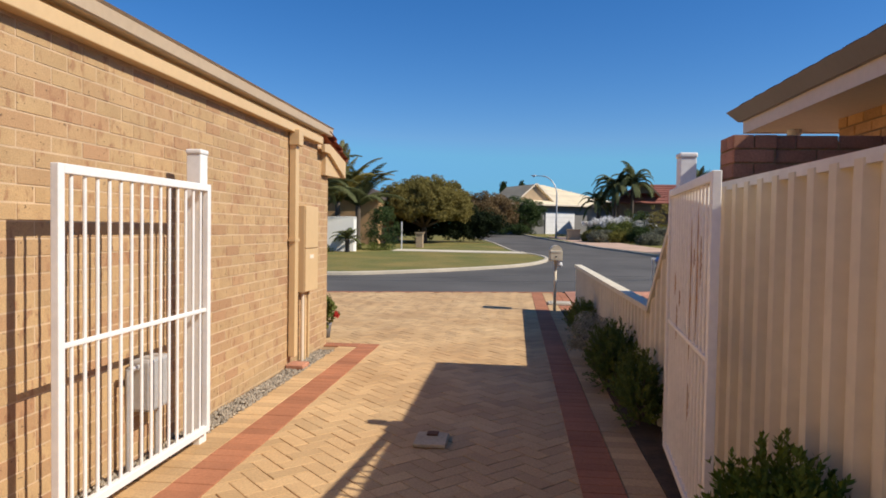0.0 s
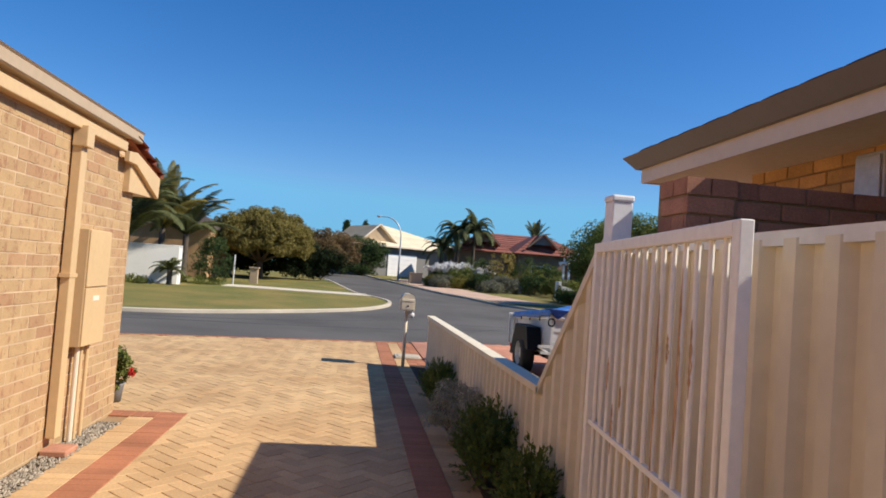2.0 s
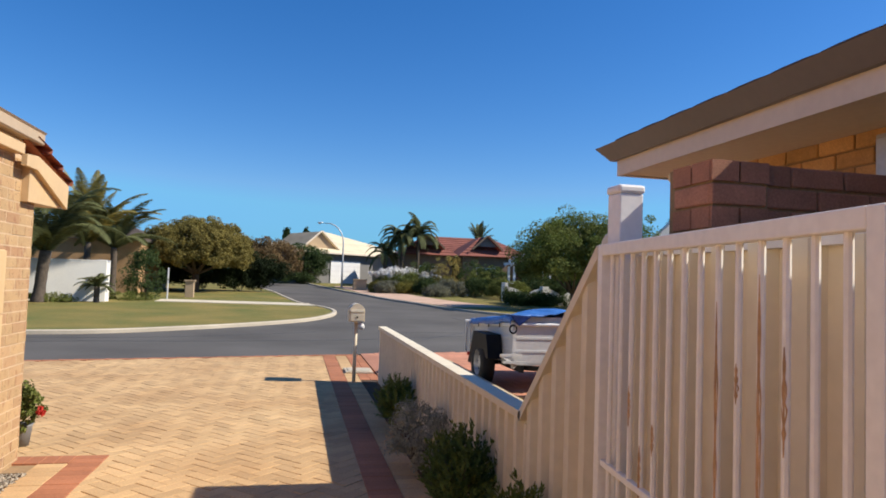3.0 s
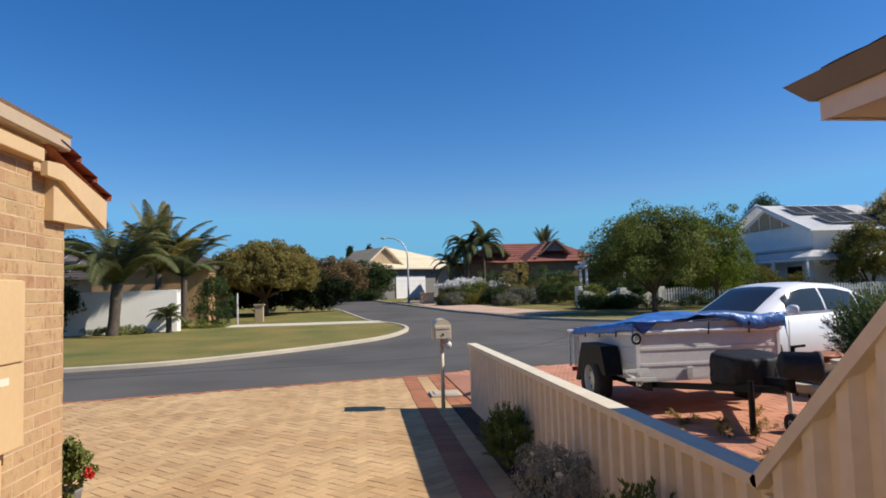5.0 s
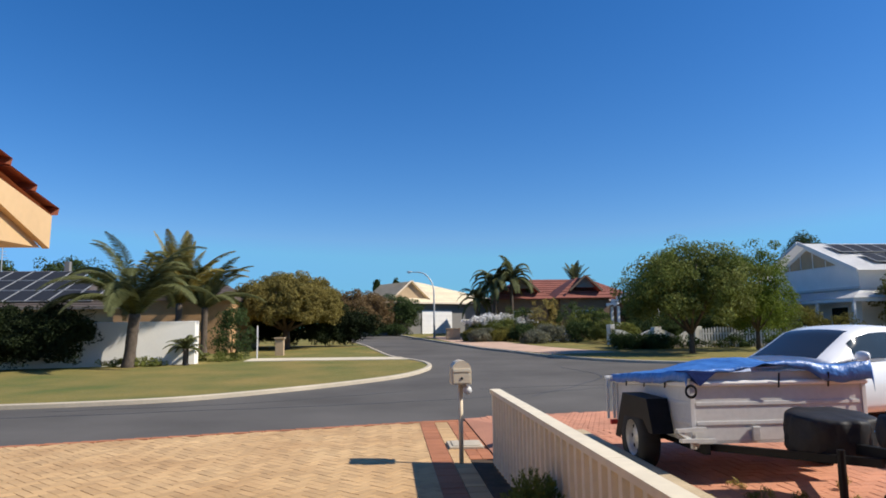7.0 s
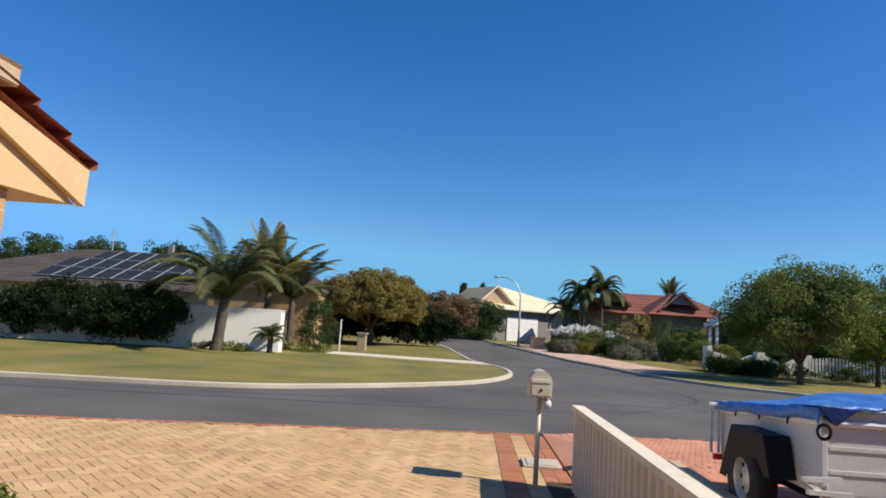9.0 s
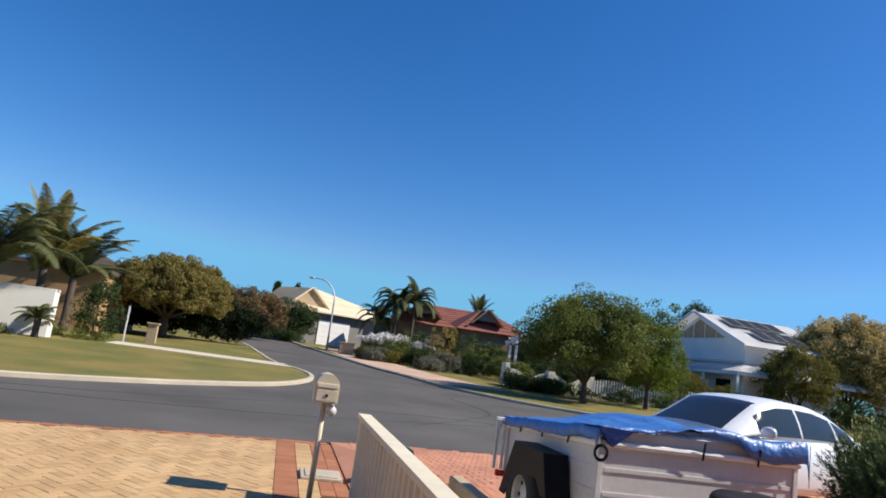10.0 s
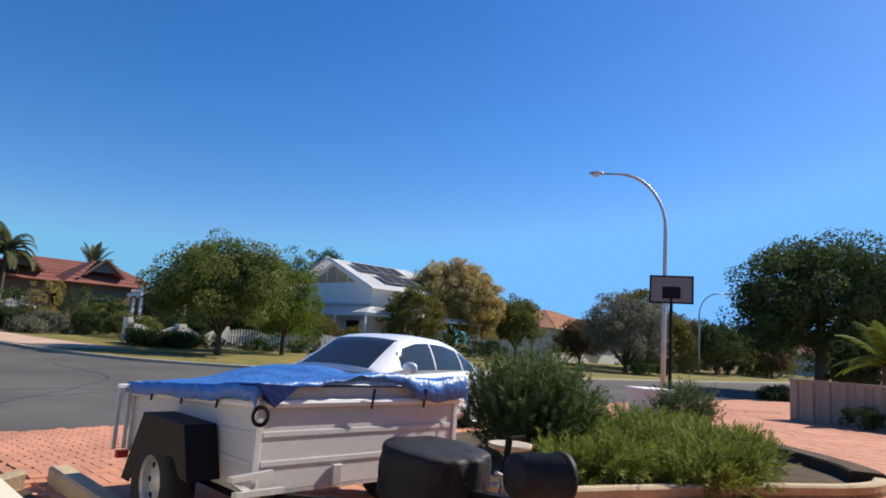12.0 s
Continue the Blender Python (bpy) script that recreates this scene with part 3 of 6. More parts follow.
# ---- the left house ----
def brick_wall(parent, along, x, y0, y1, z0, z1, material, sign, near=None, length=0.208, height=0.070, joint=0.012, proud=0.002, bevel=0.0):
    """Courses of single bricks on one face; those in the near stretch are parts, the rest are joined."""
    rng = random.Random(5)
    mesh = None
    v, f = [], []
    row = 0
    z = z0
    while z + height <= z1 + 0.002:
        u = y0 - (0.5 * (length + joint) if row % 2 else 0)
        while u < y1:
            a, b = max(u, y0), min(u + length, y1)
            if b - a > 0.03:
                out = proud + rng.uniform(-0.002, 0.002)
                whole = b - a > length - 0.001
                if near and whole and near[0] <= a and b <= near[1] and near[2] <= z <= near[3]:
                    if mesh is None:
                        bm = bmesh.new()
                        box(bm, 0, proud + 0.02, 0, length, 0, height, bevel)
                        mesh = bpy.data.meshes.new("brick")
                        bm.to_mesh(mesh)
                        bm.free()
                        mesh.materials.append(material)
                    ob = new("brick", mesh)
                    ob.parent = parent
                    if along == "y":
                        ob.matrix_basis = Matrix.Translation((x + (-0.02 if sign > 0 else 0.02) + rng.uniform(-0.002, 0.002), a, z)) @ Matrix.Diagonal((sign, 1, 1, 1))
                    else:
                        ob.matrix_basis = Matrix.Translation((b, x + (-0.02 if sign > 0 else 0.02), z)) @ Matrix.Rotation(math.pi / 2, 4, "Z") @ Matrix.Diagonal((sign, 1, 1, 1))
                else:
                    n = len(v)
                    for p in (x - sign * 0.004, x + sign * out):
                        for q, r in ((a, z), (b, z), (b, z + height), (a, z + height)):
                            v.append((p, q, r) if along == "y" else (q, p, r))
                    f += [(n + 4, n + 5, n + 6, n + 7), (n, n + 1, n + 5, n + 4), (n + 1, n + 2, n + 6, n + 5), (n + 2, n + 3, n + 7, n + 6), (n + 3, n, n + 4, n + 7)]
            u += length + joint
        z += height + joint
        row += 1
    if v:
        tagged(arr("brickwork", v, f, material, parent), kind="stuff")


WX = -2.28
bm = bmesh.new()
box(bm, -12, WX, -8, 7.91, -0.1, 2.46)
wall_west = tagged(part("wall_west", bm, M_MORTAR), "cream face brick house wall with pale mortar", "wall", kind="structure")

eave = thing("west_roof_edge", "cream painted gutter, fascia and boxed eave under terracotta tiles", "roof edge", kind="structure")
part("frieze", bx(WX - 0.02, WX + 0.075, -8, 7.46, 2.445, 2.53, 0.006), M_GUTTER, eave)
part("fascia", bx(WX - 0.02, WX + 0.03, -8, 7.60, 2.53, 2.60), M_GUTTER, eave)
bm = bmesh.new()
prof = [(WX + 0.02, 2.57), (WX + 0.10, 2.57), (WX + 0.11, 2.58), (WX + 0.11, 2.655), (WX + 0.125, 2.672), (WX + 0.105, 2.68), (WX + 0.0, 2.665)]
rings = [[bm.verts.new((px, y, pz)) for px, pz in prof] for y in (-8, 7.74)]
for i in range(len(prof)):
    bm.faces.new((rings[0][i], rings[0][(i + 1) % len(prof)], rings[1][(i + 1) % len(prof)], rings[1][i]))
bm.faces.new(rings[0][::-1])
bm.faces.new(rings[1])
part("gutter", bm, M_GUTTER_TAN, eave)
# raked end of the front eave
bm = bmesh.new()
pr = [(7.44, 2.36), (7.44, 2.45), (7.66, 2.47), (8.40, 2.325), (8.39, 2.115), (7.66, 2.36)]
a = [bm.verts.new((WX + 0.10, y, z)) for y, z in pr]
b = [bm.verts.new((WX + 0.06, y, z)) for y, z in pr]
bm.faces.new(a)
bm.faces.new(b[::-1])
for i in range(len(pr)):
    bm.faces.new((a[i], b[i], b[(i + 1) % len(pr)], a[(i + 1) % len(pr)]))
bmesh.ops.recalc_face_normals(bm, faces=bm.faces[:])
part("barge_board", bm, M_GUTTER, eave)
bm = bmesh.new()
pr = [(7.62, 2.10), (8.36, 2.118), (7.62, 2.45)]
a = [bm.verts.new((WX + 0.058, y, z)) for y, z in pr]
b = [bm.verts.new((-12, y, z)) for y, z in pr]
bm.faces.new(a)
bm.faces.new(b[::-1])
for i in range(3):
    bm.faces.new((a[i], b[i], b[(i + 1) % 3], a[(i + 1) % 3]))
bmesh.ops.recalc_face_normals(bm, faces=bm.faces[:])
part("boxed_eave", bm, M_GUTTER, eave)


def tile_slope(name, p0, along, up, cols, rows, w, h, material, parent, lift=0.03, wave=0.02):
    """Overlapping roof tiles over a sloping rectangle, as one joined part; p0 is the low corner."""
    p0, along, up = Vector(p0), Vector(along).normalized(), Vector(up).normalized()
    nor = along.cross(up)
    if nor.z < 0:
        nor = -nor
    v, f = [], []
    for r in range(rows):
        for c in range(cols):
            o = p0 + along * (c * w) + up * (r * h)
            n = len(v)
            for k, (s, e) in enumerate(((0.0, 0.0), (0.3, wave), (0.7, wave), (0.97, 0.0))):
                v.append(tuple(o + along * (s * w) + nor * (lift + e)))
                v.append(tuple(o + along * (s * w) + up * (h * 1.04) + nor * (0.004 + e)))
            for k in range(3):
                f.append((n + 2 * k, n + 2 * k + 2, n + 2 * k + 3, n + 2 * k + 1))
            m = len(v)
            v.append(tuple(o + nor * 0.0))
            v.append(tuple(o + along * (0.97 * w)))
            f.append((m, m + 1, n + 6, n + 4, n + 2, n))
    ob = arr(name, v, f, material, parent)
    return tagged(ob, kind="stuff")


bm = bmesh.new()
q = [(WX + 0.08, -8, 2.57), (WX + 0.08, 7.50, 2.57), (-7.2, 5.0, 4.5), (-7.2, -8, 4.5), (-12, 7.5, 2.6), (-12, 5.0, 4.5), (WX + 0.1, 8.40, 2.335), (-12, 8.40, 2.335)]
vs = [bm.verts.new(p) for p in q]
bm.faces.new([vs[i] for i in (0, 1, 2, 3)])
bm.faces.new([vs[i] for i in (1, 4, 5, 2)])
bm.faces.new([vs[i] for i in (6, 7, 4, 1)])
west_roof = tagged(part("west_roof", bm, M_TILE), "terracotta tiled roof of the cream brick house", "roof", kind="structure")
tile_slope("tiles", (WX + 0.12, 8.43, 2.335), (-1, 0, 0), (0, -0.7, 0.235), 30, 3, 0.3, 0.29, M_TILE, west_roof, lift=0.05)
tile_slope("tiles", (WX - 0.04, -8, 2.60), (0, 1, 0), (-0.92, 0, 0.355), 50, 4, 0.31, 0.33, M_TILE, west_roof)

pipe = thing("downpipe", "cream painted square downpipe on the brick wall", "downpipe")
part("pipe", bx(WX + 0.014, WX + 0.085, 6.47, 6.57, 0.12, 2.444, 0.006), M_GUTTER, pipe)
part("offset", bx(WX + 0.014, WX + 0.125, 6.455, 6.585, 2.31, 2.475, 0.008), M_GUTTER, pipe)
part("strap", bx(WX + 0.012, WX + 0.09, 6.45, 6.59, 1.32, 1.35), M_GUTTER, pipe)
part("shoe", bx(WX + 0.012, WX + 0.2, 6.40, 6.62, 0.0, 0.05, 0.01), M_REDBRICK, pipe, "broken red brick at the foot")

mb = thing("meter_box", "cream steel electricity meter box on the brick wall", "meter box")
part("body", bx(WX + 0.014, WX + 0.105, 6.70, 7.15, 0.77, 1.70, 0.004), M_GUTTER, mb)
part("door", bx(WX + 0.106, WX + 0.119, 6.705, 7.145, 1.245, 1.695, 0.003), M_GUTTER, mb)
part("door", bx(WX + 0.106, WX + 0.119, 6.705, 7.145, 0.775, 1.235, 0.003), M_GUTTER, mb)
part("notice", bx(WX + 0.1195, WX + 0.121, 6.85, 6.98, 1.13, 1.17), M_SOFFIT, mb)
for i, y in enumerate((6.82, 6.90, 7.02)):
    bm = bmesh.new()
    rod(bm, (WX + 0.05, y, -0.02), (WX + 0.05, y, 0.78), 0.016 if i else 0.02, seg=10)
    part("conduit", bm, M_GUTTER if i else M_FASCIA, mb)

gm = thing("gas_meter", "grey box gas meter with pipes at the wall foot", "gas meter")
part("case", bx(WX + 0.05, WX + 0.18, 3.60, 3.84, 0.34, 0.66, 0.02), M_GALV, gm)
bm = bmesh.new()
rod(bm, (WX + 0.10, 3.50, -0.02), (WX + 0.10, 3.50, 0.62), 0.016)
rod(bm, (WX + 0.10, 3.50, 0.62), (WX + 0.12, 3.60, 0.62), 0.016)
rod(bm, (WX + 0.12, 3.78, -0.02), (WX + 0.12, 3.78, 0.32), 0.02)
part("pipe", bm, M_GALV, gm)

# gravel along the wall foot
land("gravel_bed", [(WX, -4), (-2.09, -4), (-2.09, 7.55), (WX, 7.55)], 0.0, M_SOIL, "bare strip under loose gravel", "gravel bed", thick=0.08)
rng = random.Random(3)
v, f = [], []
for i in range(2600):
    y = rng.uniform(3.0, 7.5)
    x = rng.uniform(WX + 0.02, -2.07)
    s = rng.uniform(0.008, 0.02)
    n = len(v)
    for dx, dy, dz in ((1, 0, 0), (0, 1, 0), (-1, 0, 0), (0, -1, 0), (0, 0, 0.9), (0, 0, -0.6)):
        v.append((x + s * dx * rng.uniform(0.6, 1.2), y + s * dy * rng.uniform(0.6, 1.2), 0.008 + s * dz * rng.uniform(0.6, 1.1)))
    f += [(n + a, n + b, n + 4) for a, b in ((0, 1), (1, 2), (2, 3), (3, 0))] + [(n + b, n + a, n + 5) for a, b in ((0, 1), (1, 2), (2, 3), (3, 0))]
tagged(arr("gravel", v, f, M_GRAVEL), "loose grey and brown gravel along the wall foot", "gravel", kind="stuff")


# ---- gates and fence ----
def gate(label, x, y0, y1, post, side, coat):
    g = thing("metal_gate", label, "gate", "driveway gates")
    zb, zt = 0.09, 1.745
    for name, a in (("stile", (x - 0.02, x + 0.02, y0, y0 + 0.045, zb, zt)), ("stile", (x - 0.02, x + 0.02, y1 - 0.045, y1, zb, zt)),
                    ("top_rail", (x - 0.02, x + 0.02, y0 + 0.045, y1 - 0.045, zt - 0.045, zt)), ("bottom_rail", (x - 0.02, x + 0.02, y0 + 0.045, y1 - 0.045, zb, zb + 0.045)),
                    ("middle_rail", (x - 0.012, x + 0.012, y0 + 0.045, y1 - 0.045, 0.90, 0.924))):
        part(name, bx(*a, 0.004), coat, g)
    n = 14
    for i in range(n):
        y = y0 + 0.045 + (y1 - y0 - 0.09) * (i + 0.7) / (n + 0.4)
        bm = bmesh.new()
        rod(bm, (x, y, zb + 0.04), (x, y, zt - 0.04), 0.0095, seg=8)
        part("bar", bm, coat, g)
    for z in (0.35, 1.5):
        bm = bmesh.new()
        rod(bm, (x + side * 0.01, y1 + 0.012, z - 0.06), (x + side * 0.01, y1 + 0.012, z + 0.06), 0.014)
        part("hinge", bm, coat, g)
    p = thing("gate_post", "white square steel gate post with a flat cap", "gate post", "gate posts")
    part("shaft", bx(post[0] - 0.05, post[0] + 0.05, post[1] - 0.05, post[1] + 0.05, -0.05, 1.945, 0.006), M_GATE, p)
    part("cap", bx(post[0] - 0.056, post[0] + 0.056, post[1] - 0.056, post[1] + 0.056, 1.945, 1.978, 0.01), M_GATE, p)
    return g


gate("white steel bar gate standing open against the brick wall", -1.985, 2.62, 4.10, (-2.065, 4.10), -1, M_GATE)
gate_e = gate("white steel bar gate with rust streaks, open along the fence", 1.055, 2.81, 4.25, (1.13, 4.215), 1, M_GATE_CREAM)
rng = random.Random(9)
for i, zs in ((2, (1.22, 1.46)), (3, (0.95, 1.62)), (4, (1.30, 1.40)), (5, (0.80, 1.55)), (5, (0.50, 0.70)), (9, (1.05, 1.15)), (10, (0.85, 1.06)), (11, (1.10, 1.24))):
    y = 2.81 + 0.045 + 1.35 * (i + 0.7) / 14.4
    z, v, f = zs[0], [], []
    n = 14
    for k in range(n + 1):
        w = 0.9 * math.sin(math.pi * (0.06 + 0.88 * k / n)) * rng.uniform(0.35, 1.0)
        for a in (math.pi + 0.5 - w, math.pi + 0.5, math.pi + 0.5 + w):
            v.append((1.055 + 0.0099 * math.cos(a), y + 0.0099 * math.sin(a), z + (zs[1] - z) * k / n))
    for k in range(n):
        f += [(3 * k, 3 * k + 1, 3 * k + 4, 3 * k + 3), (3 * k + 1, 3 * k + 2, 3 * k + 5, 3 * k + 4)]
    arr("rust_streak", v, f, M_RUST, gate_e, "orange rust streak on a bar")

# the gate stands a little away from the fence
gate_e.matrix_basis = Matrix.Translation((1.055, 4.25, 0)) @ Matrix.Rotation(radians(-5.7), 4, "Z") @ Matrix.Translation((-1.055, -4.25, 0))

gs = thing("gate_stop", "small rusty metal gate stop plate on the pavers", "gate stop")
part("plate", bx(-0.60, -0.38, 4.22, 4.50, 0.006, 0.03, 0.006), M_STONE, gs)
part("socket", bx(-0.53, -0.45, 4.40, 4.48, 0.03, 0.045, 0.006), M_RUSTED, gs, "rusty socket")


def fence_sheet(name, line, ztop, zbot, material, parent, period=0.17, deep=0.042):
    """Ribbed steel sheet along a straight run with a given top line."""
    (xa, ya), (xb, yb) = line
    d = Vector((xb - xa, yb - ya))
    ln = d.length
    d.normalize()
    nv = Vector((-d.y, d.x))
    s, prof = 0.0, []
    while s < ln:
        for u, o in ((0.0, 0), (0.42, 0), (0.54, 1), (0.87, 1)):
            if s + u * period < ln:
                prof.append((s + u * period, o * deep))
        s += period
    prof.append((ln, 0))
    v, f = [], []
    for s, o in prof:
        p = Vector((xa, ya)) + d * s
        for e in (0.0, 0.004):
            q = p + nv * (o + e)
            v.append((q.x, q.y, gz(q.x, q.y) + zbot))
            v.append((q.x, q.y, gz(q.x, q.y) + ztop(s / ln)))
    for i in range(len(prof) - 1):
        a = 4 * i
        f += [(a, a + 4, a + 5, a + 1), (a + 2, a + 3, a + 7, a + 6), (a + 1, a + 5, a + 7, a + 3)]
    return arr(name, v, f, material, parent)


def rail(bm, p, q, w=0.055, h=0.045):
    p, q = Vector(p), Vector(q)
    d = (q - p).normalized()
    s = d.cross(Vector((0, 0, 1))).normalized() * (w / 2)
    u = s.normalized().cross(d) * h
    vs = [bm.verts.new(c) for c in (p - s, p + s, p + s + u, p - s + u, q - s, q + s, q + s + u, q - s + u)]
    for k in ((0, 1, 2, 3), (7, 6, 5, 4), (0, 4, 5, 1), (1, 5, 6, 2), (2, 6, 7, 3), (3, 7, 4, 0)):
        bm.faces.new([vs[i] for i in k])
    bmesh.ops.recalc_face_normals(bm, faces=bm.faces[:])


FX = 1.20
fence = thing("steel_fence", "cream ribbed steel fence stepping down to a low front section", "fence", kind="structure")
fence_sheet("tall_sheet", ((FX - 0.02, -6.0), (FX - 0.02, 4.50)), lambda s: 1.72, 0.02, M_FENCE, fence)
fence_sheet("raked_sheet", ((FX, 4.50), (FX, 5.40)), lambda s: 1.72 - 0.89 * s, 0.02, M_FENCE, fence)
fence_sheet("low_sheet", ((FX, 5.40), (FX, 11.95)), lambda s: 0.83, 0.02, M_FENCE, fence)
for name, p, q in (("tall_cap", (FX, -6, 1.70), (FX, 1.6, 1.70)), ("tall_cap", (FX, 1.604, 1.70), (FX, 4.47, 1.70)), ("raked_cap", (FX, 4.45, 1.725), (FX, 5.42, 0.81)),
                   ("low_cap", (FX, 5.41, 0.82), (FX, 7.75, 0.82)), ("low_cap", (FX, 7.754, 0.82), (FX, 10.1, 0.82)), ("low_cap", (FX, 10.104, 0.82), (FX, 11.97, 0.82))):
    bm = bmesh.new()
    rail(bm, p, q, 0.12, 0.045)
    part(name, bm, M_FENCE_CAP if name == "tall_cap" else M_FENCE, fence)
bm = bmesh.new()
lathe(bm, [(0.058, 1.72), (0.058, 1.765), (0.068, 1.77), (0.068, 1.79), (0.064, 1.81), (0.052, 1.835), (0.030, 1.853), (0.004, 1.86)], 24, Matrix.Translation((FX, 4.41, -0.035)))
part("corner_cap", bm, M_FENCE, fence, "rounded cap on the fence corner", smooth=True)
for y, h in ((11.95, 0.82), (5.39, 0.80)):
    part("fence_post", bx(FX - 0.035, FX + 0.03, y - 0.02, y + 0.02, -0.05, h, 0.004), M_FENCE, fence)


# ---- mailbox ----
mbx = thing("mailbox", "cream metal mailbox with arched lid on a steel post", "mailbox")
MX, MY = 0.80, 12.05
bm = bmesh.new()
rod(bm, (MX, MY, -0.05), (MX, MY, 0.94), 0.027, seg=12)
part("post", bm, M_MAILBOX, mbx, smooth=True)
bm = bmesh.new()
sec = [(-0.115, 0.93), (0.115, 0.93), (0.115, 1.09)] + [(0.115 * math.cos(a), 1.09 + 0.115 * math.sin(a)) for a in (math.pi * k / 10 for k in range(1, 10))] + [(-0.115, 1.09)]
r0 = [bm.verts.new((MX + u, MY - 0.17, w)) for u, w in sec]
r1 = [bm.verts.new((MX + u, MY + 0.17, w)) for u, w in sec]
bm.faces.new(r0)
bm.faces.new(r1[::-1])
for i in range(len(sec)):
    bm.faces.new((r0[i], r1[i], r1[(i + 1) % len(sec)], r0[(i + 1) % len(sec)]))
bmesh.ops.recalc_face_normals(bm, faces=bm.faces[:])
part("body", bm, M_MAILBOX, mbx)
part("flap", bx(MX - 0.10, MX + 0.10, MY - 0.185, MY - 0.171, 1.075, 1.115, 0.004), M_FENCE, mbx, "dark slot flap")
part("lower_door", bx(MX - 0.10, MX + 0.10, MY - 0.18, MY - 0.171, 0.945, 1.055, 0.004), M_MAILBOX, mbx)
part("lock", bx(MX - 0.012, MX + 0.012, MY - 0.187, MY - 0.18, 0.99, 1.015), M_BLACK, mbx)
bm = bmesh.new()
rod(bm, (MX + 0.07, MY - 0.14, 0.86), (MX + 0.07, MY + 0.16, 0.86), 0.05, seg=14)
part("paper_tube", bm, M_STEEL_LIGHT, mbx, "grey newspaper tube", smooth=True)

pil = thing("service_pillar", "dark green plastic electricity pillar behind the low fence", "service pillar")
bm = bmesh.new()
sec = [(-0.15, 0.0), (0.15, 0.0), (0.15, 0.36), (0.11, 0.45), (0.0, 0.49), (-0.11, 0.45), (-0.15, 0.36)]
r0 = [bm.verts.new((1.80 + u, 12.80, w)) for u, w in sec]
r1 = [bm.verts.new((1.80 + u, 13.02, w)) for u, w in sec]
bm.faces.new(r0)
bm.faces.new(r1[::-1])
for i in range(len(sec)):
    bm.faces.new((r0[i], r1[i], r1[(i + 1) % len(sec)], r0[(i + 1) % len(sec)]))
bmesh.ops.recalc_face_normals(bm, faces=bm.faces[:])
part("case", bm, M_GREENBOX, pil)
part("latch", bx(1.78, 1.82, 12.79, 12.80, 0.2, 0.26), M_BLACK, pil)
slab = thing("pit_cover", "pale concrete meter pit cover beside the mailbox", "pit cover")
part("frame", bx(0.74, 1.20, 12.95, 13.45, 0.0, 0.035, 0.008), M_KERB, slab)
part("lid", bx(0.79, 1.15, 13.0, 13.4, 0.036, 0.045, 0.006), M_KERB, slab)

# ---- the right house ----
hx = thing("east_house_eave", "dark gutter, cream fascia and tan soffit of the neighbouring house", "roof edge", kind="structure")
for name, a, m in (("fascia", (2.12, 2.15, -6, 6.19, 2.39, 2.54), M_FASCIA), ("fascia", (2.12, 12, 6.19, 6.22, 2.39, 2.54), M_FASCIA), ("soffit", (2.15, 12, -6, 6.19, 2.40, 2.43), M_SOFFIT)):
    part(name, bx(*a), m, hx)
bm = bmesh.new()
prof = [(0.0, 2.60), (0.085, 2.50), (0.119, 2.50), (0.119, 2.57), (0.03, 2.60)]
a = [bm.verts.new((2.0 + u, -6, w)) for u, w in prof]
b = [bm.verts.new((2.0 + u, 6.34 - u, w)) for u, w in prof]
c = [bm.verts.new((12, 6.34 - u, w)) for u, w in prof]
for p, q in ((a, b), (b, c)):
    for i in range(5):
        bm.faces.new((p[i], p[(i + 1) % 5], q[(i + 1) % 5], q[i]))
bm.faces.new(a[::-1])
bmesh.ops.recalc_face_normals(bm, faces=bm.faces[:])
part("gutter", bm, M_GUTTER_DARK, hx)
bm = bmesh.new()
vs = [bm.verts.new(p) for p in ((2.06, -6, 2.59), (2.06, 6.28, 2.59), (7.0, 1.4, 4.35), (7.0, -6, 4.35), (12, 6.28, 2.59), (12, 1.4, 4.35))]
bm.faces.new([vs[i] for i in (0, 3, 2, 1)])
bm.faces.new([vs[i] for i in (1, 2, 5, 4)])
east_roof = tagged(part("east_roof", bm, M_TILE_BROWN), "brown tiled hip roof of the neighbouring house", "roof", kind="structure")
tile_slope("tiles", (2.035, -6, 2.60), (0, 1, 0), (0.94, 0, 0.335), 39, 2, 0.31, 0.33, M_TILE_BROWN, east_roof, lift=0.020, wave=0.004)
cam_dome = thing("security_camera", "small white dome security camera under the soffit", "camera")
bm = bmesh.new()
lathe(bm, [(0.06, 0.0), (0.06, -0.04), (0.045, -0.055)], 16, Matrix.Translation((2.50, 6.05, 2.40)))
part("base", bm, M_WHITE_PAINT, cam_dome, smooth=True)
bm = bmesh.new()
lathe(bm, [(0.042, -0.05), (0.036, -0.075), (0.018, -0.09)], 16, Matrix.Translation((2.50, 6.05, 2.40)))
part("dome", bm, M_GLASS, cam_dome, smooth=True)
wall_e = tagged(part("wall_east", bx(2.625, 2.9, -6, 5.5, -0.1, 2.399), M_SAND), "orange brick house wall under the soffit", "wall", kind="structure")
wall_b = tagged(part("wall_east_front", bx(2.9, 12, 5.25, 5.5, -0.1, 2.399), M_ORBRICK), "orange brick front wall of the neighbouring house", "wall", kind="structure")
lb = thing("meter_box", "grey metal meter box high on the brick wall", "meter box")
part("case", bx(2.54, 2.60, 4.24, 4.44, 2.06, 2.35, 0.01), M_GALV, lb)
part("lid", bx(2.525, 2.539, 4.255, 4.425, 2.08, 2.33, 0.006), M_GALV, lb)
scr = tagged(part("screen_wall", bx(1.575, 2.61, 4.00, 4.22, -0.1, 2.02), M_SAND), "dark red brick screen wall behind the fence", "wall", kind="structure")
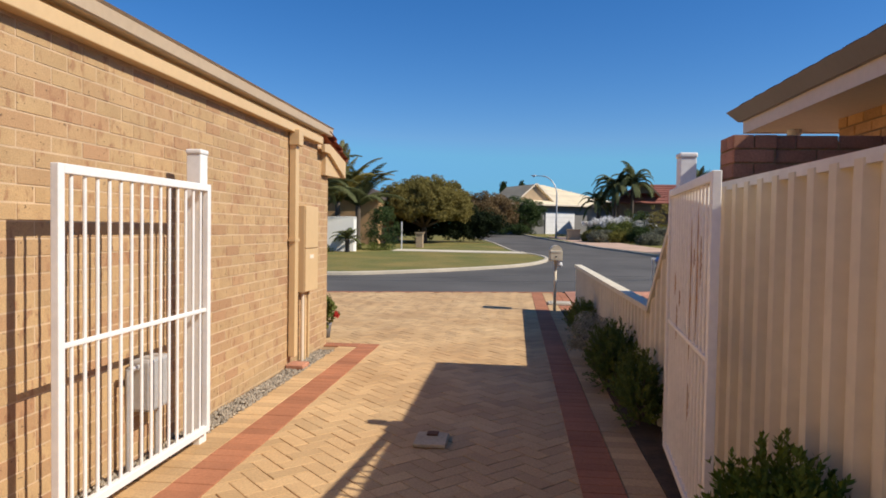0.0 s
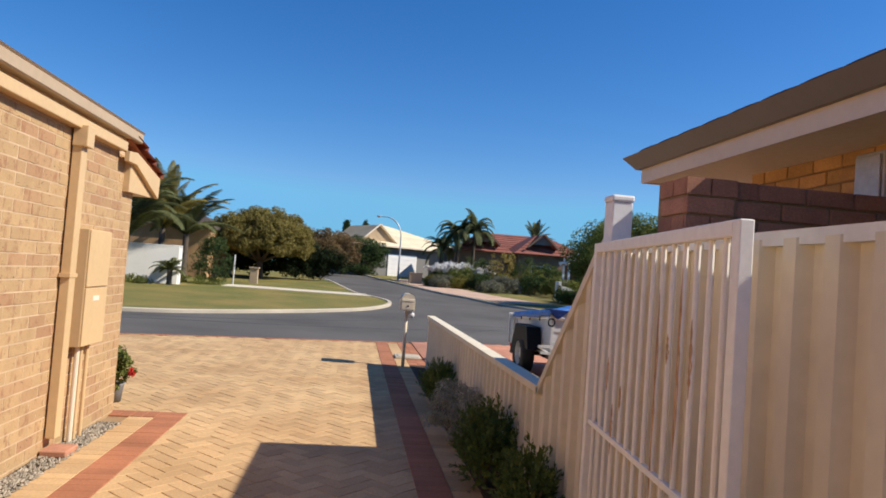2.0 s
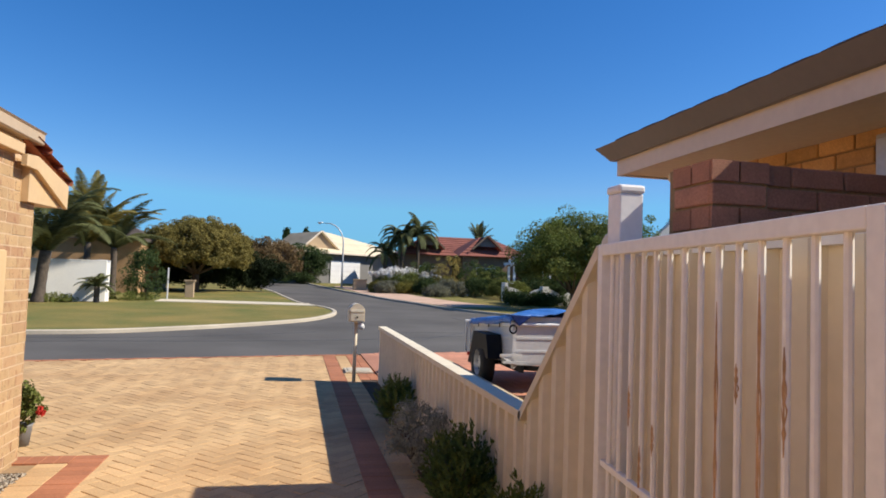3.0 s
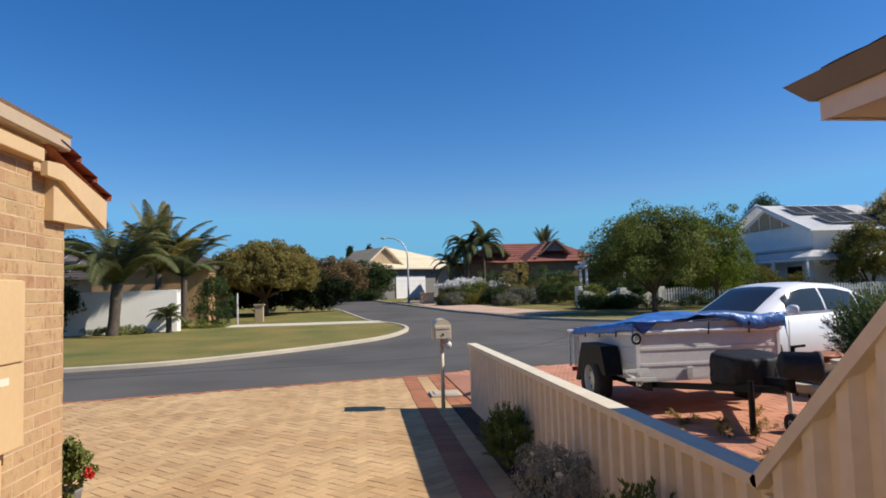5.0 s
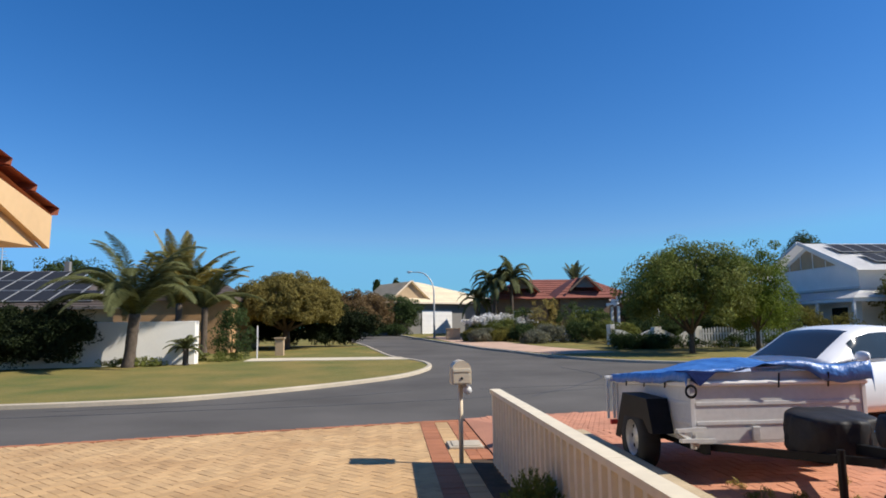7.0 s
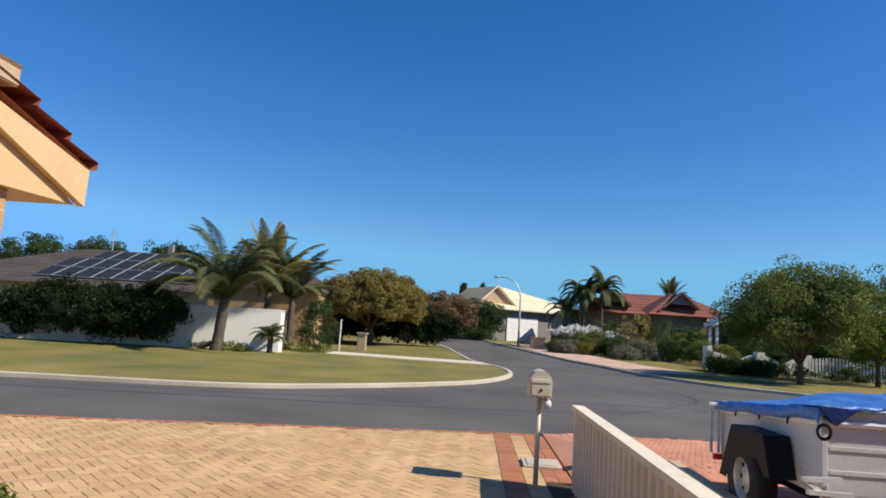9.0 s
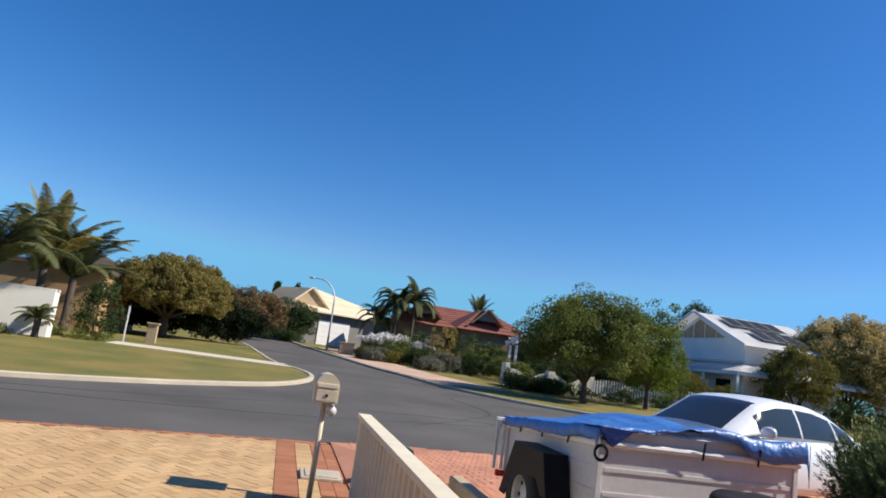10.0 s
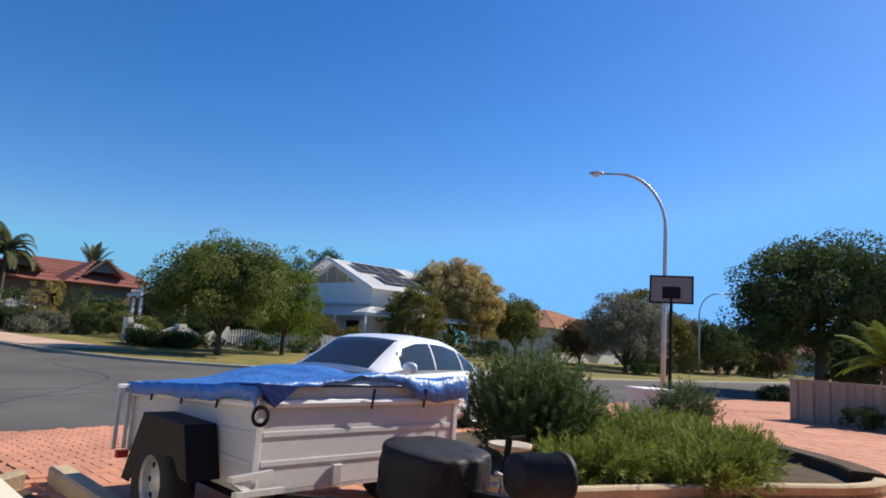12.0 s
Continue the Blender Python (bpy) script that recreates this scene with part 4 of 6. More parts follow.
pier = thing("brick_pier", "red-brown brick pier at the end of the screen wall", "pier")
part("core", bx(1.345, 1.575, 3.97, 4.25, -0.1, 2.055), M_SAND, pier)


# ---- trailer ----
tr = thing("box_trailer", "galvanised box trailer under a blue tarpaulin on the red drive", "trailer")
TX0, TX1, TY0, TY1 = 2.53, 4.10, 9.65, 11.50
ZF, ZT = 0.60, 1.03
part("floor", bx(TX0, TX1, TY0, TY1, ZF - 0.02, ZF, 0.0), M_GALV, tr)
for name, a in (("side_panel", (TX0, TX0 + 0.02, TY0 + 0.02, TY1 - 0.02, ZF, ZT)), ("side_panel", (TX1 - 0.02, TX1, TY0 + 0.02, TY1 - 0.02, ZF, ZT)), ("front_panel", (TX0, TX1, TY0, TY0 + 0.02, ZF, ZT)), ("tailgate", (TX0, TX1, TY1 - 0.02, TY1, ZF, ZT))):
    part(name, bx(*a, 0.004), M_STEEL_LIGHT, tr)
for z in (0.70, 0.82):
    part("pressed_rib", bx(TX0 + 0.04, TX1 - 0.04, TY0 - 0.008, TY0 - 0.001, z, z + 0.025, 0.003), M_STEEL_LIGHT, tr)
    part("pressed_rib", bx(TX0 - 0.008, TX0 - 0.001, TY0 + 0.04, TY1 - 0.04, z, z + 0.025, 0.003), M_STEEL_LIGHT, tr)
for x in (TX0 - 0.015, TX1 - 0.025):
    for y in (TY0 - 0.015, TY1 - 0.025):
        part("corner_post", bx(x, x + 0.04, y, y + 0.04, ZF - 0.06, ZT + 0.02, 0.004), M_STEEL_LIGHT, tr)
for p, q in (((TX0 - 0.02, TY0 - 0.02, 0.96), (TX1 + 0.02, TY0 - 0.02, 0.96)), ((TX0 - 0.02, TY0, 0.96), (TX0 - 0.02, TY1, 0.96)), ((TX1 + 0.02, TY0, 0.96), (TX1 + 0.02, TY1, 0.96))):
    bm = bmesh.new()
    rod(bm, p, q, 0.017)
    part("tie_rail", bm, M_WHITE_PAINT, tr, "white painted tie rail")
for x in (TX0 - 0.22, TX1 + 0.04):
    w = arr("wheel", [], [], M_RUBBER, tr)
    w.location = (x + 0.09, 10.52, 0.51)
    bm = bmesh.new()
    lathe(bm, [(0.17, -0.085), (0.28, -0.09), (0.31, -0.06), (0.31, 0.06), (0.28, 0.09), (0.17, 0.085)], 28, Matrix.Rotation(math.pi / 2, 4, "Y"), False)
    part("tyre", bm, M_RUBBER, w, smooth=True)
    bm = bmesh.new()
    lathe(bm, [(0.176, -0.08), (0.16, -0.065), (0.15, -0.02), (0.10, -0.03), (0.055, -0.05), (0.005, -0.06), (0.005, 0.06), (0.055, 0.05), (0.10, 0.03), (0.15, 0.02), (0.16, 0.065), (0.176, 0.08)], 24, Matrix.Rotation(math.pi / 2, 4, "Y"), False)
    part("rim", bm, M_GALV, w)
    for k in range(8):
        a = math.pi * k / 4
        c = Vector((0, 0.128 * math.cos(a), 0.128 * math.sin(a)))
        s_ = -1 if x < TX0 else 1
        bm = bmesh.new()
        rod(bm, c + Vector((s_ * 0.01, 0, 0)), c + Vector((s_ * 0.032, 0, 0)), 0.018, seg=8)
        part("rim_hole", bm, M_BLACK, w)
    g = bmesh.new()
    for a, b in (((9.98, 0.62), (10.10, 0.92)), ((10.10, 0.92), (10.72, 0.92)), ((10.72, 0.92), (10.98, 0.46))):
        rings = [[g.verts.new((xx, yy, zz)) for xx in (x, x + 0.20)] for yy, zz in (a, b)]
        g.faces.new((rings[0][0], rings[0][1], rings[1][1], rings[1][0]))
    xo = x if x < TX0 else x + 0.20
    g.faces.new([g.verts.new((xo, yy, zz)) for yy, zz in ((9.98, 0.62), (10.10, 0.92), (10.72, 0.92), (10.98, 0.46), (10.84, 0.46), (10.70, 0.70), (10.20, 0.72), (10.08, 0.62))])
    bmesh.ops.remove_doubles(g, verts=g.verts[:], dist=0.001)
    bmesh.ops.recalc_face_normals(g, faces=g.faces[:])
    bmesh.ops.solidify(g, geom=g.faces[:], thickness=0.006)
    part("mudguard", g, M_BLACK, tr, "black steel mudguard")
bm = bmesh.new()
rod(bm, (TX0 - 0.12, 10.52, 0.51), (TX1 + 0.12, 10.52, 0.51), 0.025)
part("axle", bm, M_BLACK, tr)
for sx in (-1, 1):
    bm = bmesh.new()
    rail(bm, (3.31 + sx * 0.60, 9.75, 0.51), (3.38 + sx * 0.05, 8.48, 0.60), 0.05, 0.06)
    part("drawbar", bm, M_BLACK, tr)
for x in (TX0 + 0.1, TX1 - 0.14):
    part("chassis_rail", bx(x, x + 0.05, TY0, TY1, 0.49, 0.578), M_BLACK, tr)
bm = bmesh.new()
lathe(bm, [(0.27, -0.15), (0.305, -0.145), (0.315, -0.12), (0.318, -0.08), (0.318, -0.04), (0.32, 0.0), (0.32, 0.04), (0.32, 0.08), (0.318, 0.12), (0.310, 0.138), (0.292, 0.148), (0.2, 0.151), (0.1, 0.153), (0.02, 0.154)], 72, Matrix.Translation((3.37, 9.08, 0.745)) @ Matrix.Rotation(radians(4), 4, "X"))
for vv in bm.verts:
    d = vv.co - Vector((3.37, 9.08, 0.745))
    ang = math.atan2(d.y, d.x)
    rim = 1.0 if abs(d.z) < 0.13 else 0.25
    crease = abs(noise.noise(Vector((ang * 3.2, d.z * 5 + ang, 2.0)))) + 0.5 * abs(noise.noise(Vector((ang * 8, d.z * 9 - ang * 2, 5.0))))
    fold = 1 + rim * (0.15 * (0.3 - crease) + 0.012 * math.sin(ang * 7))
    vv.co.x = 3.37 + d.x * fold
    vv.co.y = 9.08 + d.y * fold
    vv.co.z += 0.012 * noise.noise(vv.co * 7)
part("spare_wheel_cover", bm, M_VINYL, tr, "black vinyl spare wheel cover", smooth=True)
bm = bmesh.new()
lathe(bm, [(0.02, -0.004), (0.085, -0.002), (0.112, 0.01), (0.125, 0.27), (0.135, 0.275), (0.135, 0.305), (0.118, 0.31), (0.10, 0.26)], 28, Matrix.Translation((3.28, 8.42, 0.86)) @ Matrix.Rotation(radians(-18), 4, "Z") @ Matrix.Rotation(radians(95), 4, "Y"))
part("winch_cover", bm, M_VINYL, tr, "black plastic bucket over the coupling", smooth=True)
bm = bmesh.new()
rail(bm, (3.38, 8.9, 0.63), (3.38, 8.42, 0.66), 0.07, 0.07)
rod(bm, (3.58, 8.75, 0.55), (3.64, 8.75, 0.98), 0.02)
rod(bm, (3.64, 8.75, 0.97), (3.74, 8.72, 0.98), 0.012)
part("coupling", bm, M_BLACK, tr)
bm = bmesh.new()
rod(bm, (3.52, 8.66, 0.36), (3.50, 8.66, 0.80), 0.022)
rod(bm, (3.50, 8.66, 0.79), (3.41, 8.64, 0.82), 0.010)
part("jockey_post", bm, M_GALV, tr)
jw = arr("jockey_wheel", [], [], M_RUBBER, tr)
jw.location = (3.52, 8.64, 0.30)
bm = bmesh.new()
lathe(bm, [(0.05, -0.025), (0.09, -0.03), (0.095, 0), (0.09, 0.03), (0.05, 0.025)], 20, Matrix.Rotation(math.pi / 2, 4, "Y"))
part("tyre", bm, M_RUBBER, jw, smooth=True)
bm = bmesh.new()
lathe(bm, [(0.05, -0.02), (0.02, -0.03), (0.02, 0.03), (0.05, 0.02)], 14, Matrix.Rotation(math.pi / 2, 4, "Y"))
part("hub", bm, M_GALV, jw)
bm = bmesh.new()
rod(bm, (3.13, 8.63, 0.20), (3.13, 8.63, 0.70), 0.028)
box(bm, 3.05, 3.21, 8.55, 8.71, 0.20, 0.212)
part("jack_stand", bm, M_BLACK, tr)
for p, q in (((2.33, 9.52, 0.70), (2.62, 9.60, 0.70)), ((2.33, 9.52, 0.70), (2.55, 9.62, 0.56)), ((2.36, 9.52, 0.62), (2.70, 9.60, 0.60))):
    bm = bmesh.new()
    rail(bm, p, q, 0.035, 0.03)
    part("step_bracket", bm, M_GALV, tr, "galvanised bracket")
for x in (TX0 - 0.13, TX0 - 0.06):
    part("tail_frame_post", bx(x, x + 0.025, TY1 - 0.03, TY1 - 0.005, 0.56, 1.0, 0.003), M_STEEL_LIGHT, tr)
part("tail_frame_rail", bx(TX0 - 0.14, TX0 - 0.02, TY1 - 0.035, TY1 + 0.0, 1.0, 1.03, 0.003), M_WHITE_PAINT, tr)
part("tail_light", bx(TX0 - 0.10, TX0 - 0.02, TY1 - 0.06, TY1 - 0.01, 0.50, 0.55), M_REDFLOWER, tr)
part("latch_plate", bx(3.05, 3.12, TY0 - 0.03, TY0 - 0.005, 0.60, 0.72, 0.006), M_GALV, tr)
# tarpaulin: creased sheet with a raised middle and a hanging hem
NX, NY = 60, 70
v, f = [], []
for j in range(NY + 1):
    for i in range(NX + 1):
        s, t = i / NX * 2 - 1, j / NY * 2 - 1
        es, et = min(1.0, abs(s) / 0.94), min(1.0, abs(t) / 0.95)
        hang_s, hang_t = max(0, abs(s) - 0.94) / 0.06, max(0, abs(t) - 0.95) / 0.05
        x = 3.315 + math.copysign(es * 0.84, s)
        y = 10.575 + math.copysign(et * 0.98, t)
        peak = 0.8 * math.exp(-((s - 0.05) / 0.55) ** 2 - ((t - 0.25) / 0.7) ** 2)
        z = 1.065 + 0.03 * (s + 0.2) * es + 0.15 * peak * (1 - es ** 3) * (1 - et ** 4) + 0.018 * noise.noise(Vector((x * 3, y * 3, 0)))
        crease = abs(noise.noise(Vector((x * 5 + y * 2.2, y * 2.5, 7)))) + 0.6 * abs(noise.noise(Vector((x * 2.4 - y * 5, y * 4, 1))))
        z += 0.020 * (0.35 - crease)
        corner = max(0.0, (s - 0.05) / 0.95) if t < 0 else 0.0
        z += 0.05 * math.exp(-((s - 0.1) / 0.35) ** 2 - ((t + 0.95) / 0.5) ** 2)
        z -= hang_s * (0.075 + 0.015 * noise.noise(Vector((0, y * 3, 5)))) + hang_t * (0.035 + 0.13 * corner + 0.025 * math.sin(x * 5.3 + 1.0) + 0.015 * noise.noise(Vector((x * 4.3, 0, 8))))
        x += math.copysign(hang_s * 0.012, s) + 0.008 * noise.noise(Vector((x * 6, y * 6, 4)))
        y += math.copysign(hang_t * 0.012 * math.sin(x * 16), t)
        v.append((x, y, z))
for j in range(NY):
    for i in range(NX):
        a = j * (NX + 1) + i
        f.append((a, a + 1, a + NX + 2, a + NX + 1))
tp = tagged(arr("tarpaulin", v, f, M_TARP, smooth=True), "creased blue tarpaulin tied over the trailer", "tarpaulin")
so = tp.modifiers.new("thickness", "SOLIDIFY")
so.thickness = 0.004
bm = bmesh.new()
a, b, c = (TX0 - 0.07, TY0 - 0.075, 1.05), (TX0 + 0.21, TY0 - 0.07, 1.035), (TX0 + 0.05, TY0 - 0.08, 0.945)
d = (TX0 - 0.065, TY0 + 0.16, 1.05)
q = [bm.verts.new(p) for p in (a, b, c, d)]
bm.faces.new((q[0], q[2], q[1]))
bm.faces.new((q[0], q[3], q[2]))
bmesh.ops.solidify(bm, geom=bm.faces[:], thickness=0.004)
part("corner_flap", bm, M_TARP_DARK, tp, "dark blue folded corner flap")
for x, y in ((TX0 - 0.05, 10.05), (TX0 - 0.05, 10.55), (TX0 - 0.05, 11.05), (3.30, TY0 - 0.06), (3.75, TY0 - 0.06)):
    bm = bmesh.new()
    rod(bm, (x, y, 1.02), (x, y + 0.02, 0.93), 0.008, seg=6)
    part("bungee_strap", bm, M_BLACK, tp)
bm = bmesh.new()
tube(bm, [(TX0 - 0.03 + 0.04 * math.cos(a), TY0 - 0.075 - 0.012 * math.cos(a), 0.915 + 0.036 * math.sin(a)) for a in (2 * math.pi * k / 16 for k in range(17))], 0.010, 6)
part("rope_loop", bm, M_BLACK, tp, "black loop of rope at the corner")


# the box stands taller towards its front
lifted = [c for c in tr.children if c.name.split(".")[0] in ("side_panel", "front_panel", "tailgate", "pressed_rib", "corner_post", "tie_rail")] + [tp] + list(tp.children)
for ob in lifted:
    for vv in ob.data.vertices:
        if vv.co.z > 0.6:
            vv.co.z += 0.15 * max(0.0, min(1.06, (TY1 - vv.co.y) / (TY1 - TY0))) * min(1.0, (vv.co.z - 0.6) / 0.43)


# ---- car ----
def loft(sections, material, name, parent, cap=True):
    n = len(sections[0])
    v = [p for s in sections for p in s]
    f = []
    for i in range(len(sections) - 1):
        for k in range(n):
            f.append((i * n + k, (i + 1) * n + k, (i + 1) * n + (k + 1) % n, i * n + (k + 1) % n))
    if cap:
        f += [tuple(range(n)), tuple(range(len(v) - 1, len(v) - n - 1, -1))]
    return arr(name, v, f, material, parent, smooth=True)


car = thing("parked_car", "white hatchback sedan parked beside the road", "car", at=pose(7.11, 14.08, 0.13, 0, 0, 196) @ Matrix.Diagonal((1, 1, 0.97, 1)))
# front of the car towards local +x
body = []
for x, w, zb, zs in ((-2.22, 0.66, 0.42, 0.80), (-2.12, 0.80, 0.28, 0.96), (-1.6, 0.87, 0.22, 0.99), (-0.8, 0.88, 0.20, 0.97), (0.2, 0.88, 0.20, 0.95), (0.9, 0.87, 0.20, 0.93), (1.35, 0.86, 0.22, 0.88), (1.85, 0.80, 0.25, 0.76), (2.15, 0.66, 0.30, 0.64), (2.24, 0.45, 0.36, 0.56)):
    body.append([(x, -w * 0.93, zb), (x, -w, zb + 0.12), (x, -w, (zb + zs) / 2), (x, -w * 0.96, zs - 0.05), (x, -w * 0.86, zs), (x, 0, zs + 0.04), (x, w * 0.86, zs), (x, w * 0.96, zs - 0.05), (x, w, (zb + zs) / 2), (x, w, zb + 0.12), (x, w * 0.93, zb)])
loft(body, M_CARPAINT, "body", car)
CAB = ((-1.80, 0.66, 1.00), (-1.45, 0.62, 1.17), (-1.05, 0.60, 1.335), (-0.6, 0.59, 1.43), (-0.1, 0.585, 1.46), (0.25, 0.59, 1.445), (0.6, 0.60, 1.36), (0.95, 0.625, 1.16), (1.32, 0.68, 0.955))


def cab_at(x):
    for (xa, wa, za), (xb, wb, zb) in zip(CAB, CAB[1:]):
        if xa <= x <= xb:
            k = (x - xa) / (xb - xa)
            return wa + (wb - wa) * k, za + (zb - za) * k


def cab_side(x, k, s, out=0.0):
    """A point on the cabin's flank at height share k."""
    w, z = cab_at(x)
    lo = 0.80
    bulge = 0.028 * math.sin(math.pi * k)
    return (x, s * (lo + (w - lo) * k + bulge + out), 0.93 + (z - 0.035 - 0.93) * k)


cab = []
for i in range(31):
    x = CAB[0][0] + (CAB[-1][0] - CAB[0][0]) * i / 30
    w, z = cab_at(x)
    left = [cab_side(x, k / 4, -1) for k in range(5)]
    right = [cab_side(x, k / 4, 1) for k in range(5)]
    cab.append(left + [(x, -w * 0.93, z - 0.005), (x, -w * 0.5, z + 0.018), (x, 0, z + 0.024), (x, w * 0.5, z + 0.018), (x, w * 0.93, z - 0.005)] + right[::-1])
loft(cab, M_CARPAINT, "cabin", car)


def strip_pane(name, rows, parent):
    """A bent sheet of glass from rows of points."""
    n = len(rows[0])
    v = [p for r in rows for p in r]
    f = [(i * n + k, i * n + k + 1, (i + 1) * n + k + 1, (i + 1) * n + k) for i in range(len(rows) - 1) for k in range(n - 1)]
    return arr(name, v, f, M_CARGLASS, parent, smooth=True)


def top_row(x, share=0.86):
    w, z = cab_at(x)
    return [(x, w * share * j / 4, z + 0.030 - 0.030 * (j / 4) ** 2) for j in range(-4, 5)]


strip_pane("windscreen", [top_row(0.50 + 0.76 * i / 8) for i in range(9)], car)
strip_pane("rear_window", [top_row(-1.72 + 0.58 * i / 6, 0.8) for i in range(7)], car)
for s in (-1, 1):
    for x0, x1 in ((-0.14, 0.74), (-0.98, -0.20), (-1.42, -1.04)):
        strip_pane("side_window", [[cab_side(x0 + (x1 - x0) * i / 10, k, s, 0.008) for k in (0.10, 0.3, 0.5, 0.7, 0.88)] for i in range(11)], car)
    bm = bmesh.new()
    lathe(bm, [(0.02, -0.075), (0.06, -0.06), (0.078, -0.02), (0.078, 0.03), (0.062, 0.065), (0.02, 0.08)], 16, Matrix.Translation((0.80 if s > 0 else 0.70, s * (0.94 if s > 0 else 0.86), 1.02)) @ Matrix.Diagonal((0.8, 1.35, 1.0, 1)))
    rod(bm, (0.80, s * 0.80, 0.96), (0.80, s * 0.90, 0.98), 0.03, seg=8)
    part("mirror", bm, M_CARPAINT, car, smooth=True)
    for x in (-0.10, -1.05):
        part("door_handle", bx(x - 0.09, x + 0.09, s * 0.885 - 0.012, s * 0.885 + 0.012, 0.80, 0.825, 0.006), M_CARPAINT, car)
    for x in (-0.21, 0.84, -1.16):
        part("door_seam", bx(x - 0.004, x + 0.004, s * 0.881 - 0.003, s * 0.881 + 0.003, 0.32, 0.90), M_BLACK, car)
    for x in (-1.35, 1.30):
        w = arr("wheel", [], [], M_RUBBER, car)
        w.location = (x, 0.78 * s, 0.31)
        bm = bmesh.new()
        lathe(bm, [(0.20, -0.10), (0.29, -0.11), (0.31, -0.08), (0.31, 0.08), (0.29, 0.11), (0.20, 0.10)], 28, Matrix.Rotation(math.pi / 2, 4, "X"), False)
        part("tyre", bm, M_RUBBER, w, smooth=True)
        bm = bmesh.new()
        lathe(bm, [(0.205, -0.09), (0.17, -0.06), (0.06, -0.08), (0.004, -0.085), (0.004, 0.085), (0.06, 0.08), (0.17, 0.06), (0.205, 0.09)], 20, Matrix.Rotation(math.pi / 2, 4, "X"), False)
        part("rim", bm, M_ALU, w)
    part("tail_light", bx(-2.19, -2.0, s * 0.74 - 0.07, s * 0.74 + 0.07, 0.72, 0.90, 0.02), M_REDFLOWER, car)
    part("headlight", bx(1.95, 2.12, s * 0.6 - 0.11, s * 0.6 + 0.11, 0.58, 0.70, 0.02), M_GLASS, car)


# ---- street lamps, hoop, pillar, bird bath ----
def street_lamp(x, y, h, arm, ang, label):
    z = gz(x, y)
    t = thing("street_lamp", label, "street lamp", "street lamps")
    dx, dy = math.cos(ang), math.sin(ang)
    bm = bmesh.new()
    pts = [(x, y, z - 0.1), (x, y, z + h * 0.3), (x, y, z + h - arm * 0.95)]
    for k in range(1, 10):
        a = math.pi / 2 * k / 9
        r = arm * 0.72
        pts.append((x + dx * r * (1 - math.cos(a)), y + dy * r * (1 - math.cos(a)), z + h - arm * 0.95 + arm * 0.9 * math.sin(a)))
    pts.append((x + dx * arm, y + dy * arm, z + h - arm * 0.04))
    tube(bm, pts, [0.085, 0.075, 0.065] + [0.05] * 8 + [0.035, 0.03], 10)
    part("pole", bm, M_GALV, t, smooth=True)
    bm = bmesh.new()
    lathe(bm, [(0.05, 0.08), (0.11, 0.05), (0.13, 0.0)], 14, Matrix.Translation((x + dx * (arm + 0.14), y + dy * (arm + 0.14), z + h - arm * 0.04)) @ Matrix.Rotation(ang, 4, "Z") @ Matrix.Diagonal((2.0, 1, 1, 1)))
    part("head", bm, M_GALV, t, smooth=True)
    bm = bmesh.new()
    lathe(bm, [(0.10, -0.002), (0.09, -0.07), (0.05, -0.10)], 14, Matrix.Translation((x + dx * (arm + 0.16), y + dy * (arm + 0.16), z + h - arm * 0.04)) @ Matrix.Rotation(ang, 4, "Z") @ Matrix.Diagonal((1.3, 1, 1, 1)))
    part("lens", bm, M_WHITE_PAINT, t, smooth=True)
    return t


street_lamp(20.12, 16.26, 7.48, 2.08, radians(120), "tall galvanised street lamp with a curved arm")
street_lamp(3.55, 57.2, 5.5, 1.9, radians(165), "galvanised street lamp at the side street")
street_lamp(52.0, 29.6, 6.6, 1.9, radians(-60), "galvanised street lamp far along the road")

hp = thing("basketball_hoop", "freestanding basketball hoop with a dark backboard", "basketball hoop")
HX, HY = 17.22, 14.58
bm = bmesh.new()
rod(bm, (HX, HY, 0.0), (HX, HY, 3.2), 0.045, seg=10)
part("pole", bm, M_BLACK, hp)
rotm = Matrix.Translation((HX, HY, 0)) @ Matrix.Rotation(radians(-62), 4, "Z")
for name, a, m in (("backboard", (-0.56, 0.56, -0.03, 0.0, 2.91, 3.66), M_GREYWALL), ("target_square", (-0.23, 0.23, -0.036, -0.0305, 3.04, 3.36), M_BLACK), ("base", (-0.4, 0.4, -0.2, 0.6, 0.0, 0.18), M_BLACK)):
    bm = bmesh.new()
    box(bm, *a, 0.012, m=rotm)
    part(name, bm, m, hp)
for a in ((-0.56, 0.56, -0.045, -0.031, 2.91, 2.95), (-0.56, 0.56, -0.045, -0.031, 3.62, 3.66), (-0.56, -0.52, -0.045, -0.031, 2.95, 3.62), (0.52, 0.56, -0.045, -0.031, 2.95, 3.62)):
    bm = bmesh.new()
    box(bm, *a, m=rotm)
    part("board_edge", bm, M_BLACK, hp)
bm = bmesh.new()
tube(bm, [tuple(rotm @ Vector((0.23 * math.cos(a), 0.27 + 0.23 * math.sin(a), 2.98))) for a in (2 * math.pi * k / 18 for k in range(19))], 0.010, 6)
part("rim", bm, M_RUST, hp)

lp = thing("letterbox_pillar", "white rendered letterbox pillar with a flat cap", "pillar")
rotm = Matrix.Translation((12.44, 12.58, 0.2)) @ Matrix.Rotation(radians(-25), 4, "Z")
for name, a in (("shaft", (-0.31, 0.31, -0.25, 0.25, -0.05, 0.62)), ("cap", (-0.36, 0.36, -0.30, 0.30, 0.62, 0.69))):
    bm = bmesh.new()
    box(bm, *a, 0.01, m=rotm)
    part(name, bm, M_WHITE, lp)

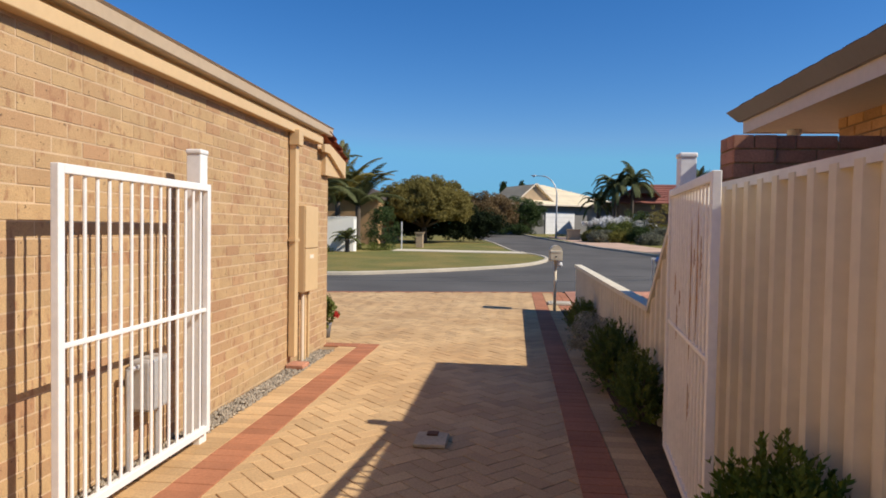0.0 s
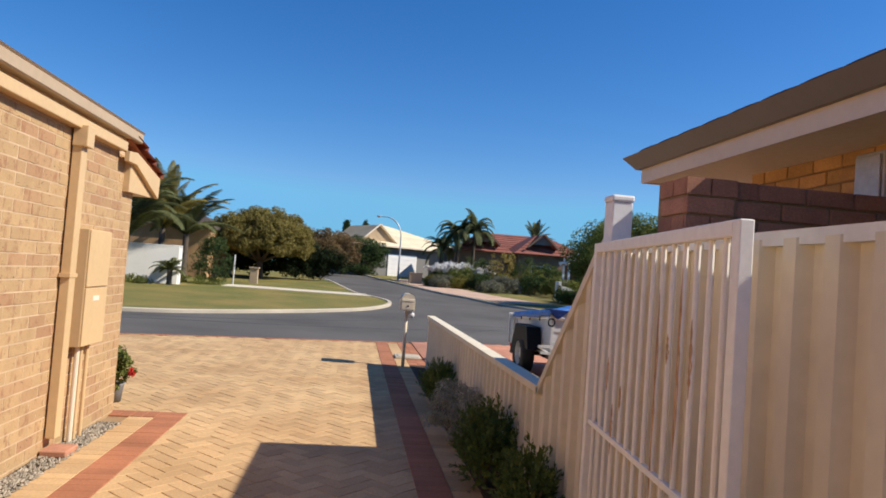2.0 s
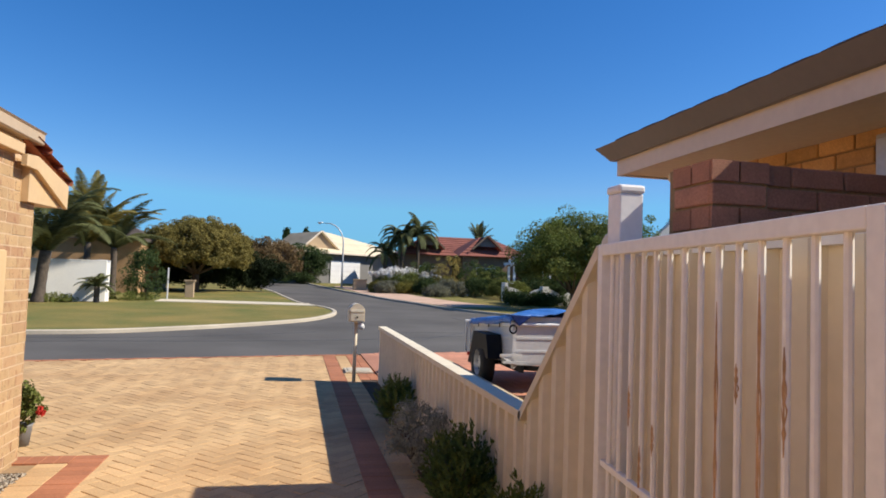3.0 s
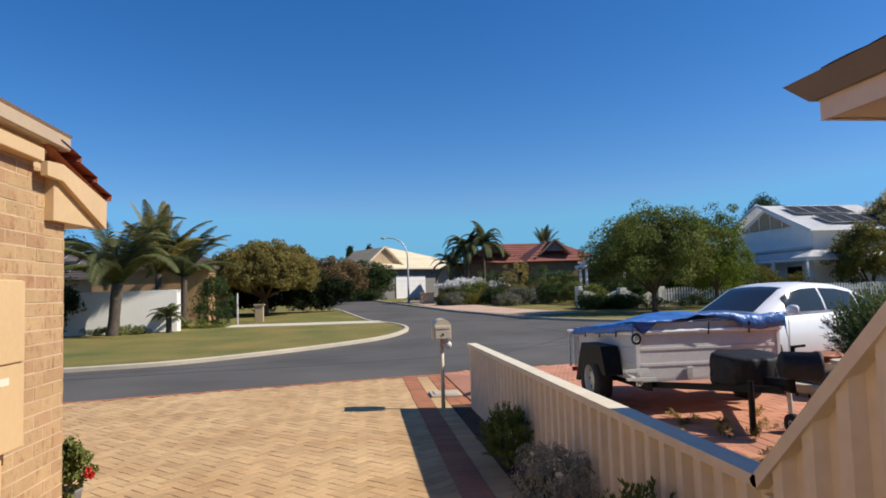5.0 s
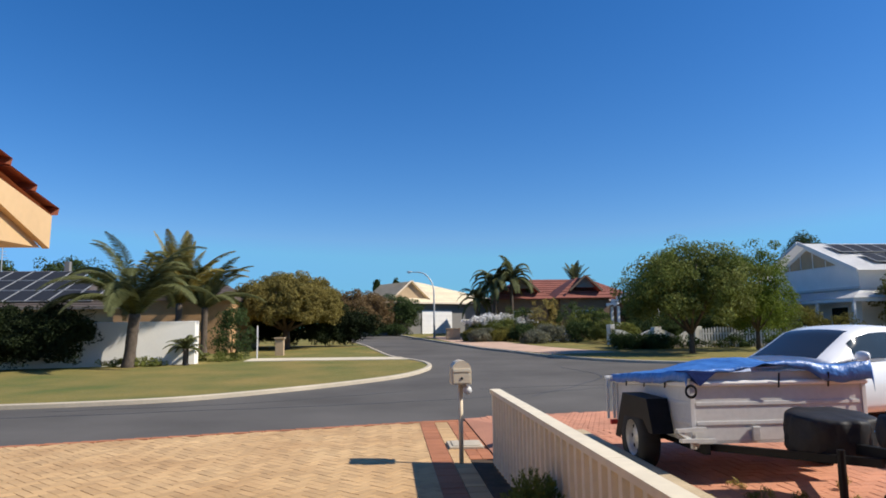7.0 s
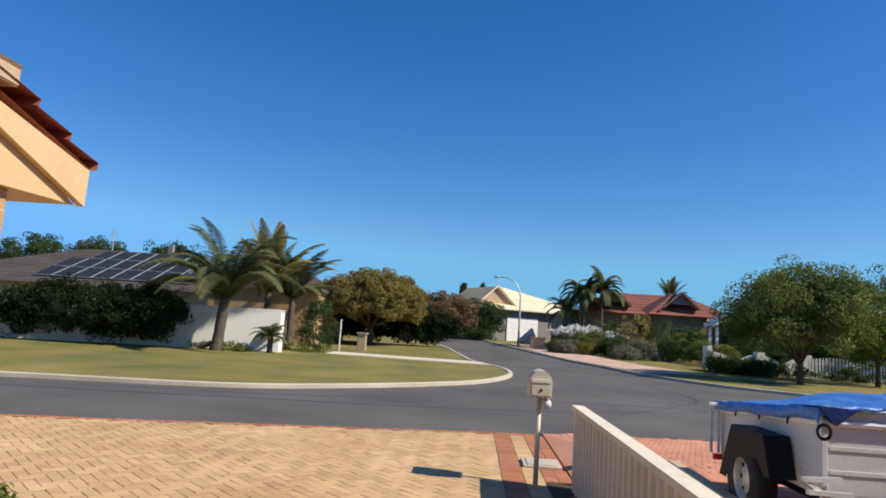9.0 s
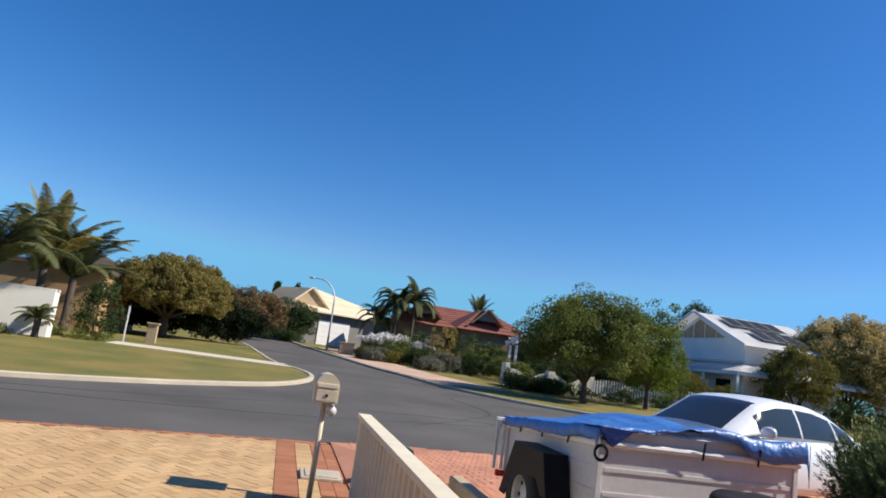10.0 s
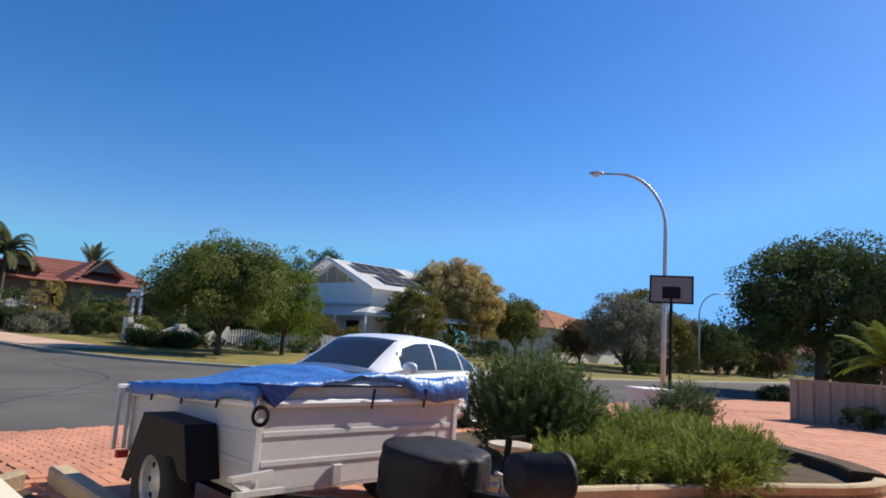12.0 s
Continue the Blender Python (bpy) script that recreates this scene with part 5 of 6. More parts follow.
bb = thing("bird_bath", "pale concrete bird bath beside the shrub", "bird bath")
bm = bmesh.new()
lathe(bm, [(0.16, 0.0), (0.16, 0.05), (0.09, 0.12), (0.065, 0.3), (0.08, 0.5), (0.13, 0.56)], 20, Matrix.Translation((5.20, 10.02, 0.24)) @ Matrix.Diagonal((0.72, 0.72, 0.62, 1)))
part("pedestal", bm, M_KERB, bb, smooth=True)
bm = bmesh.new()
lathe(bm, [(0.10, 0.56), (0.26, 0.62), (0.27, 0.68), (0.24, 0.68), (0.08, 0.62)], 24, Matrix.Translation((5.20, 10.02, 0.24)) @ Matrix.Diagonal((0.72, 0.72, 0.62, 1)))
part("bowl", bm, M_KERB, bb, smooth=True)

# garden bed of the neighbour
BED = smooth_line([(4.75, 12.6), (4.7, 11.6), (4.75, 10.7), (5.0, 9.75), (5.9, 9.3), (7.2, 8.75), (8.3, 8.15), (9.1, 8.05), (9.8, 8.5), (10.5, 9.4), (10.9, 10.3), (11.8, 11.9)])
land("neighbour_bed", BED + [(11.3, 12.9), (8.6, 12.9), (6.0, 12.7)], 0.07, M_SOIL, "mulched garden bed beside the red drive", "garden bed")
ribbon("bed_edging", BED[:44], 0.14, 0.0, 0.16, M_STONE, "cream limestone edging of the garden bed", "edging")
ribbon("bed_edging", BED[43:], 0.34, 0.0, 0.20, M_SOIL, "dark mulch mound at the bed edge", "edging")
land("fence_bed", [(1.26, 5.2), (2.0, 5.2), (2.0, 11.95), (1.26, 11.95)], 0.06, M_SOIL, "weedy soil strip behind the low fence", "garden bed")
ribbon("sleeper_edging", [(2.17, 12.1), (2.17, 5.2)], 0.15, 0.0, 0.15, M_STONE, "pale limestone edging along the fence", "edging")
ribbon("sleeper_edging", [(1.27, 12.1), (2.02, 12.1)], 0.14, 0.0, 0.15, M_STONE, "pale limestone edging at the fence end", "edging")
rng = random.Random(14)
for i in range(34):
    x, y = rng.uniform(2.3, 4.6), rng.uniform(6.9, 9.8)
    shrub("weed", x, y, rng.uniform(0.05, 0.14), rng.uniform(0.05, 0.12), L_OLIVE if i % 2 else L_GOLD, "dry weed tuft growing between the red pavers", 8, 16, 0.03, 0.05, stems=False, category="weed", aspect=7.0, droop=-1.6)

twig_bush("large_shrub", 6.72, 10.98, 1.30, 0.90, L_NEEDLE, "dense dark green needle-leaved shrub beside the drive", 2300, 0.26, 30, 0.055, 5.0)
twig_bush("shrub", 11.3, 11.35, 0.92, 0.58, L_NEEDLE, "dark green shrub in front of the letterbox pillar", 520, 0.26, 30, 0.055, 5.0)
for i, (x, y, r, h) in enumerate(((7.6, 9.6, 0.8, 0.42), (8.4, 9.5, 0.75, 0.40), (8.8, 9.5, 0.42, 0.30), (8.3, 10.5, 0.9, 0.5), (8.9, 10.3, 0.6, 0.40), (7.3, 9.2, 0.45, 0.3), (6.95, 9.1, 0.42, 0.28), (7.4, 8.98, 0.36, 0.26), (6.4, 9.75, 0.42, 0.34), (7.1, 10.1, 0.6, 0.42), (7.9, 11.2, 0.7, 0.5), (6.0, 10.0, 0.3, 0.3))):
    twig_bush("ground_cover", x, y, h + 0.05, r, L_COVER, "low spreading yellow-green ground cover", int(420 * r), 0.22, 30, 0.075, 7.0, category="ground cover", z=0.24, upright=0.55)

# plants in the near bed
twig_bush("shrub", 0.99, 2.15, 0.80, 0.28, L_BRIGHT, "leafy yellow-green shrub against the steel fence", 900, 0.12, 26, 0.034, 2.6, ry=0.52)
twig_bush("shrub", 0.98, 8.85, 0.60, 0.25, L_SHRUB, "green clipped shrub under the low fence", 420, 0.10, 28, 0.03, 3.2, ry=0.40)
shrub("shrub", 0.95, 7.3, 0.52, 0.28, L_SILVER, "silver grey lavender bush under the low fence", 90, 110, 0.07, 0.035, ry=0.38, droop=-1.5, aspect=5.0)
twig_bush("shrub", 0.98, 6.05, 0.64, 0.24, L_SHRUB, "leggy green shrub under the low fence", 460, 0.14, 26, 0.034, 2.8, ry=0.42)
twig_bush("shrub", 1.02, 4.98, 0.58, 0.17, L_SHRUB, "green shrub with bare lower stems", 330, 0.13, 26, 0.034, 2.8, ry=0.36)
pot = thing("potted_hibiscus", "potted hibiscus with a red flower at the house corner", "potted plant")
bm = bmesh.new()
lathe(bm, [(0.08, 0.0), (0.10, 0.17), (0.11, 0.19), (0.09, 0.19), (0.085, 0.15)], 18, Matrix.Translation((-2.46, 8.42, 0)))
part("pot", bm, M_GREYWALL, pot, smooth=True)
p, nn = clump_cloud((-2.43, 8.40, 0.34), (0.16, 0.16, 0.21), 42, 40, 0.06)
crown_mesh("foliage", p, nn, 0.045, L_GREEN, pot, 1.8)
p, nn = clump_cloud((-2.26, 8.28, 0.33), (0.035, 0.035, 0.03), 6, 8, 0.02)
crown_mesh("flower", p, nn, 0.045, M_REDFLOWER, pot, 1.3)


# ---- houses across the road ----
def hip_roof(bm, x0, x1, y0, y1, z, h, over=0.45, ridge=None):
    x0, x1, y0, y1 = x0 - over, x1 + over, y0 - over, y1 + over
    w, d = x1 - x0, y1 - y0
    in_ = min(w, d) / 2 if ridge is None else ridge
    if w >= d:
        r = [(x0 + in_, (y0 + y1) / 2), (x1 - in_, (y0 + y1) / 2)]
    else:
        r = [((x0 + x1) / 2, y0 + in_), ((x0 + x1) / 2, y1 - in_)]
    c = [bm.verts.new((x, y, z)) for x, y in ((x0, y0), (x1, y0), (x1, y1), (x0, y1))]
    t = [bm.verts.new((x, y, z + h)) for x, y in r]
    if w >= d:
        fs = [(c[0], c[1], t[1], t[0]), (c[1], c[2], t[1]), (c[2], c[3], t[0], t[1]), (c[3], c[0], t[0])]
    else:
        fs = [(c[0], c[1], t[0]), (c[1], c[2], t[1], t[0]), (c[2], c[3], t[1]), (c[3], c[0], t[0], t[1])]
    for q in fs:
        bm.faces.new(q)
    bm.faces.new(c[::-1])


def courses(parent, x0, x1, y0, z, h, depth, material, over=0.45, step=0.34):
    """Lapped tile courses on the slope that faces the road."""
    v, f = [], []
    n = int(depth / step)
    for i in range(n):
        a, b = i / n, (i + 1) / n
        xa, xb = x0 - over + depth * a, x1 + over - depth * a
        if xb - xa < 0.4:
            break
        y_, z_ = y0 - over + depth * a, z + h * a
        y2, z2 = y0 - over + depth * b, z + h * b
        k = len(v)
        v += [(xa, y_ - 0.02, z_ + 0.05), (xb, y_ - 0.02, z_ + 0.05), (xb - step, y2, z2 + 0.012), (xa + step, y2, z2 + 0.012), (xa, y_ - 0.02, z_), (xb, y_ - 0.02, z_)]
        f += [(k, k + 1, k + 2, k + 3), (k + 4, k + 5, k + 1, k)]
    tagged(arr("tiling", v, f, material, parent), kind="stuff")


def window_at(parent, x0, x1, y, z0, z1, material=None):
    w = part("window", bx(x0, x1, y - 0.06, y - 0.02, z0, z1), M_WHITE_PAINT, parent)
    part("pane", bx(x0 + 0.06, (x0 + x1) / 2 - 0.03, y - 0.075, y - 0.062, z0 + 0.06, z1 - 0.06), M_GLASS, w)
    part("pane", bx((x0 + x1) / 2 + 0.03, x1 - 0.06, y - 0.075, y - 0.062, z0 + 0.06, z1 - 0.06), M_GLASS, w)


def house(label, x0, x1, y0, y1, wall_h, roof_h, wall_m, roof_m, windows=(), z=None, over=0.45):
    z = gz(x0, y0) if z is None else z
    t = thing("house", label, "house")
    part("wall", bx(x0, x1, y0, y1, z - 0.6, z + wall_h), wall_m, t)
    bm = bmesh.new()
    hip_roof(bm, x0, x1, y0, y1, z + wall_h, roof_h, over)
    r = part("roof", bm, roof_m, t)
    depth = (min(x1 - x0, y1 - y0) + 2 * over) / 2
    courses(r, x0, x1, y0, z + wall_h, roof_h, depth, roof_m, over)
    part("gutter", bx(x0 - over - 0.1, x1 + over + 0.1, y0 - over - 0.1, y0 - over, z + wall_h - 0.1, z + wall_h + 0.06), M_GUTTER_DARK if roof_m is M_TILE_BROWN else M_FASCIA, t)
    for a in windows:
        window_at(t, a[0], a[1], y0, z + a[2], z + a[3])
    return t, z


def gable(t, x, y, w, z, h, depth, roof_m, wall_m):
    """A small street-facing gable on a roof."""
    bm = bmesh.new()
    a = [bm.verts.new(p) for p in ((x - w / 2, y, z), (x + w / 2, y, z), (x, y, z + h))]
    bm.faces.new(a)
    part("gable_wall", bm, wall_m, t)
    bm = bmesh.new()
    o = 0.35
    k = h / (w / 2)
    for s in (-1, 1):
        q = [(x + s * (w / 2 + o), y - 0.3, z - k * o), (x, y - 0.3, z + h + 0.02), (x, y + depth, z + h + 0.02), (x + s * (w / 2 + o), y + depth, z - k * o)]
        bm.faces.new([bm.verts.new(p) for p in q])
    bmesh.ops.solidify(bm, geom=bm.faces[:], thickness=0.1)
    part("gable_roof", bm, roof_m, t)
    for s in (-1, 1):
        bm = bmesh.new()
        rail(bm, (x + s * (w / 2 + o), y - 0.34, z - k * o), (x, y - 0.34, z + h), 0.05, 0.14)
        part("barge_board", bm, M_BROWNWALL if roof_m is M_TILE_RED else M_FASCIA, t)


# corner house behind the white wall, with solar panels
h1, z = house("brick corner house with brown tiled roof and solar panels", -30, -13.8, 38.5, 50, 2.45, 2.35, M_TANWALL, M_TILE_BROWN, ())
part("wing_wall", bx(-13.8, -8.1, 38.3, 46, z - 0.5, z + 2.75), M_TANBRICK, h1)
part("wing_roof", bx(-13.6, -7.9, 38.1, 46, z + 2.75, z + 2.95), M_TILE_BROWN, h1)
part("chimney", bx(-19.0, -18.7, 44.0, 44.3, z + 3.9, z + 5.35, 0.02), M_GREYWALL, h1)
bm = bmesh.new()
rod(bm, (-22.6, 44.2, z + 4.6), (-22.6, 44.2, z + 6.2), 0.03)
for k in range(4):
    rod(bm, (-22.9 + 0.06 * k, 44.2, z + 5.6 + 0.18 * k), (-22.3 - 0.06 * k, 44.2, z + 5.6 + 0.18 * k), 0.015)
part("aerial", bm, M_GALV, h1)
pitch = math.atan2(2.45, 6.2)
for r in range(3):
    for c in range(8):
        if (r, c) in ((2, 0), (2, 7), (2, 6), (1, 7)):
            continue
        m = Matrix.Translation((-23.6 + c * 1.08, 38.3, z + 2.54)) @ Matrix.Rotation(pitch, 4, "X") @ Matrix.Translation((0, 0.4 + r * 1.75, 0.10))
        sp = part("solar_panel", bx(0, 1.02, 0, 1.68, 0, 0.035), M_ALU, h1)
        sp.matrix_basis = m
        part("cell_sheet", bx(0.03, 0.99, 0.03, 1.65, 0.036, 0.04), M_PANEL, sp)
WALLW = [(-34, 26.4), (-20.0, 28.6), (-14.9, 29.5), (-10.1, 30.4), (-7.7, 30.95), (-7.62, 31.2), (-8.9, 34.8)]
ww = ribbon("garden_wall", WALLW, 0.22, 0.0, 1.75, M_WHITE, "white rendered garden wall round the corner house", "wall")

# cream roofed house
h2, z = house("house with cream tiled roof and white garage door", -1.0, 13.5, 70.3, 84, 3.1, 2.6, M_GREYWALL, M_TILE_CREAM, over=0.6)
part("garage_door", bx(2.9, 6.5, 70.2, 70.28, z, z + 2.35), M_WHITE_PAINT, h2)
for k in range(4):
    part("door_groove", bx(2.95, 6.45, 70.19, 70.2, z + 0.5 * (k + 0.6), z + 0.5 * (k + 0.6) + 0.02), M_STEEL_LIGHT, h2)
gable(h2, 2.0, 71.0, 4.6, z + 3.35, 1.9, 6, M_TILE_CREAM, M_TANWALL)
h2.matrix_basis = Matrix.Translation((4.7, 70.3, 0)) @ Matrix.Rotation(radians(30), 4, "Z") @ Matrix.Translation((-4.7, -70.3, 0))
# low grey house with an arch
h3, z = house("low grey rendered house with an arched porch", 7.5, 13.5, 62, 70, 2.9, 0.9, M_GREYWALL, M_TILE_BROWN)
# no recess is cut; a dark slab on the wall gives the porch its shade
part("porch_opening", bx(8.4, 10.2, 61.9, 62.0, z, z + 2.3), M_GLASS, h3)
# red roofed house
h4, z = house("brick house with red tiled roof and two gables", 8.6, 21.0, 58.5, 65.0, 3.0, 2.0, M_BROWNWALL, M_TILE_RED, ((11.9, 13.2, 0.8, 2.1),))
for xa, xb, ya in ((8.5, 12.5, 55.6), (13.2, 17.1, 54.4)):
    part("wing_wall", bx(xa, xb, ya, 58.49, z - 0.5, z + 3.0), M_BROWNWALL, h4)
    bm = bmesh.new()
    hip_roof(bm, xa, xb, ya, 60.5, z + 3.0, 1.75, 0.5)
    wr = part("wing_roof", bm, M_TILE_RED, h4)
    courses(wr, xa, xb, ya, z + 3.0, 1.75, (xb - xa) / 2 + 0.5, M_TILE_RED, 0.5)
    gable(h4, (xa + xb) / 2, ya - 0.1, 1.8, z + 3.85, 0.85, 3, M_TILE_RED, M_GREYWALL)
    window_at(h4, (xa + xb) / 2 - 0.8, (xa + xb) / 2 + 0.8, ya, z + 0.8, z + 2.1)
# white weatherboard house with a verandah
h5 = thing("house", "white weatherboard house with verandah and white metal roof", "house")
z = gz(28, 41)
part("wall", bx(27.7, 34.2, 40.8, 50.2, z - 0.5, z + 4.40), M_WHITE_PAINT, h5)
for k in range(9):
    part("weatherboard", bx(27.67, 27.7, 40.8, 50.2, z + 3.35 + 0.13 * k, z + 3.47 + 0.13 * k), M_WHITE_PAINT, h5)
bm = bmesh.new()
q = [(27.1, 40.2, 4.25), (27.1, 50.8, 4.25), (27.1, 45.5, 6.46), (34.8, 40.2, 4.25), (34.8, 50.8, 4.25), (34.8, 45.5, 6.46)]
vs = [bm.verts.new((a, b, z + c)) for a, b, c in q]
bm.faces.new([vs[i] for i in (0, 3, 5, 2)])
bm.faces.new([vs[i] for i in (2, 5, 4, 1)])
bmesh.ops.solidify(bm, geom=bm.faces[:], thickness=0.12)
part("roof", bm, M_ROOF_WHITE, h5)
bm = bmesh.new()
bm.faces.new([bm.verts.new(p) for p in ((27.66, 42.7, z + 4.75), (27.66, 45.5, z + 6.0), (27.66, 48.3, z + 4.75))])
part("gable_wall", bm, M_TANWALL, h5)
bm = bmesh.new()
bm.faces.new([bm.verts.new(p) for p in ((27.69, 40.8, z + 4.3), (27.69, 45.5, z + 6.3), (27.69, 50.2, z + 4.3))])
part("gable_board", bm, M_WHITE_PAINT, h5)
for a, b in ((40.15, 45.5), (50.85, 45.5)):
    bm = bmesh.new()
    rail(bm, (27.06, a, z + 4.15), (27.06, b, z + 6.40), 0.06, 0.2)
    part("barge_board", bm, M_WHITE_PAINT, h5)
for k in range(4):
    y = 43.6 + 1.25 * k
    h = 6.0 - abs(y - 45.5) * 0.46
    part("lattice_bar", bx(27.60, 27.65, y, y + 0.035, z + 4.7, z + h), M_WHITE_PAINT, h5)
part("band", bx(27.55, 27.66, 40.7, 50.3, z + 3.2, z + 3.34), M_STEEL_LIGHT, h5)
for pts in (((26.0, 39.1, 2.6), (26.0, 51, 2.6), (27.7, 51, 3.15), (27.7, 40.8, 3.15)), ((26.0, 39.1, 2.6), (37, 39.1, 2.6), (37, 40.8, 3.15), (27.7, 40.8, 3.15))):
    bm = bmesh.new()
    bm.faces.new([bm.verts.new((a, b, z + c)) for a, b, c in pts])
    bmesh.ops.solidify(bm, geom=bm.faces[:], thickness=0.07)
    part("verandah_roof", bm, M_ROOF_WHITE, h5)
part("verandah_beam", bx(26.02, 26.14, 39.2, 51, z + 2.38, z + 2.58), M_WHITE_PAINT, h5)
part("verandah_beam", bx(26.14, 37, 39.2, 39.32, z + 2.38, z + 2.58), M_WHITE_PAINT, h5)
for x, y in ((26.08, 39.26), (26.08, 42.5), (26.08, 45.8), (26.08, 49.1), (29.4, 39.26), (32.8, 39.26), (36.6, 39.26)):
    part("verandah_post", bx(x - 0.07, x + 0.07, y - 0.07, y + 0.07, z - 0.3, z + 2.4), M_WHITE_PAINT, h5)
for y in (41.8, 45.0, 48.0):
    w = part("window", bx(27.62, 27.69, y, y + 1.6, z + 0.3, z + 2.2), M_WHITE_PAINT, h5)
    part("pane", bx(27.60, 27.615, y + 0.08, y + 1.52, z + 0.38, z + 2.12), M_GLASS, w)
pit = math.atan2(2.22, 5.3)
for r in range(2):
    for c in range(4):
        m = Matrix.Translation((28.4 + c * 1.06 + r * 0.8, 40.2, z + 4.25)) @ Matrix.Rotation(pit, 4, "X") @ Matrix.Translation((0, 3.2 - r * 2.1, 0.16))
        sp = part("solar_panel", bx(0, 1.02, 0, 1.68, 0, 0.035), M_ALU, h5)
        sp.matrix_basis = m
        part("cell_sheet", bx(0.03, 0.99, 0.03, 1.65, 0.036, 0.04), M_PANEL, sp)
# houses further along the road
h6, z = house("cream house with orange tiled roof beyond the trees", 47, 58, 40, 50, 2.9, 1.9, M_WHITE, M_TILE_ORANGE, ((49, 51, 0.9, 2.2),))
gable(h6, 54.5, 39.5, 3.4, z + 2.9, 1.2, 4, M_TILE_ORANGE, M_WHITE)
h7, z = house("tan brick house far along the road", 62, 76, 34, 44, 2.7, 2.3, M_TANWALL, M_TILE_BROWN, ((64, 66, 0.9, 2.1), (69, 71, 0.9, 2.1)))
h8, z = house("distant house with terracotta roof at the road's end", 88, 102, 30, 40, 2.7, 2.4, M_WHITE, M_TILE_RED, ((90, 92, 0.9, 2.1),))
h9, z = house("distant brick house behind the gardens", -24, -12, 66, 76, 2.9, 2.6, M_BROWNWALL, M_TILE_BROWN)


def picket_fence(label, line, h=1.0, gap=0.15):
    t = thing("picket_fence", label, "fence")
    rng = random.Random(11)
    (xa, ya), (xb, yb) = line
    d = Vector((xb - xa, yb - ya))
    n = int(d.length / gap)
    ang = math.atan2(d.y, d.x)
    bm = bmesh.new()
    pts = [(-0.045, 0), (0.045, 0), (0.045, h - 0.07), (0, h), (-0.045, h - 0.07)]
    a = [bm.verts.new((u, -0.01, w)) for u, w in pts]
    b = [bm.verts.new((u, 0.01, w)) for u, w in pts]
    bm.faces.new(a)
    bm.faces.new(b[::-1])
    for i in range(5):
        bm.faces.new((a[i], b[i], b[(i + 1) % 5], a[(i + 1) % 5]))
    me = bpy.data.meshes.new("picket")
    bm.to_mesh(me)
    bm.free()
    me.materials.append(M_WHITE_PAINT)
    for i in range(n + 1):
        p = Vector((xa, ya)) + d * (i / n)
        ob = new("picket", me)
        ob.parent = t
        ob.matrix_basis = Matrix.Translation((p.x, p.y, gz(p.x, p.y) + 0.03 + 0.12 * abs(math.sin(i * 0.22)) - 0.06)) @ Matrix.Rotation(ang, 4, "Z")
    for z in (0.3, 0.75):
        bm = bmesh.new()
        rail(bm, (xa, ya + 0.03, gz(xa, ya) + z), (xb, yb + 0.03, gz(xb, yb) + z), 0.03, 0.07)
        part("fence_rail", bm, M_WHITE_PAINT, t)
    return t


picket_fence("white picket fence with a scalloped top behind the lawn", ((16.2, 37.6), (29.5, 36.6)), 1.05)
picket_fence("short white picket fence between garden shrubs", ((10.4, 48.0), (11.9, 47.8)), 0.9)
# pergola arch and gate piers
pg = thing("garden_arch", "white timber arch pergola over a garden gate", "arch")
zg = gz(0, 45)
for x in (14.5, 17.1):
    for y in (45.0, 46.2):
        part("arch_post", bx(x - 0.07, x + 0.07, y, y + 0.14, zg - 0.1, zg + 2.35), M_WHITE_PAINT, pg)
for y in (44.95, 46.2):
    bm = bmesh.new()
    tube(bm, [(14.2 + 3.2 * k / 10, y + 0.07, zg + 2.35 + 0.75 * math.sin(math.pi * k / 10)) for k in range(11)], 0.07, 6)
    part("arch_beam", bm, M_WHITE_PAINT, pg)
for k in range(10):
    x = 14.25 + 0.34 * k
    z = zg + 2.40 + 0.75 * math.sin(math.pi * (x - 14.2) / 3.2)
    part("slat", bx(x, x + 0.10, 44.5, 46.7, z, z + 0.16), M_WHITE_PAINT, pg)
gp = thing("garden_wall_pier", "white rendered stepped garden wall and pier", "wall")
part("pier", bx(12.6, 13.3, 41.2, 41.9, gz(0, 41) - 0.1, gz(0, 41) + 1.25, 0.02), M_WHITE, gp)
part("low_wall", bx(13.3, 15.4, 41.4, 41.65, gz(0, 41) - 0.1, gz(0, 41) + 0.7, 0.02), M_WHITE, gp)
bm = bmesh.new()
top = [(11.7 + 4.4 * k / 40, gz(0, 38) + 0.62 + 0.42 * abs(math.cos(math.pi * 2.0 * k / 40))) for k in range(41)]
lo = gz(0, 38) - 0.1
for y in (37.7, 37.92):
    for (xa, za), (xb, zb) in zip(top, top[1:]):
        bm.faces.new([bm.verts.new(p) for p in ((xa, y, lo), (xb, y, lo), (xb, y, zb), (xa, y, za))])
for (xa, za), (xb, zb) in zip(top, top[1:]):
    bm.faces.new([bm.verts.new(p) for p in ((xa, 37.7, za), (xb, 37.7, zb), (xb, 37.92, zb), (xa, 37.92, za))])
bmesh.ops.remove_doubles(bm, verts=bm.verts[:], dist=0.001)
bmesh.ops.recalc_face_normals(bm, faces=bm.faces[:])
part("scalloped_wall", bm, M_WHITE, gp)
for x in (13.9, 16.1):
    part("front_pier", bx(x - 0.2, x + 0.2, 37.6, 38.02, gz(0, 38) - 0.1, gz(0, 38) + 1.15, 0.02), M_WHITE, gp)
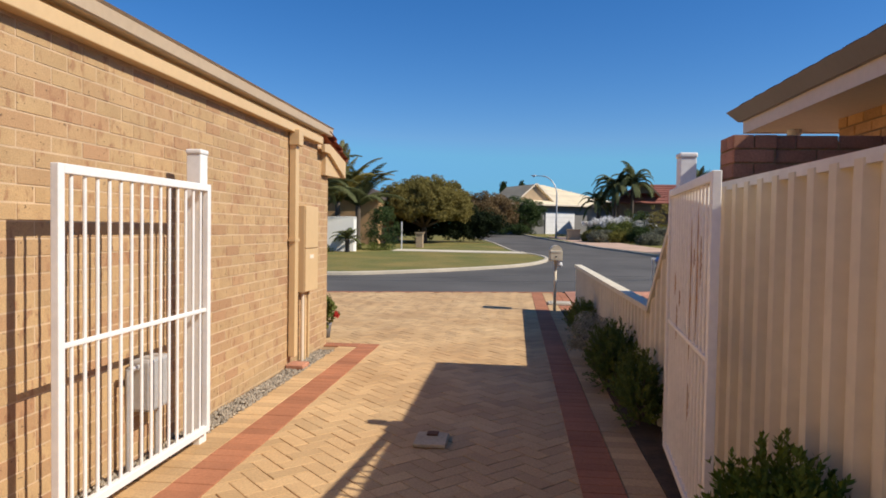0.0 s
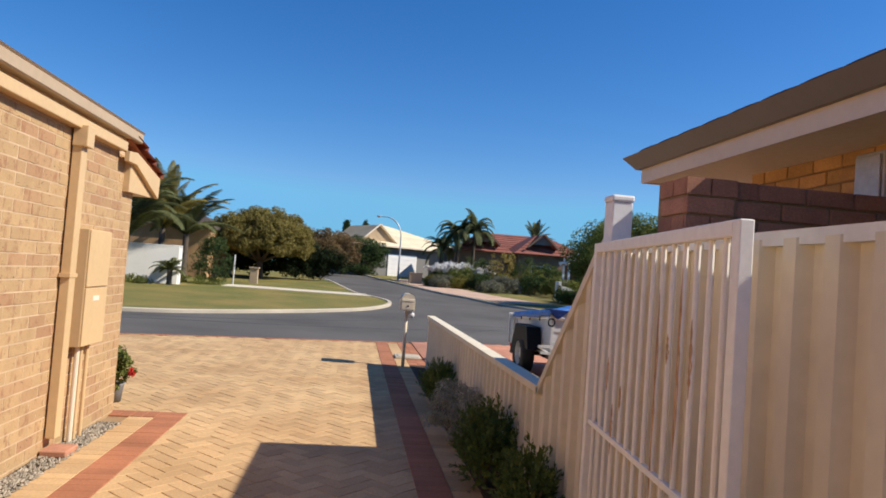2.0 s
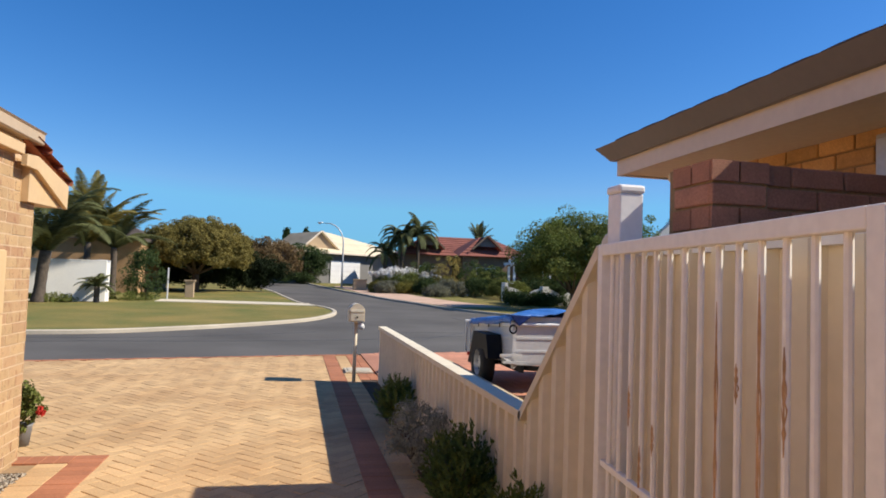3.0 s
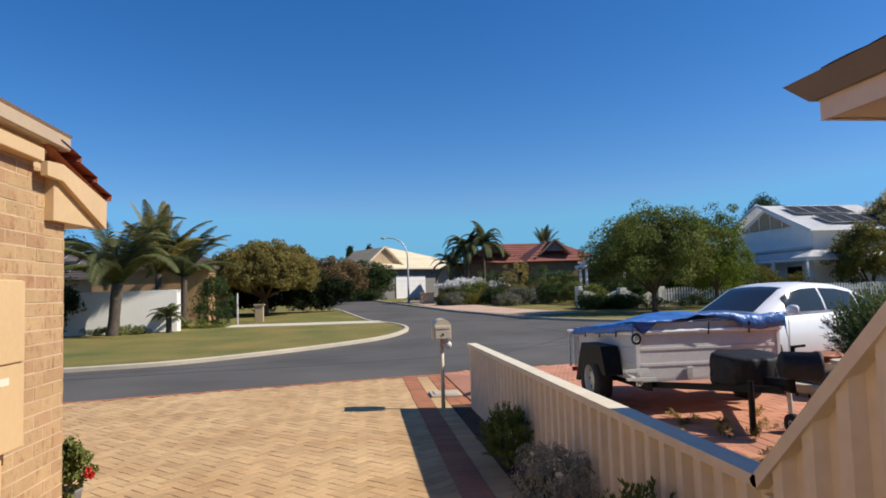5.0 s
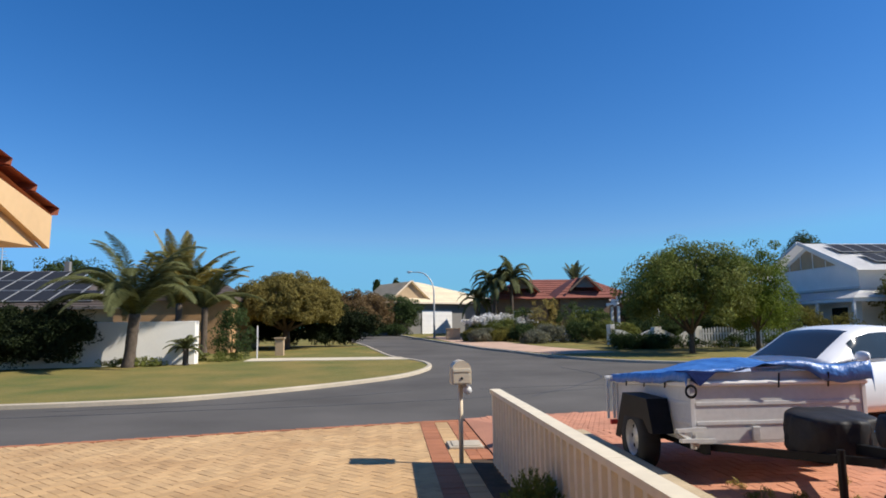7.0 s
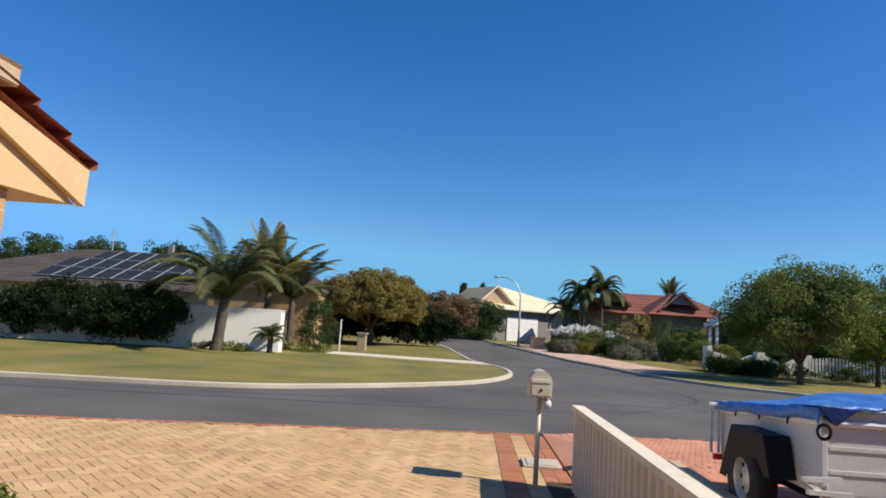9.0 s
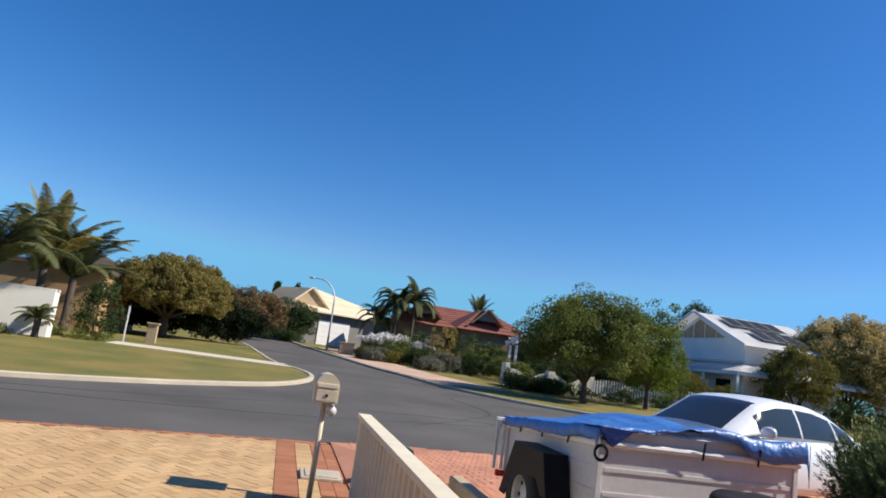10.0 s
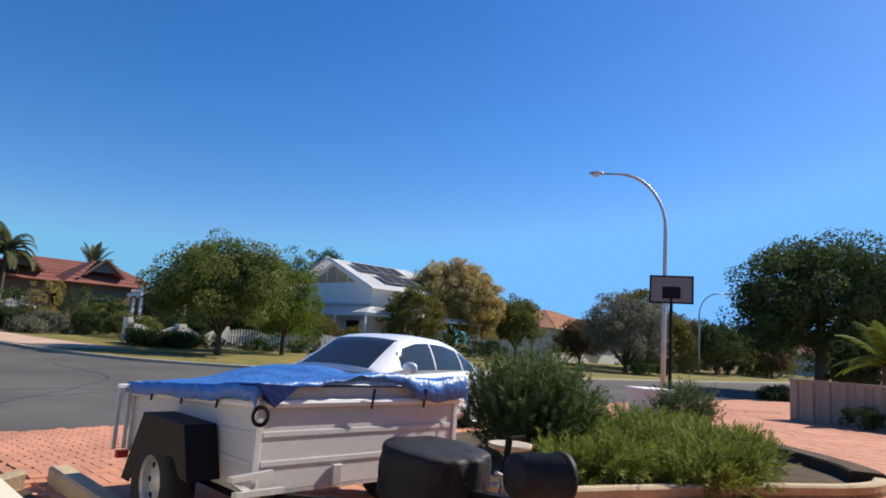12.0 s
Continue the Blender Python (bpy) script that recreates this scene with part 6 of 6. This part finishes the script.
for x, y, w in ((-5.2, 35.9, 0.20), (4.6, 52.5, 0.5)):
    bp_ = thing("brick_letterbox", "tan brick letterbox pier on the lawn", "letterbox", "brick letterboxes")
    part("pier", bx(x - w, x + w, y - w * 0.7, y + w * 0.7, gz(x, y) - 0.1, gz(x, y) + 0.85, 0.02), M_TANWALL, bp_)
    part("cap", bx(x - w - 0.05, x + w + 0.05, y - w * 0.7 - 0.05, y + w * 0.7 + 0.05, gz(x, y) + 0.85, gz(x, y) + 0.92, 0.01), M_TANWALL, bp_)
sg = thing("sign_post", "white square timber post at the lawn edge", "post")
part("shaft", bx(-5.91, -5.85, 34.0, 34.06, gz(0, 34) - 0.1, gz(0, 34) + 1.5, 0.01), M_WHITE_PAINT, sg)

# ---- trees and gardens across the road ----
palm("palm", -9.7, 29.7, 2.1, 0.22, 34, 3.65, L_PALM, "tall arching feather palm in front of the white wall", droop=1.6, up=1.0, blade=0.0075, leaflet=0.42, rise=(0.62, 1.42), dense=10, lean=(0.15, 0))
palm("palm", -9.7, 35.3, 2.6, 0.16, 34, 3.4, L_PALMY, "yellowing feather palm behind the white wall", droop=1.0, up=1.0, blade=0.009, leaflet=0.40, rise=(0.75, 1.5), dense=10)
palm("palm", -8.7, 35.9, 2.4, 0.16, 24, 3.0, L_PALM, "feather palm behind the white wall", droop=1.1, up=1.0, blade=0.009, leaflet=0.40, rise=(0.45, 1.3), dense=10)
palm("cycad", -7.85, 30.35, 0.75, 0.12, 20, 0.95, L_PALM, "small cycad palm against the white wall", droop=1.3, blade=0.012, dense=9)
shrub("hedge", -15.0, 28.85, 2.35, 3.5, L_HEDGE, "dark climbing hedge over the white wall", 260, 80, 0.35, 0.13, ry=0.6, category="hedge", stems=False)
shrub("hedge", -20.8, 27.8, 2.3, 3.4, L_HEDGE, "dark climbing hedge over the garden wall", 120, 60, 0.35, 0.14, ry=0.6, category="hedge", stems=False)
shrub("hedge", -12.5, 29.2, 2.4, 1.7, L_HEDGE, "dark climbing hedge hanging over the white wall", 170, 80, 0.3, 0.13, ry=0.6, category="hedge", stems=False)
shrub("shrub", -6.7, 33.2, 2.3, 0.85, L_DARK, "upright dark shrub at the wall end", 60, 60, 0.3, 0.12)
shrub("shrub", -9.6, 30.0, 0.4, 1.2, L_GREEN, "low planting at the foot of the palm", 40, 50, 0.15, 0.09, stems=False, ry=0.5)
shrub("shrub", -7.4, 32.4, 0.45, 1.3, L_GREEN, "low garden planting by the white wall", 40, 50, 0.15, 0.09, stems=False, ry=0.6)
tree("tree", -5.8, 41.9, 4.15, (2.95, 2.6, 1.85), 1.2, 0.2, L_DOME, "round dense olive-green tree on the lawn", clumps=330, per=90, clump_r=0.34, size=0.13, lower=-0.35, second=L_DOME, lumpy=0.05)
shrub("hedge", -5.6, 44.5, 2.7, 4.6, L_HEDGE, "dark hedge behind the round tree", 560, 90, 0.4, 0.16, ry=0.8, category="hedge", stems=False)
tree("tree", -2.6, 60.0, 4.0, (2.6, 2.4, 1.8), 0.8, 0.18, L_RUSSET, "round brownish tree along the side street", clumps=120, per=70, clump_r=0.45, size=0.18)
tree("tree", 0.6, 68.0, 3.8, (2.3, 2.0, 1.8), 0.6, 0.15, L_DARK, "dark mixed tree beside the cream roofed house", clumps=110, per=60, clump_r=0.45, size=0.18)
shrub("hedge", -1.2, 66.0, 1.0, 3.4, L_DARK, "low dark hedge along the side street", 100, 60, 0.4, 0.16, ry=1.0, category="hedge", stems=False)
for x in (-1.1, 0.6):
    shrub("conifer", x * 1.6, 95.0, 6.8, 0.42, L_DARK, "slim dark conifer behind the roofs", 300, 60, 0.35, 0.2, category="conifer")
palm("palm", 6.9, 55.4, 3.0, 0.14, 26, 2.3, L_PALM, "short drooping palm beside the taller palms", droop=2.3, up=1.0, blade=0.011, leaflet=0.42, dense=9)
palm("palm", 8.2, 55.2, 4.2, 0.14, 34, 2.7, L_PALM, "tall slim palm in front of the red roofed house", droop=2.4, up=1.1, blade=0.011, leaflet=0.42, dense=9)
palm("palm", 9.5, 55.0, 4.6, 0.14, 34, 2.7, L_PALM, "tall slim palm beside its twin", droop=2.1, up=1.1, blade=0.011, leaflet=0.42, dense=9)
palm("palm", 16.6, 62.0, 4.6, 0.15, 20, 2.2, L_PALM, "palm behind the red tiled roof", droop=0.8, up=1.1)
shrub("flowering_shrub", 6.8, 52.3, 1.5, 1.3, L_GREEN, "white flowering shrub in the front garden", 60, 60, 0.3, 0.13)
p, nn = clump_cloud((7.9, 52.0, gz(0, 52) + 1.25), (2.7, 1.0, 0.65), 130, 46, 0.24, lower=-0.1)
fl = thing("blossom_shrub", "shrub covered in white blossom", "shrub")
crown_mesh("blossom", p, nn, 0.12, M_WHITEFLOWER, fl, 1.3)
p, nn = clump_cloud((7.9, 52.2, gz(0, 52) + 0.75), (2.3, 0.9, 0.75), 60, 60, 0.3)
crown_mesh("foliage", p, nn, 0.13, L_DARK, fl)
for x, y, h, r, lf in ((9.2, 51.5, 2.5, 1.2, L_MID), (11.2, 51.2, 2.9, 1.3, L_GOLD), (13.0, 51.0, 2.7, 1.2, L_MID), (14.9, 50.6, 2.4, 1.2, L_SHRUB), (6.6, 49.5, 0.9, 0.7, L_GREY), (8.2, 48.9, 1.0, 0.9, L_OLIVE), (9.6, 48.5, 0.7, 0.9, L_GREEN),
                       (11.9, 45.5, 1.5, 0.8, L_DARK), (14.3, 41.0, 1.8, 1.1, L_DARK), (16.3, 40.0, 2.0, 1.3, L_DARK), (18.5, 38.9, 1.7, 1.2, L_OLIVE), (22.5, 39.0, 2.2, 1.4, L_OLIVE), (24.6, 38.4, 1.6, 1.2, L_OLIVE), (19.8, 38.6, 1.6, 1.3, L_DARK), (27.5, 37.6, 1.4, 1.0, L_DARK)):
    shrub("shrub", x, y, h, r, lf, "leafy garden shrub across the road", 50, 55, 0.28, 0.12)
for x, y, h, r, lf in ((5.9, 48.0, 0.8, 0.6, L_GREY), (7.4, 48.2, 0.8, 0.7, L_OLIVE), (8.8, 47.6, 1.1, 0.8, L_DARK), (10.2, 45.6, 1.2, 1.0, L_GREY), (7.9, 50.4, 1.6, 1.1, L_GREEN), (12.8, 47.6, 1.8, 1.1, L_GREEN),
                       (14.0, 48.5, 2.2, 1.3, L_DARK), (14.6, 38.6, 1.9, 1.0, L_DARK), (16.6, 39.0, 2.2, 1.2, L_DARK), (18.4, 38.4, 2.6, 1.4, L_DARK), (20.6, 37.9, 2.4, 1.4, L_SHRUB), (12.0, 37.0, 0.8, 0.8, L_DARK), (13.4, 36.9, 0.7, 0.8, L_DARK), (12.5, 38.6, 1.3, 0.7, L_GREEN), (15.2, 38.8, 1.7, 0.9, L_DARK), (10.6, 50.0, 1.3, 0.9, L_OLIVE), (9.0, 44.6, 0.8, 0.8, L_GREY), (13.2, 43.8, 1.4, 0.8, L_GREEN), (17.3, 46.5, 2.2, 1.1, L_DARK), (5.6, 48.8, 0.8, 0.6, L_OLIVE), (17.8, 42.0, 2.3, 1.5, L_DARK), (20.2, 41.0, 2.4, 1.5, L_GREEN), (23.4, 40.6, 2.3, 1.4, L_OLIVE), (32.5, 37.5, 1.8, 1.4, L_DARK), (34.8, 36.5, 1.5, 1.3, L_DARK), (44.5, 37.0, 2.6, 1.6, L_OLIVE),
                       (48.0, 33.0, 1.8, 1.4, L_DARK), (56.0, 32.0, 2.4, 1.7, L_GREEN), (60.0, 31.5, 1.6, 1.5, L_DARK), (72.0, 31.0, 3.0, 2.0, L_OLIVE), (80.0, 29.0, 3.4, 2.4, L_DARK), (30.0, 15.9, 0.5, 1.2, L_DARK), (64.0, 30.0, 2.6, 2.2, L_OLIVE), (69.0, 29.5, 2.0, 2.0, L_GREEN), (76.0, 29.0, 2.6, 2.4, L_DARK), (86.0, 27.5, 4.0, 3.0, L_OLIVE), (94.0, 26.0, 4.5, 3.4, L_DARK), (52.0, 30.8, 1.6, 1.3, L_GOLD)):
    shrub("shrub", x, y, h, r, lf, "dense garden shrub along the far verge", 70, 60, 0.3, 0.13)
for x, y in ((13.6, 39.6), (15.0, 37.2), (17.5, 36.9), (20.0, 36.4), (22.5, 36.1), (25.0, 35.9)):
    shrub("border_plant", x, y, 0.6, 1.2, L_DARK, "low dark planting in front of the picket fence", 40, 50, 0.18, 0.1, ry=0.5, stems=False)
tree("tree", 17.6, 34.6, 5.0, (1.7, 1.7, 2.3), 1.0, 0.10, L_BRIGHT, "light feathery green tree on the lawn verge", clumps=85, per=95, clump_r=0.42, size=0.13, lower=-0.8, lumpy=0.4)
tree("tree", 13.45, 32.8, 4.65, (2.75, 2.5, 1.85), 1.0, 0.12, L_GREEN, "spreading green street tree on the lawn verge", clumps=64, per=230, clump_r=0.62, size=0.14, limbs=9, lower=-0.5, lumpy=0.5, second=L_SHRUB)
tree("tree", 29.6, 38.6, 4.5, (2.0, 1.9, 2.0), 0.8, 0.12, L_OLIVE, "small rounded green tree by the white house", clumps=110, per=60, clump_r=0.4, size=0.16)
# cream layer over the upper crown stands for its sunlit tips
tree("tree", 36.5, 41.9, 6.9, (3.85, 3.4, 3.25), 1.0, 0.2, L_GOLD, "round tree with golden new growth and tips coloured paler as if sunlit", clumps=360, per=75, clump_r=0.5, size=0.21, second=L_LIT_TIP, lumpy=0.08)
tree("tree", 42.5, 40.5, 5.0, (2.0, 2.0, 2.2), 1.0, 0.14, L_GREEN, "green tree beside the golden tree", clumps=110, per=60, clump_r=0.45, size=0.18)
tree("tree", 38.5, 62.0, 9.0, (1.6, 1.6, 2.2), 5.0, 0.2, L_DARK, "dark tree rising behind the white house", clumps=60, per=50, clump_r=0.5, size=0.22)
tree("tree", 41.2, 29.8, 5.1, (2.9, 2.8, 2.5), 0.6, 0.16, L_GREY, "grey-green tree beside the far road", clumps=140, per=60, clump_r=0.5, size=0.18)
tree("tree", 46.5, 32.0, 4.2, (1.8, 1.8, 1.8), 0.9, 0.14, L_GOLD, "small golden green tree by the road", clumps=80, per=55, clump_r=0.4, size=0.17)
tree("tree", 52.0, 35.0, 7.0, (2.6, 2.6, 2.4), 2.0, 0.18, L_OLIVE, "brownish tree behind the far lamp", clumps=90, per=55, clump_r=0.5, size=0.2)
tree("tree", 38.0, 16.9, 8.0, (4.1, 4.1, 3.2), 2.3, 0.30, L_MID, "large green spreading tree by the road", clumps=150, per=170, clump_r=0.85, size=0.2, limbs=8, lower=-0.85, lumpy=0.4)
shrub("hedge", 40.5, 27.5, 1.2, 2.6, L_DARK, "clipped hedge beside the far road", 90, 60, 0.3, 0.13, ry=0.8, category="hedge", stems=False)
shrub("hedge", 66.0, 30.5, 0.9, 4.0, L_GREEN, "low clipped hedge along the far road", 80, 60, 0.3, 0.15, ry=0.8, category="hedge", stems=False)
for x, y, h, r in ((22.0, 50.0, 3.8, 1.9), (25.2, 53.0, 4.2, 2.2), (19.4, 47.0, 3.0, 1.5), (19.2, 52.0, 3.2, 1.7), (21.8, 56.5, 4.0, 2.0), (23.5, 45.5, 3.4, 1.7), (33.0, 58.0, 4.0, 2.2), (12.0, 74.0, 4.0, 2.4), (78.0, 37.0, 5.0, 2.8), (88.0, 46.0, 6.2, 3.4), (103.0, 44.0, 6.5, 3.6), (116.0, 34.0, 6.5, 3.6), (60.0, 54.0, 6.0, 3.0), (95.0, 22.0, 5.5, 3.2), (120.0, 22.0, 7.0, 4.0)):
    tree("tree", x, y, h, (r, r, h * 0.42), 0.5, 0.12, L_DARK, "dense dark garden tree behind the front gardens", clumps=60, per=45, clump_r=0.5, size=0.2)
for x, y, h, r, lf in ((48.8, 30.6, 4.4, 1.8, L_OLIVE), (54.5, 32.5, 4.9, 2.2, L_RUSSET), (44.2, 35.5, 3.4, 1.5, L_RUSSET), (55.0, 29.5, 4.4, 2.2, L_MID), (60.0, 30.6, 4.2, 2.4, L_OLIVE), (66.0, 29.4, 3.8, 2.4, L_MID), (62.5, 27.8, 2.6, 1.4, L_RUSSET)):
    tree("tree", x, y, h, (r, r, h * 0.42), 0.6, 0.12, lf, "small leafy tree in the gardens along the road", clumps=90, per=50, clump_r=0.42, size=0.18)
tp2 = shrub("topiary", 23.6, 11.9, 1.5, 0.75, L_DARK, "clipped round topiary behind the low fence", 330, 70, 0.10, 0.09, z=0.75)
palm("cycad", 19.6, 10.2, 1.5, 0.14, 18, 1.5, L_BRIGHT, "bright green cycad behind the low fence", droop=0.9)
for x in (-40, -34, -27):
    tree("tree", x, 62, 6.9, (3.0, 3.0, 2.4), 2.0, 0.2, L_DARK, "dark trees behind the corner house", clumps=90, per=50, clump_r=0.55, size=0.25)
far = thing("far_woods", "distant belt of trees behind the houses", "trees", kind="stuff")
pp, nnn = [], []
for i in range(46):
    x = -150 + i * 8.5
    p, nn = clump_cloud((x, 128 + 6 * math.sin(i * 1.7) - max(0, x) * 0.35, 2.6), (6.5, 4, 3.0 + math.sin(i * 2.3)), 22, 26, 1.3)
    pp.append(p)
    nnn.append(nn)
crown_mesh("crown", np.concatenate(pp), np.concatenate(nnn), 0.6, L_DARK, far)

# low steel fence of the drive beyond the bed; its tan is darkened to stand for shade
fr = thing("steel_fence", "tan ribbed steel fence, coloured darker for shade, beyond the red drive", "fence", kind="structure")
fence_sheet("low_sheet", ((17.7, 11.8), (18.1, 5.5)), lambda s: 0.95, 0.02, M_FENCE_TAN_SHADE, fr, period=0.34, deep=0.06)
bm = bmesh.new()
rail(bm, (17.7, 11.82, 1.14), (18.1, 5.5, 1.14), 0.07, 0.05)
part("low_cap", bm, M_FENCE_TAN_SHADE, fr)
shrub("shrub", 17.3, 10.2, 0.5, 0.45, L_DARK, "small dark shrub at the foot of the tan fence", 40, 60, 0.1, 0.06)


# ---- single bricks and pavers, last ----
brick_wall(wall_west, "y", WX, -2.0, 7.91, -0.06, 2.46, M_BRICK, 1, near=(4.6, 6.6, 0.3, 2.25), length=0.228, height=0.076, joint=0.010)
brick_wall(wall_west, "x", 7.91, -12, WX - 0.01, -0.06, 2.10, M_BRICK, 1, length=0.228, height=0.076, joint=0.010)
BIG = dict(length=0.23, height=0.076, joint=0.010, proud=0.012, bevel=0.007)
brick_wall(scr, "x", 4.00, 1.58, 2.60, 1.38, 2.06, M_REDBRICK, -1, near=(1.57, 2.61, 1.6, 2.1), **BIG)
brick_wall(pier, "y", 1.345, 3.97, 4.21, 1.38, 2.08, M_REDBRICK, -1, near=(3.9, 4.3, 1.37, 2.1), **BIG)
brick_wall(pier, "x", 3.97, 1.335, 1.575, 1.38, 2.08, M_REDBRICK, -1, near=(1.3, 1.6, 1.37, 2.1), **BIG)
brick_wall(wall_e, "y", 2.625, 2.6, 5.49, 1.55, 2.40, M_ORBRICK, -1, near=(4.1, 5.5, 1.9, 2.4), **BIG)


def pavers(parent, inside, x0, x1, y0, y1, material, near=None, angle=45.0, w=0.115, joint=0.0065, top=0.0):
    """Herringbone pavers, each with its own edges; those in the near stretch are parts."""
    rng = random.Random(21)
    ca, sa = math.cos(radians(angle)), math.sin(radians(angle))
    cx, cy = (x0 + x1) / 2, (y0 + y1) / 2
    n = int(math.hypot(x1 - x0, y1 - y0) / 2 / w) + 4
    v, f = [], []
    meshes = {}
    for i in range(-n, n):
        for j in range(-n, n):
            k = (i - j) % 4
            if k not in (0, 3):
                continue
            lx, ly = (2 * w, w) if k == 0 else (w, 2 * w)
            a, b = i * w, j * w
            mx, my = a + lx / 2, b + ly / 2
            gx, gy = cx + mx * ca - my * sa, cy + mx * sa + my * ca
            if not (x0 <= gx <= x1 and y0 <= gy <= y1 and inside(gx, gy)):
                continue
            dz = top + rng.uniform(-0.0025, 0.0015) + (gz(gx, gy) + 0.025 if gx > 1.25 else 0.0)
            hx_, hy_ = lx / 2 - joint / 2, ly / 2 - joint / 2
            c = 0.003
            ring = ((-hx_, -hy_, -0.04), (hx_, -hy_, -0.04), (hx_, hy_, -0.04), (-hx_, hy_, -0.04), (-hx_, -hy_, -c), (hx_, -hy_, -c), (hx_, hy_, -c), (-hx_, hy_, -c),
                    (-hx_ + c, -hy_ + c, 0), (hx_ - c, -hy_ + c, 0), (hx_ - c, hy_ - c, 0), (-hx_ + c, hy_ - c, 0))
            faces = [(8, 9, 10, 11)] + [(r + q, r + (q + 1) % 4, r + 4 + (q + 1) % 4, r + 4 + q) for r in (0, 4) for q in range(4)]
            if near and near[0] < gx < near[1] and near[2] < gy < near[3]:
                if k not in meshes:
                    me = bpy.data.meshes.new("paver")
                    me.from_pydata(ring, [], faces)
                    me.materials.append(material)
                    meshes[k] = me
                ob = new("paver", meshes[k])
                ob.parent = parent
                ob.matrix_basis = Matrix.Translation((gx, gy, dz)) @ Matrix.Rotation(radians(angle), 4, "Z")
            else:
                m = len(v)
                v += [(gx + px * ca - py * sa, gy + px * sa + py * ca, dz + pz) for px, py, pz in ring]
                f += [tuple(m + q for q in fc) for fc in faces]
    tagged(arr("joined_pavers", v, f, material, parent), kind="stuff")


def edge_y(x):
    for (xa, ya), (xb, yb) in zip(EDGE_NEAR, EDGE_NEAR[1:]):
        if xa <= x <= xb:
            return ya + (yb - ya) * (x - xa) / (xb - xa)
    return 17


drive = thing("driveway", "yellow clay pavers in herringbone with a red border", "driveway", kind="structure")
pavers(drive, lambda x, y: (-1.70 < x < 0.54 and y < 8.1) or (7.98 < y and x < 0.54 and y < edge_y(x) - 0.16), -9.0, 0.52, -1.0, 15.6, M_PAVER, near=(-1.6, 0.45, 3.4, 6.6), joint=0.005)


def strip(parent, x0, x1, y0, y1, w, h, material, top=0.006, joint=0.004, slope=None, near=None):
    """Rows of pavers laid square."""
    rng = random.Random(8)
    v, f = [], []
    mesh = None
    nx, ny = max(1, round((x1 - x0) / w)), max(1, round((y1 - y0) / h))
    w, h = (x1 - x0) / nx, (y1 - y0) / ny
    c = 0.003
    for i in range(nx):
        for j in range(ny):
            a, b = x0 + i * w + joint / 2, x0 + (i + 1) * w - joint / 2
            p, q = y0 + j * h + joint / 2, y0 + (j + 1) * h - joint / 2
            if slope:
                off = slope((a + b) / 2)
                p, q = p + off, q + off
            z = top + rng.uniform(-0.002, 0.002)
            if near and near[0] < p < near[1]:
                if mesh is None:
                    u, t = (b - a) / 2, (q - p) / 2
                    mesh = bpy.data.meshes.new("paver")
                    mesh.from_pydata([(-u, -t, -0.045), (u, -t, -0.045), (u, t, -0.045), (-u, t, -0.045), (-u, -t, -c), (u, -t, -c), (u, t, -c), (-u, t, -c), (-u + c, -t + c, 0), (u - c, -t + c, 0), (u - c, t - c, 0), (-u + c, t - c, 0)], [],
                                     [(8, 9, 10, 11)] + [(r + k, r + (k + 1) % 4, r + 4 + (k + 1) % 4, r + 4 + k) for r in (0, 4) for k in range(4)])
                    mesh.materials.append(material)
                ob = new("paver", mesh)
                ob.parent = parent
                ob.location = ((a + b) / 2, (p + q) / 2, z)
                continue
            m = len(v)
            v += [(a, p, z - 0.045), (b, p, z - 0.045), (b, q, z - 0.045), (a, q, z - 0.045), (a, p, z - c), (b, p, z - c), (b, q, z - c), (a, q, z - c), (a + c, p + c, z), (b - c, p + c, z), (b - c, q - c, z), (a + c, q - c, z)]
            f += [(m + 8, m + 9, m + 10, m + 11)] + [(m + r + k, m + r + (k + 1) % 4, m + r + 4 + (k + 1) % 4, m + r + 4 + k) for r in (0, 4) for k in range(4)]
    tagged(arr("border_pavers", v, f, material, parent), kind="stuff")


strip(drive, -1.86, -1.61, -2.0, 8.02, 0.25, 0.115, M_PAVER_RED, near=(3.0, 8.1))
strip(drive, -3.2, -1.862, 7.80, 8.02, 0.115, 0.22, M_PAVER_RED)
strip(drive, -2.09, -1.862, -2.0, 7.79, 0.23, 0.115, M_PAVER, 0.003)
strip(drive, 0.46, 0.71, -2.0, 15.55, 0.25, 0.115, M_PAVER_RED, near=(3.0, 12.0))
strip(drive, 0.712, 0.93, -2.0, 15.5, 0.22, 0.115, M_PAVER, 0.003)
strip(drive, 0.932, 1.245, 12.3, 15.55, 0.155, 0.23, M_PAVER_RED, 0.003)
strip(drive, -20, 1.2, -0.14, 0.0, 0.23, 0.14, M_PAVER_RED, 0.003, slope=edge_y)
strip(drive, 1.25, 1.49, 12.3, 15.6, 0.24, 0.115, M_PAVER_RED, 0.016)
red = thing("red_driveway", "weathered red brick paved drive of the neighbour", "driveway", kind="structure")
pavers(red, lambda x, y: y < edge_y(x) - 0.02 and not (5.6 < x < 10.0 and 9.9 < y < 12.4) and not (x < 2.1 and y < 12.0) and x > 1.58, 1.26, 20.2, 6.5, 17.0, M_REDDRIVE, near=(2.2, 5.0, 6.7, 9.5), angle=0.0, joint=0.004)
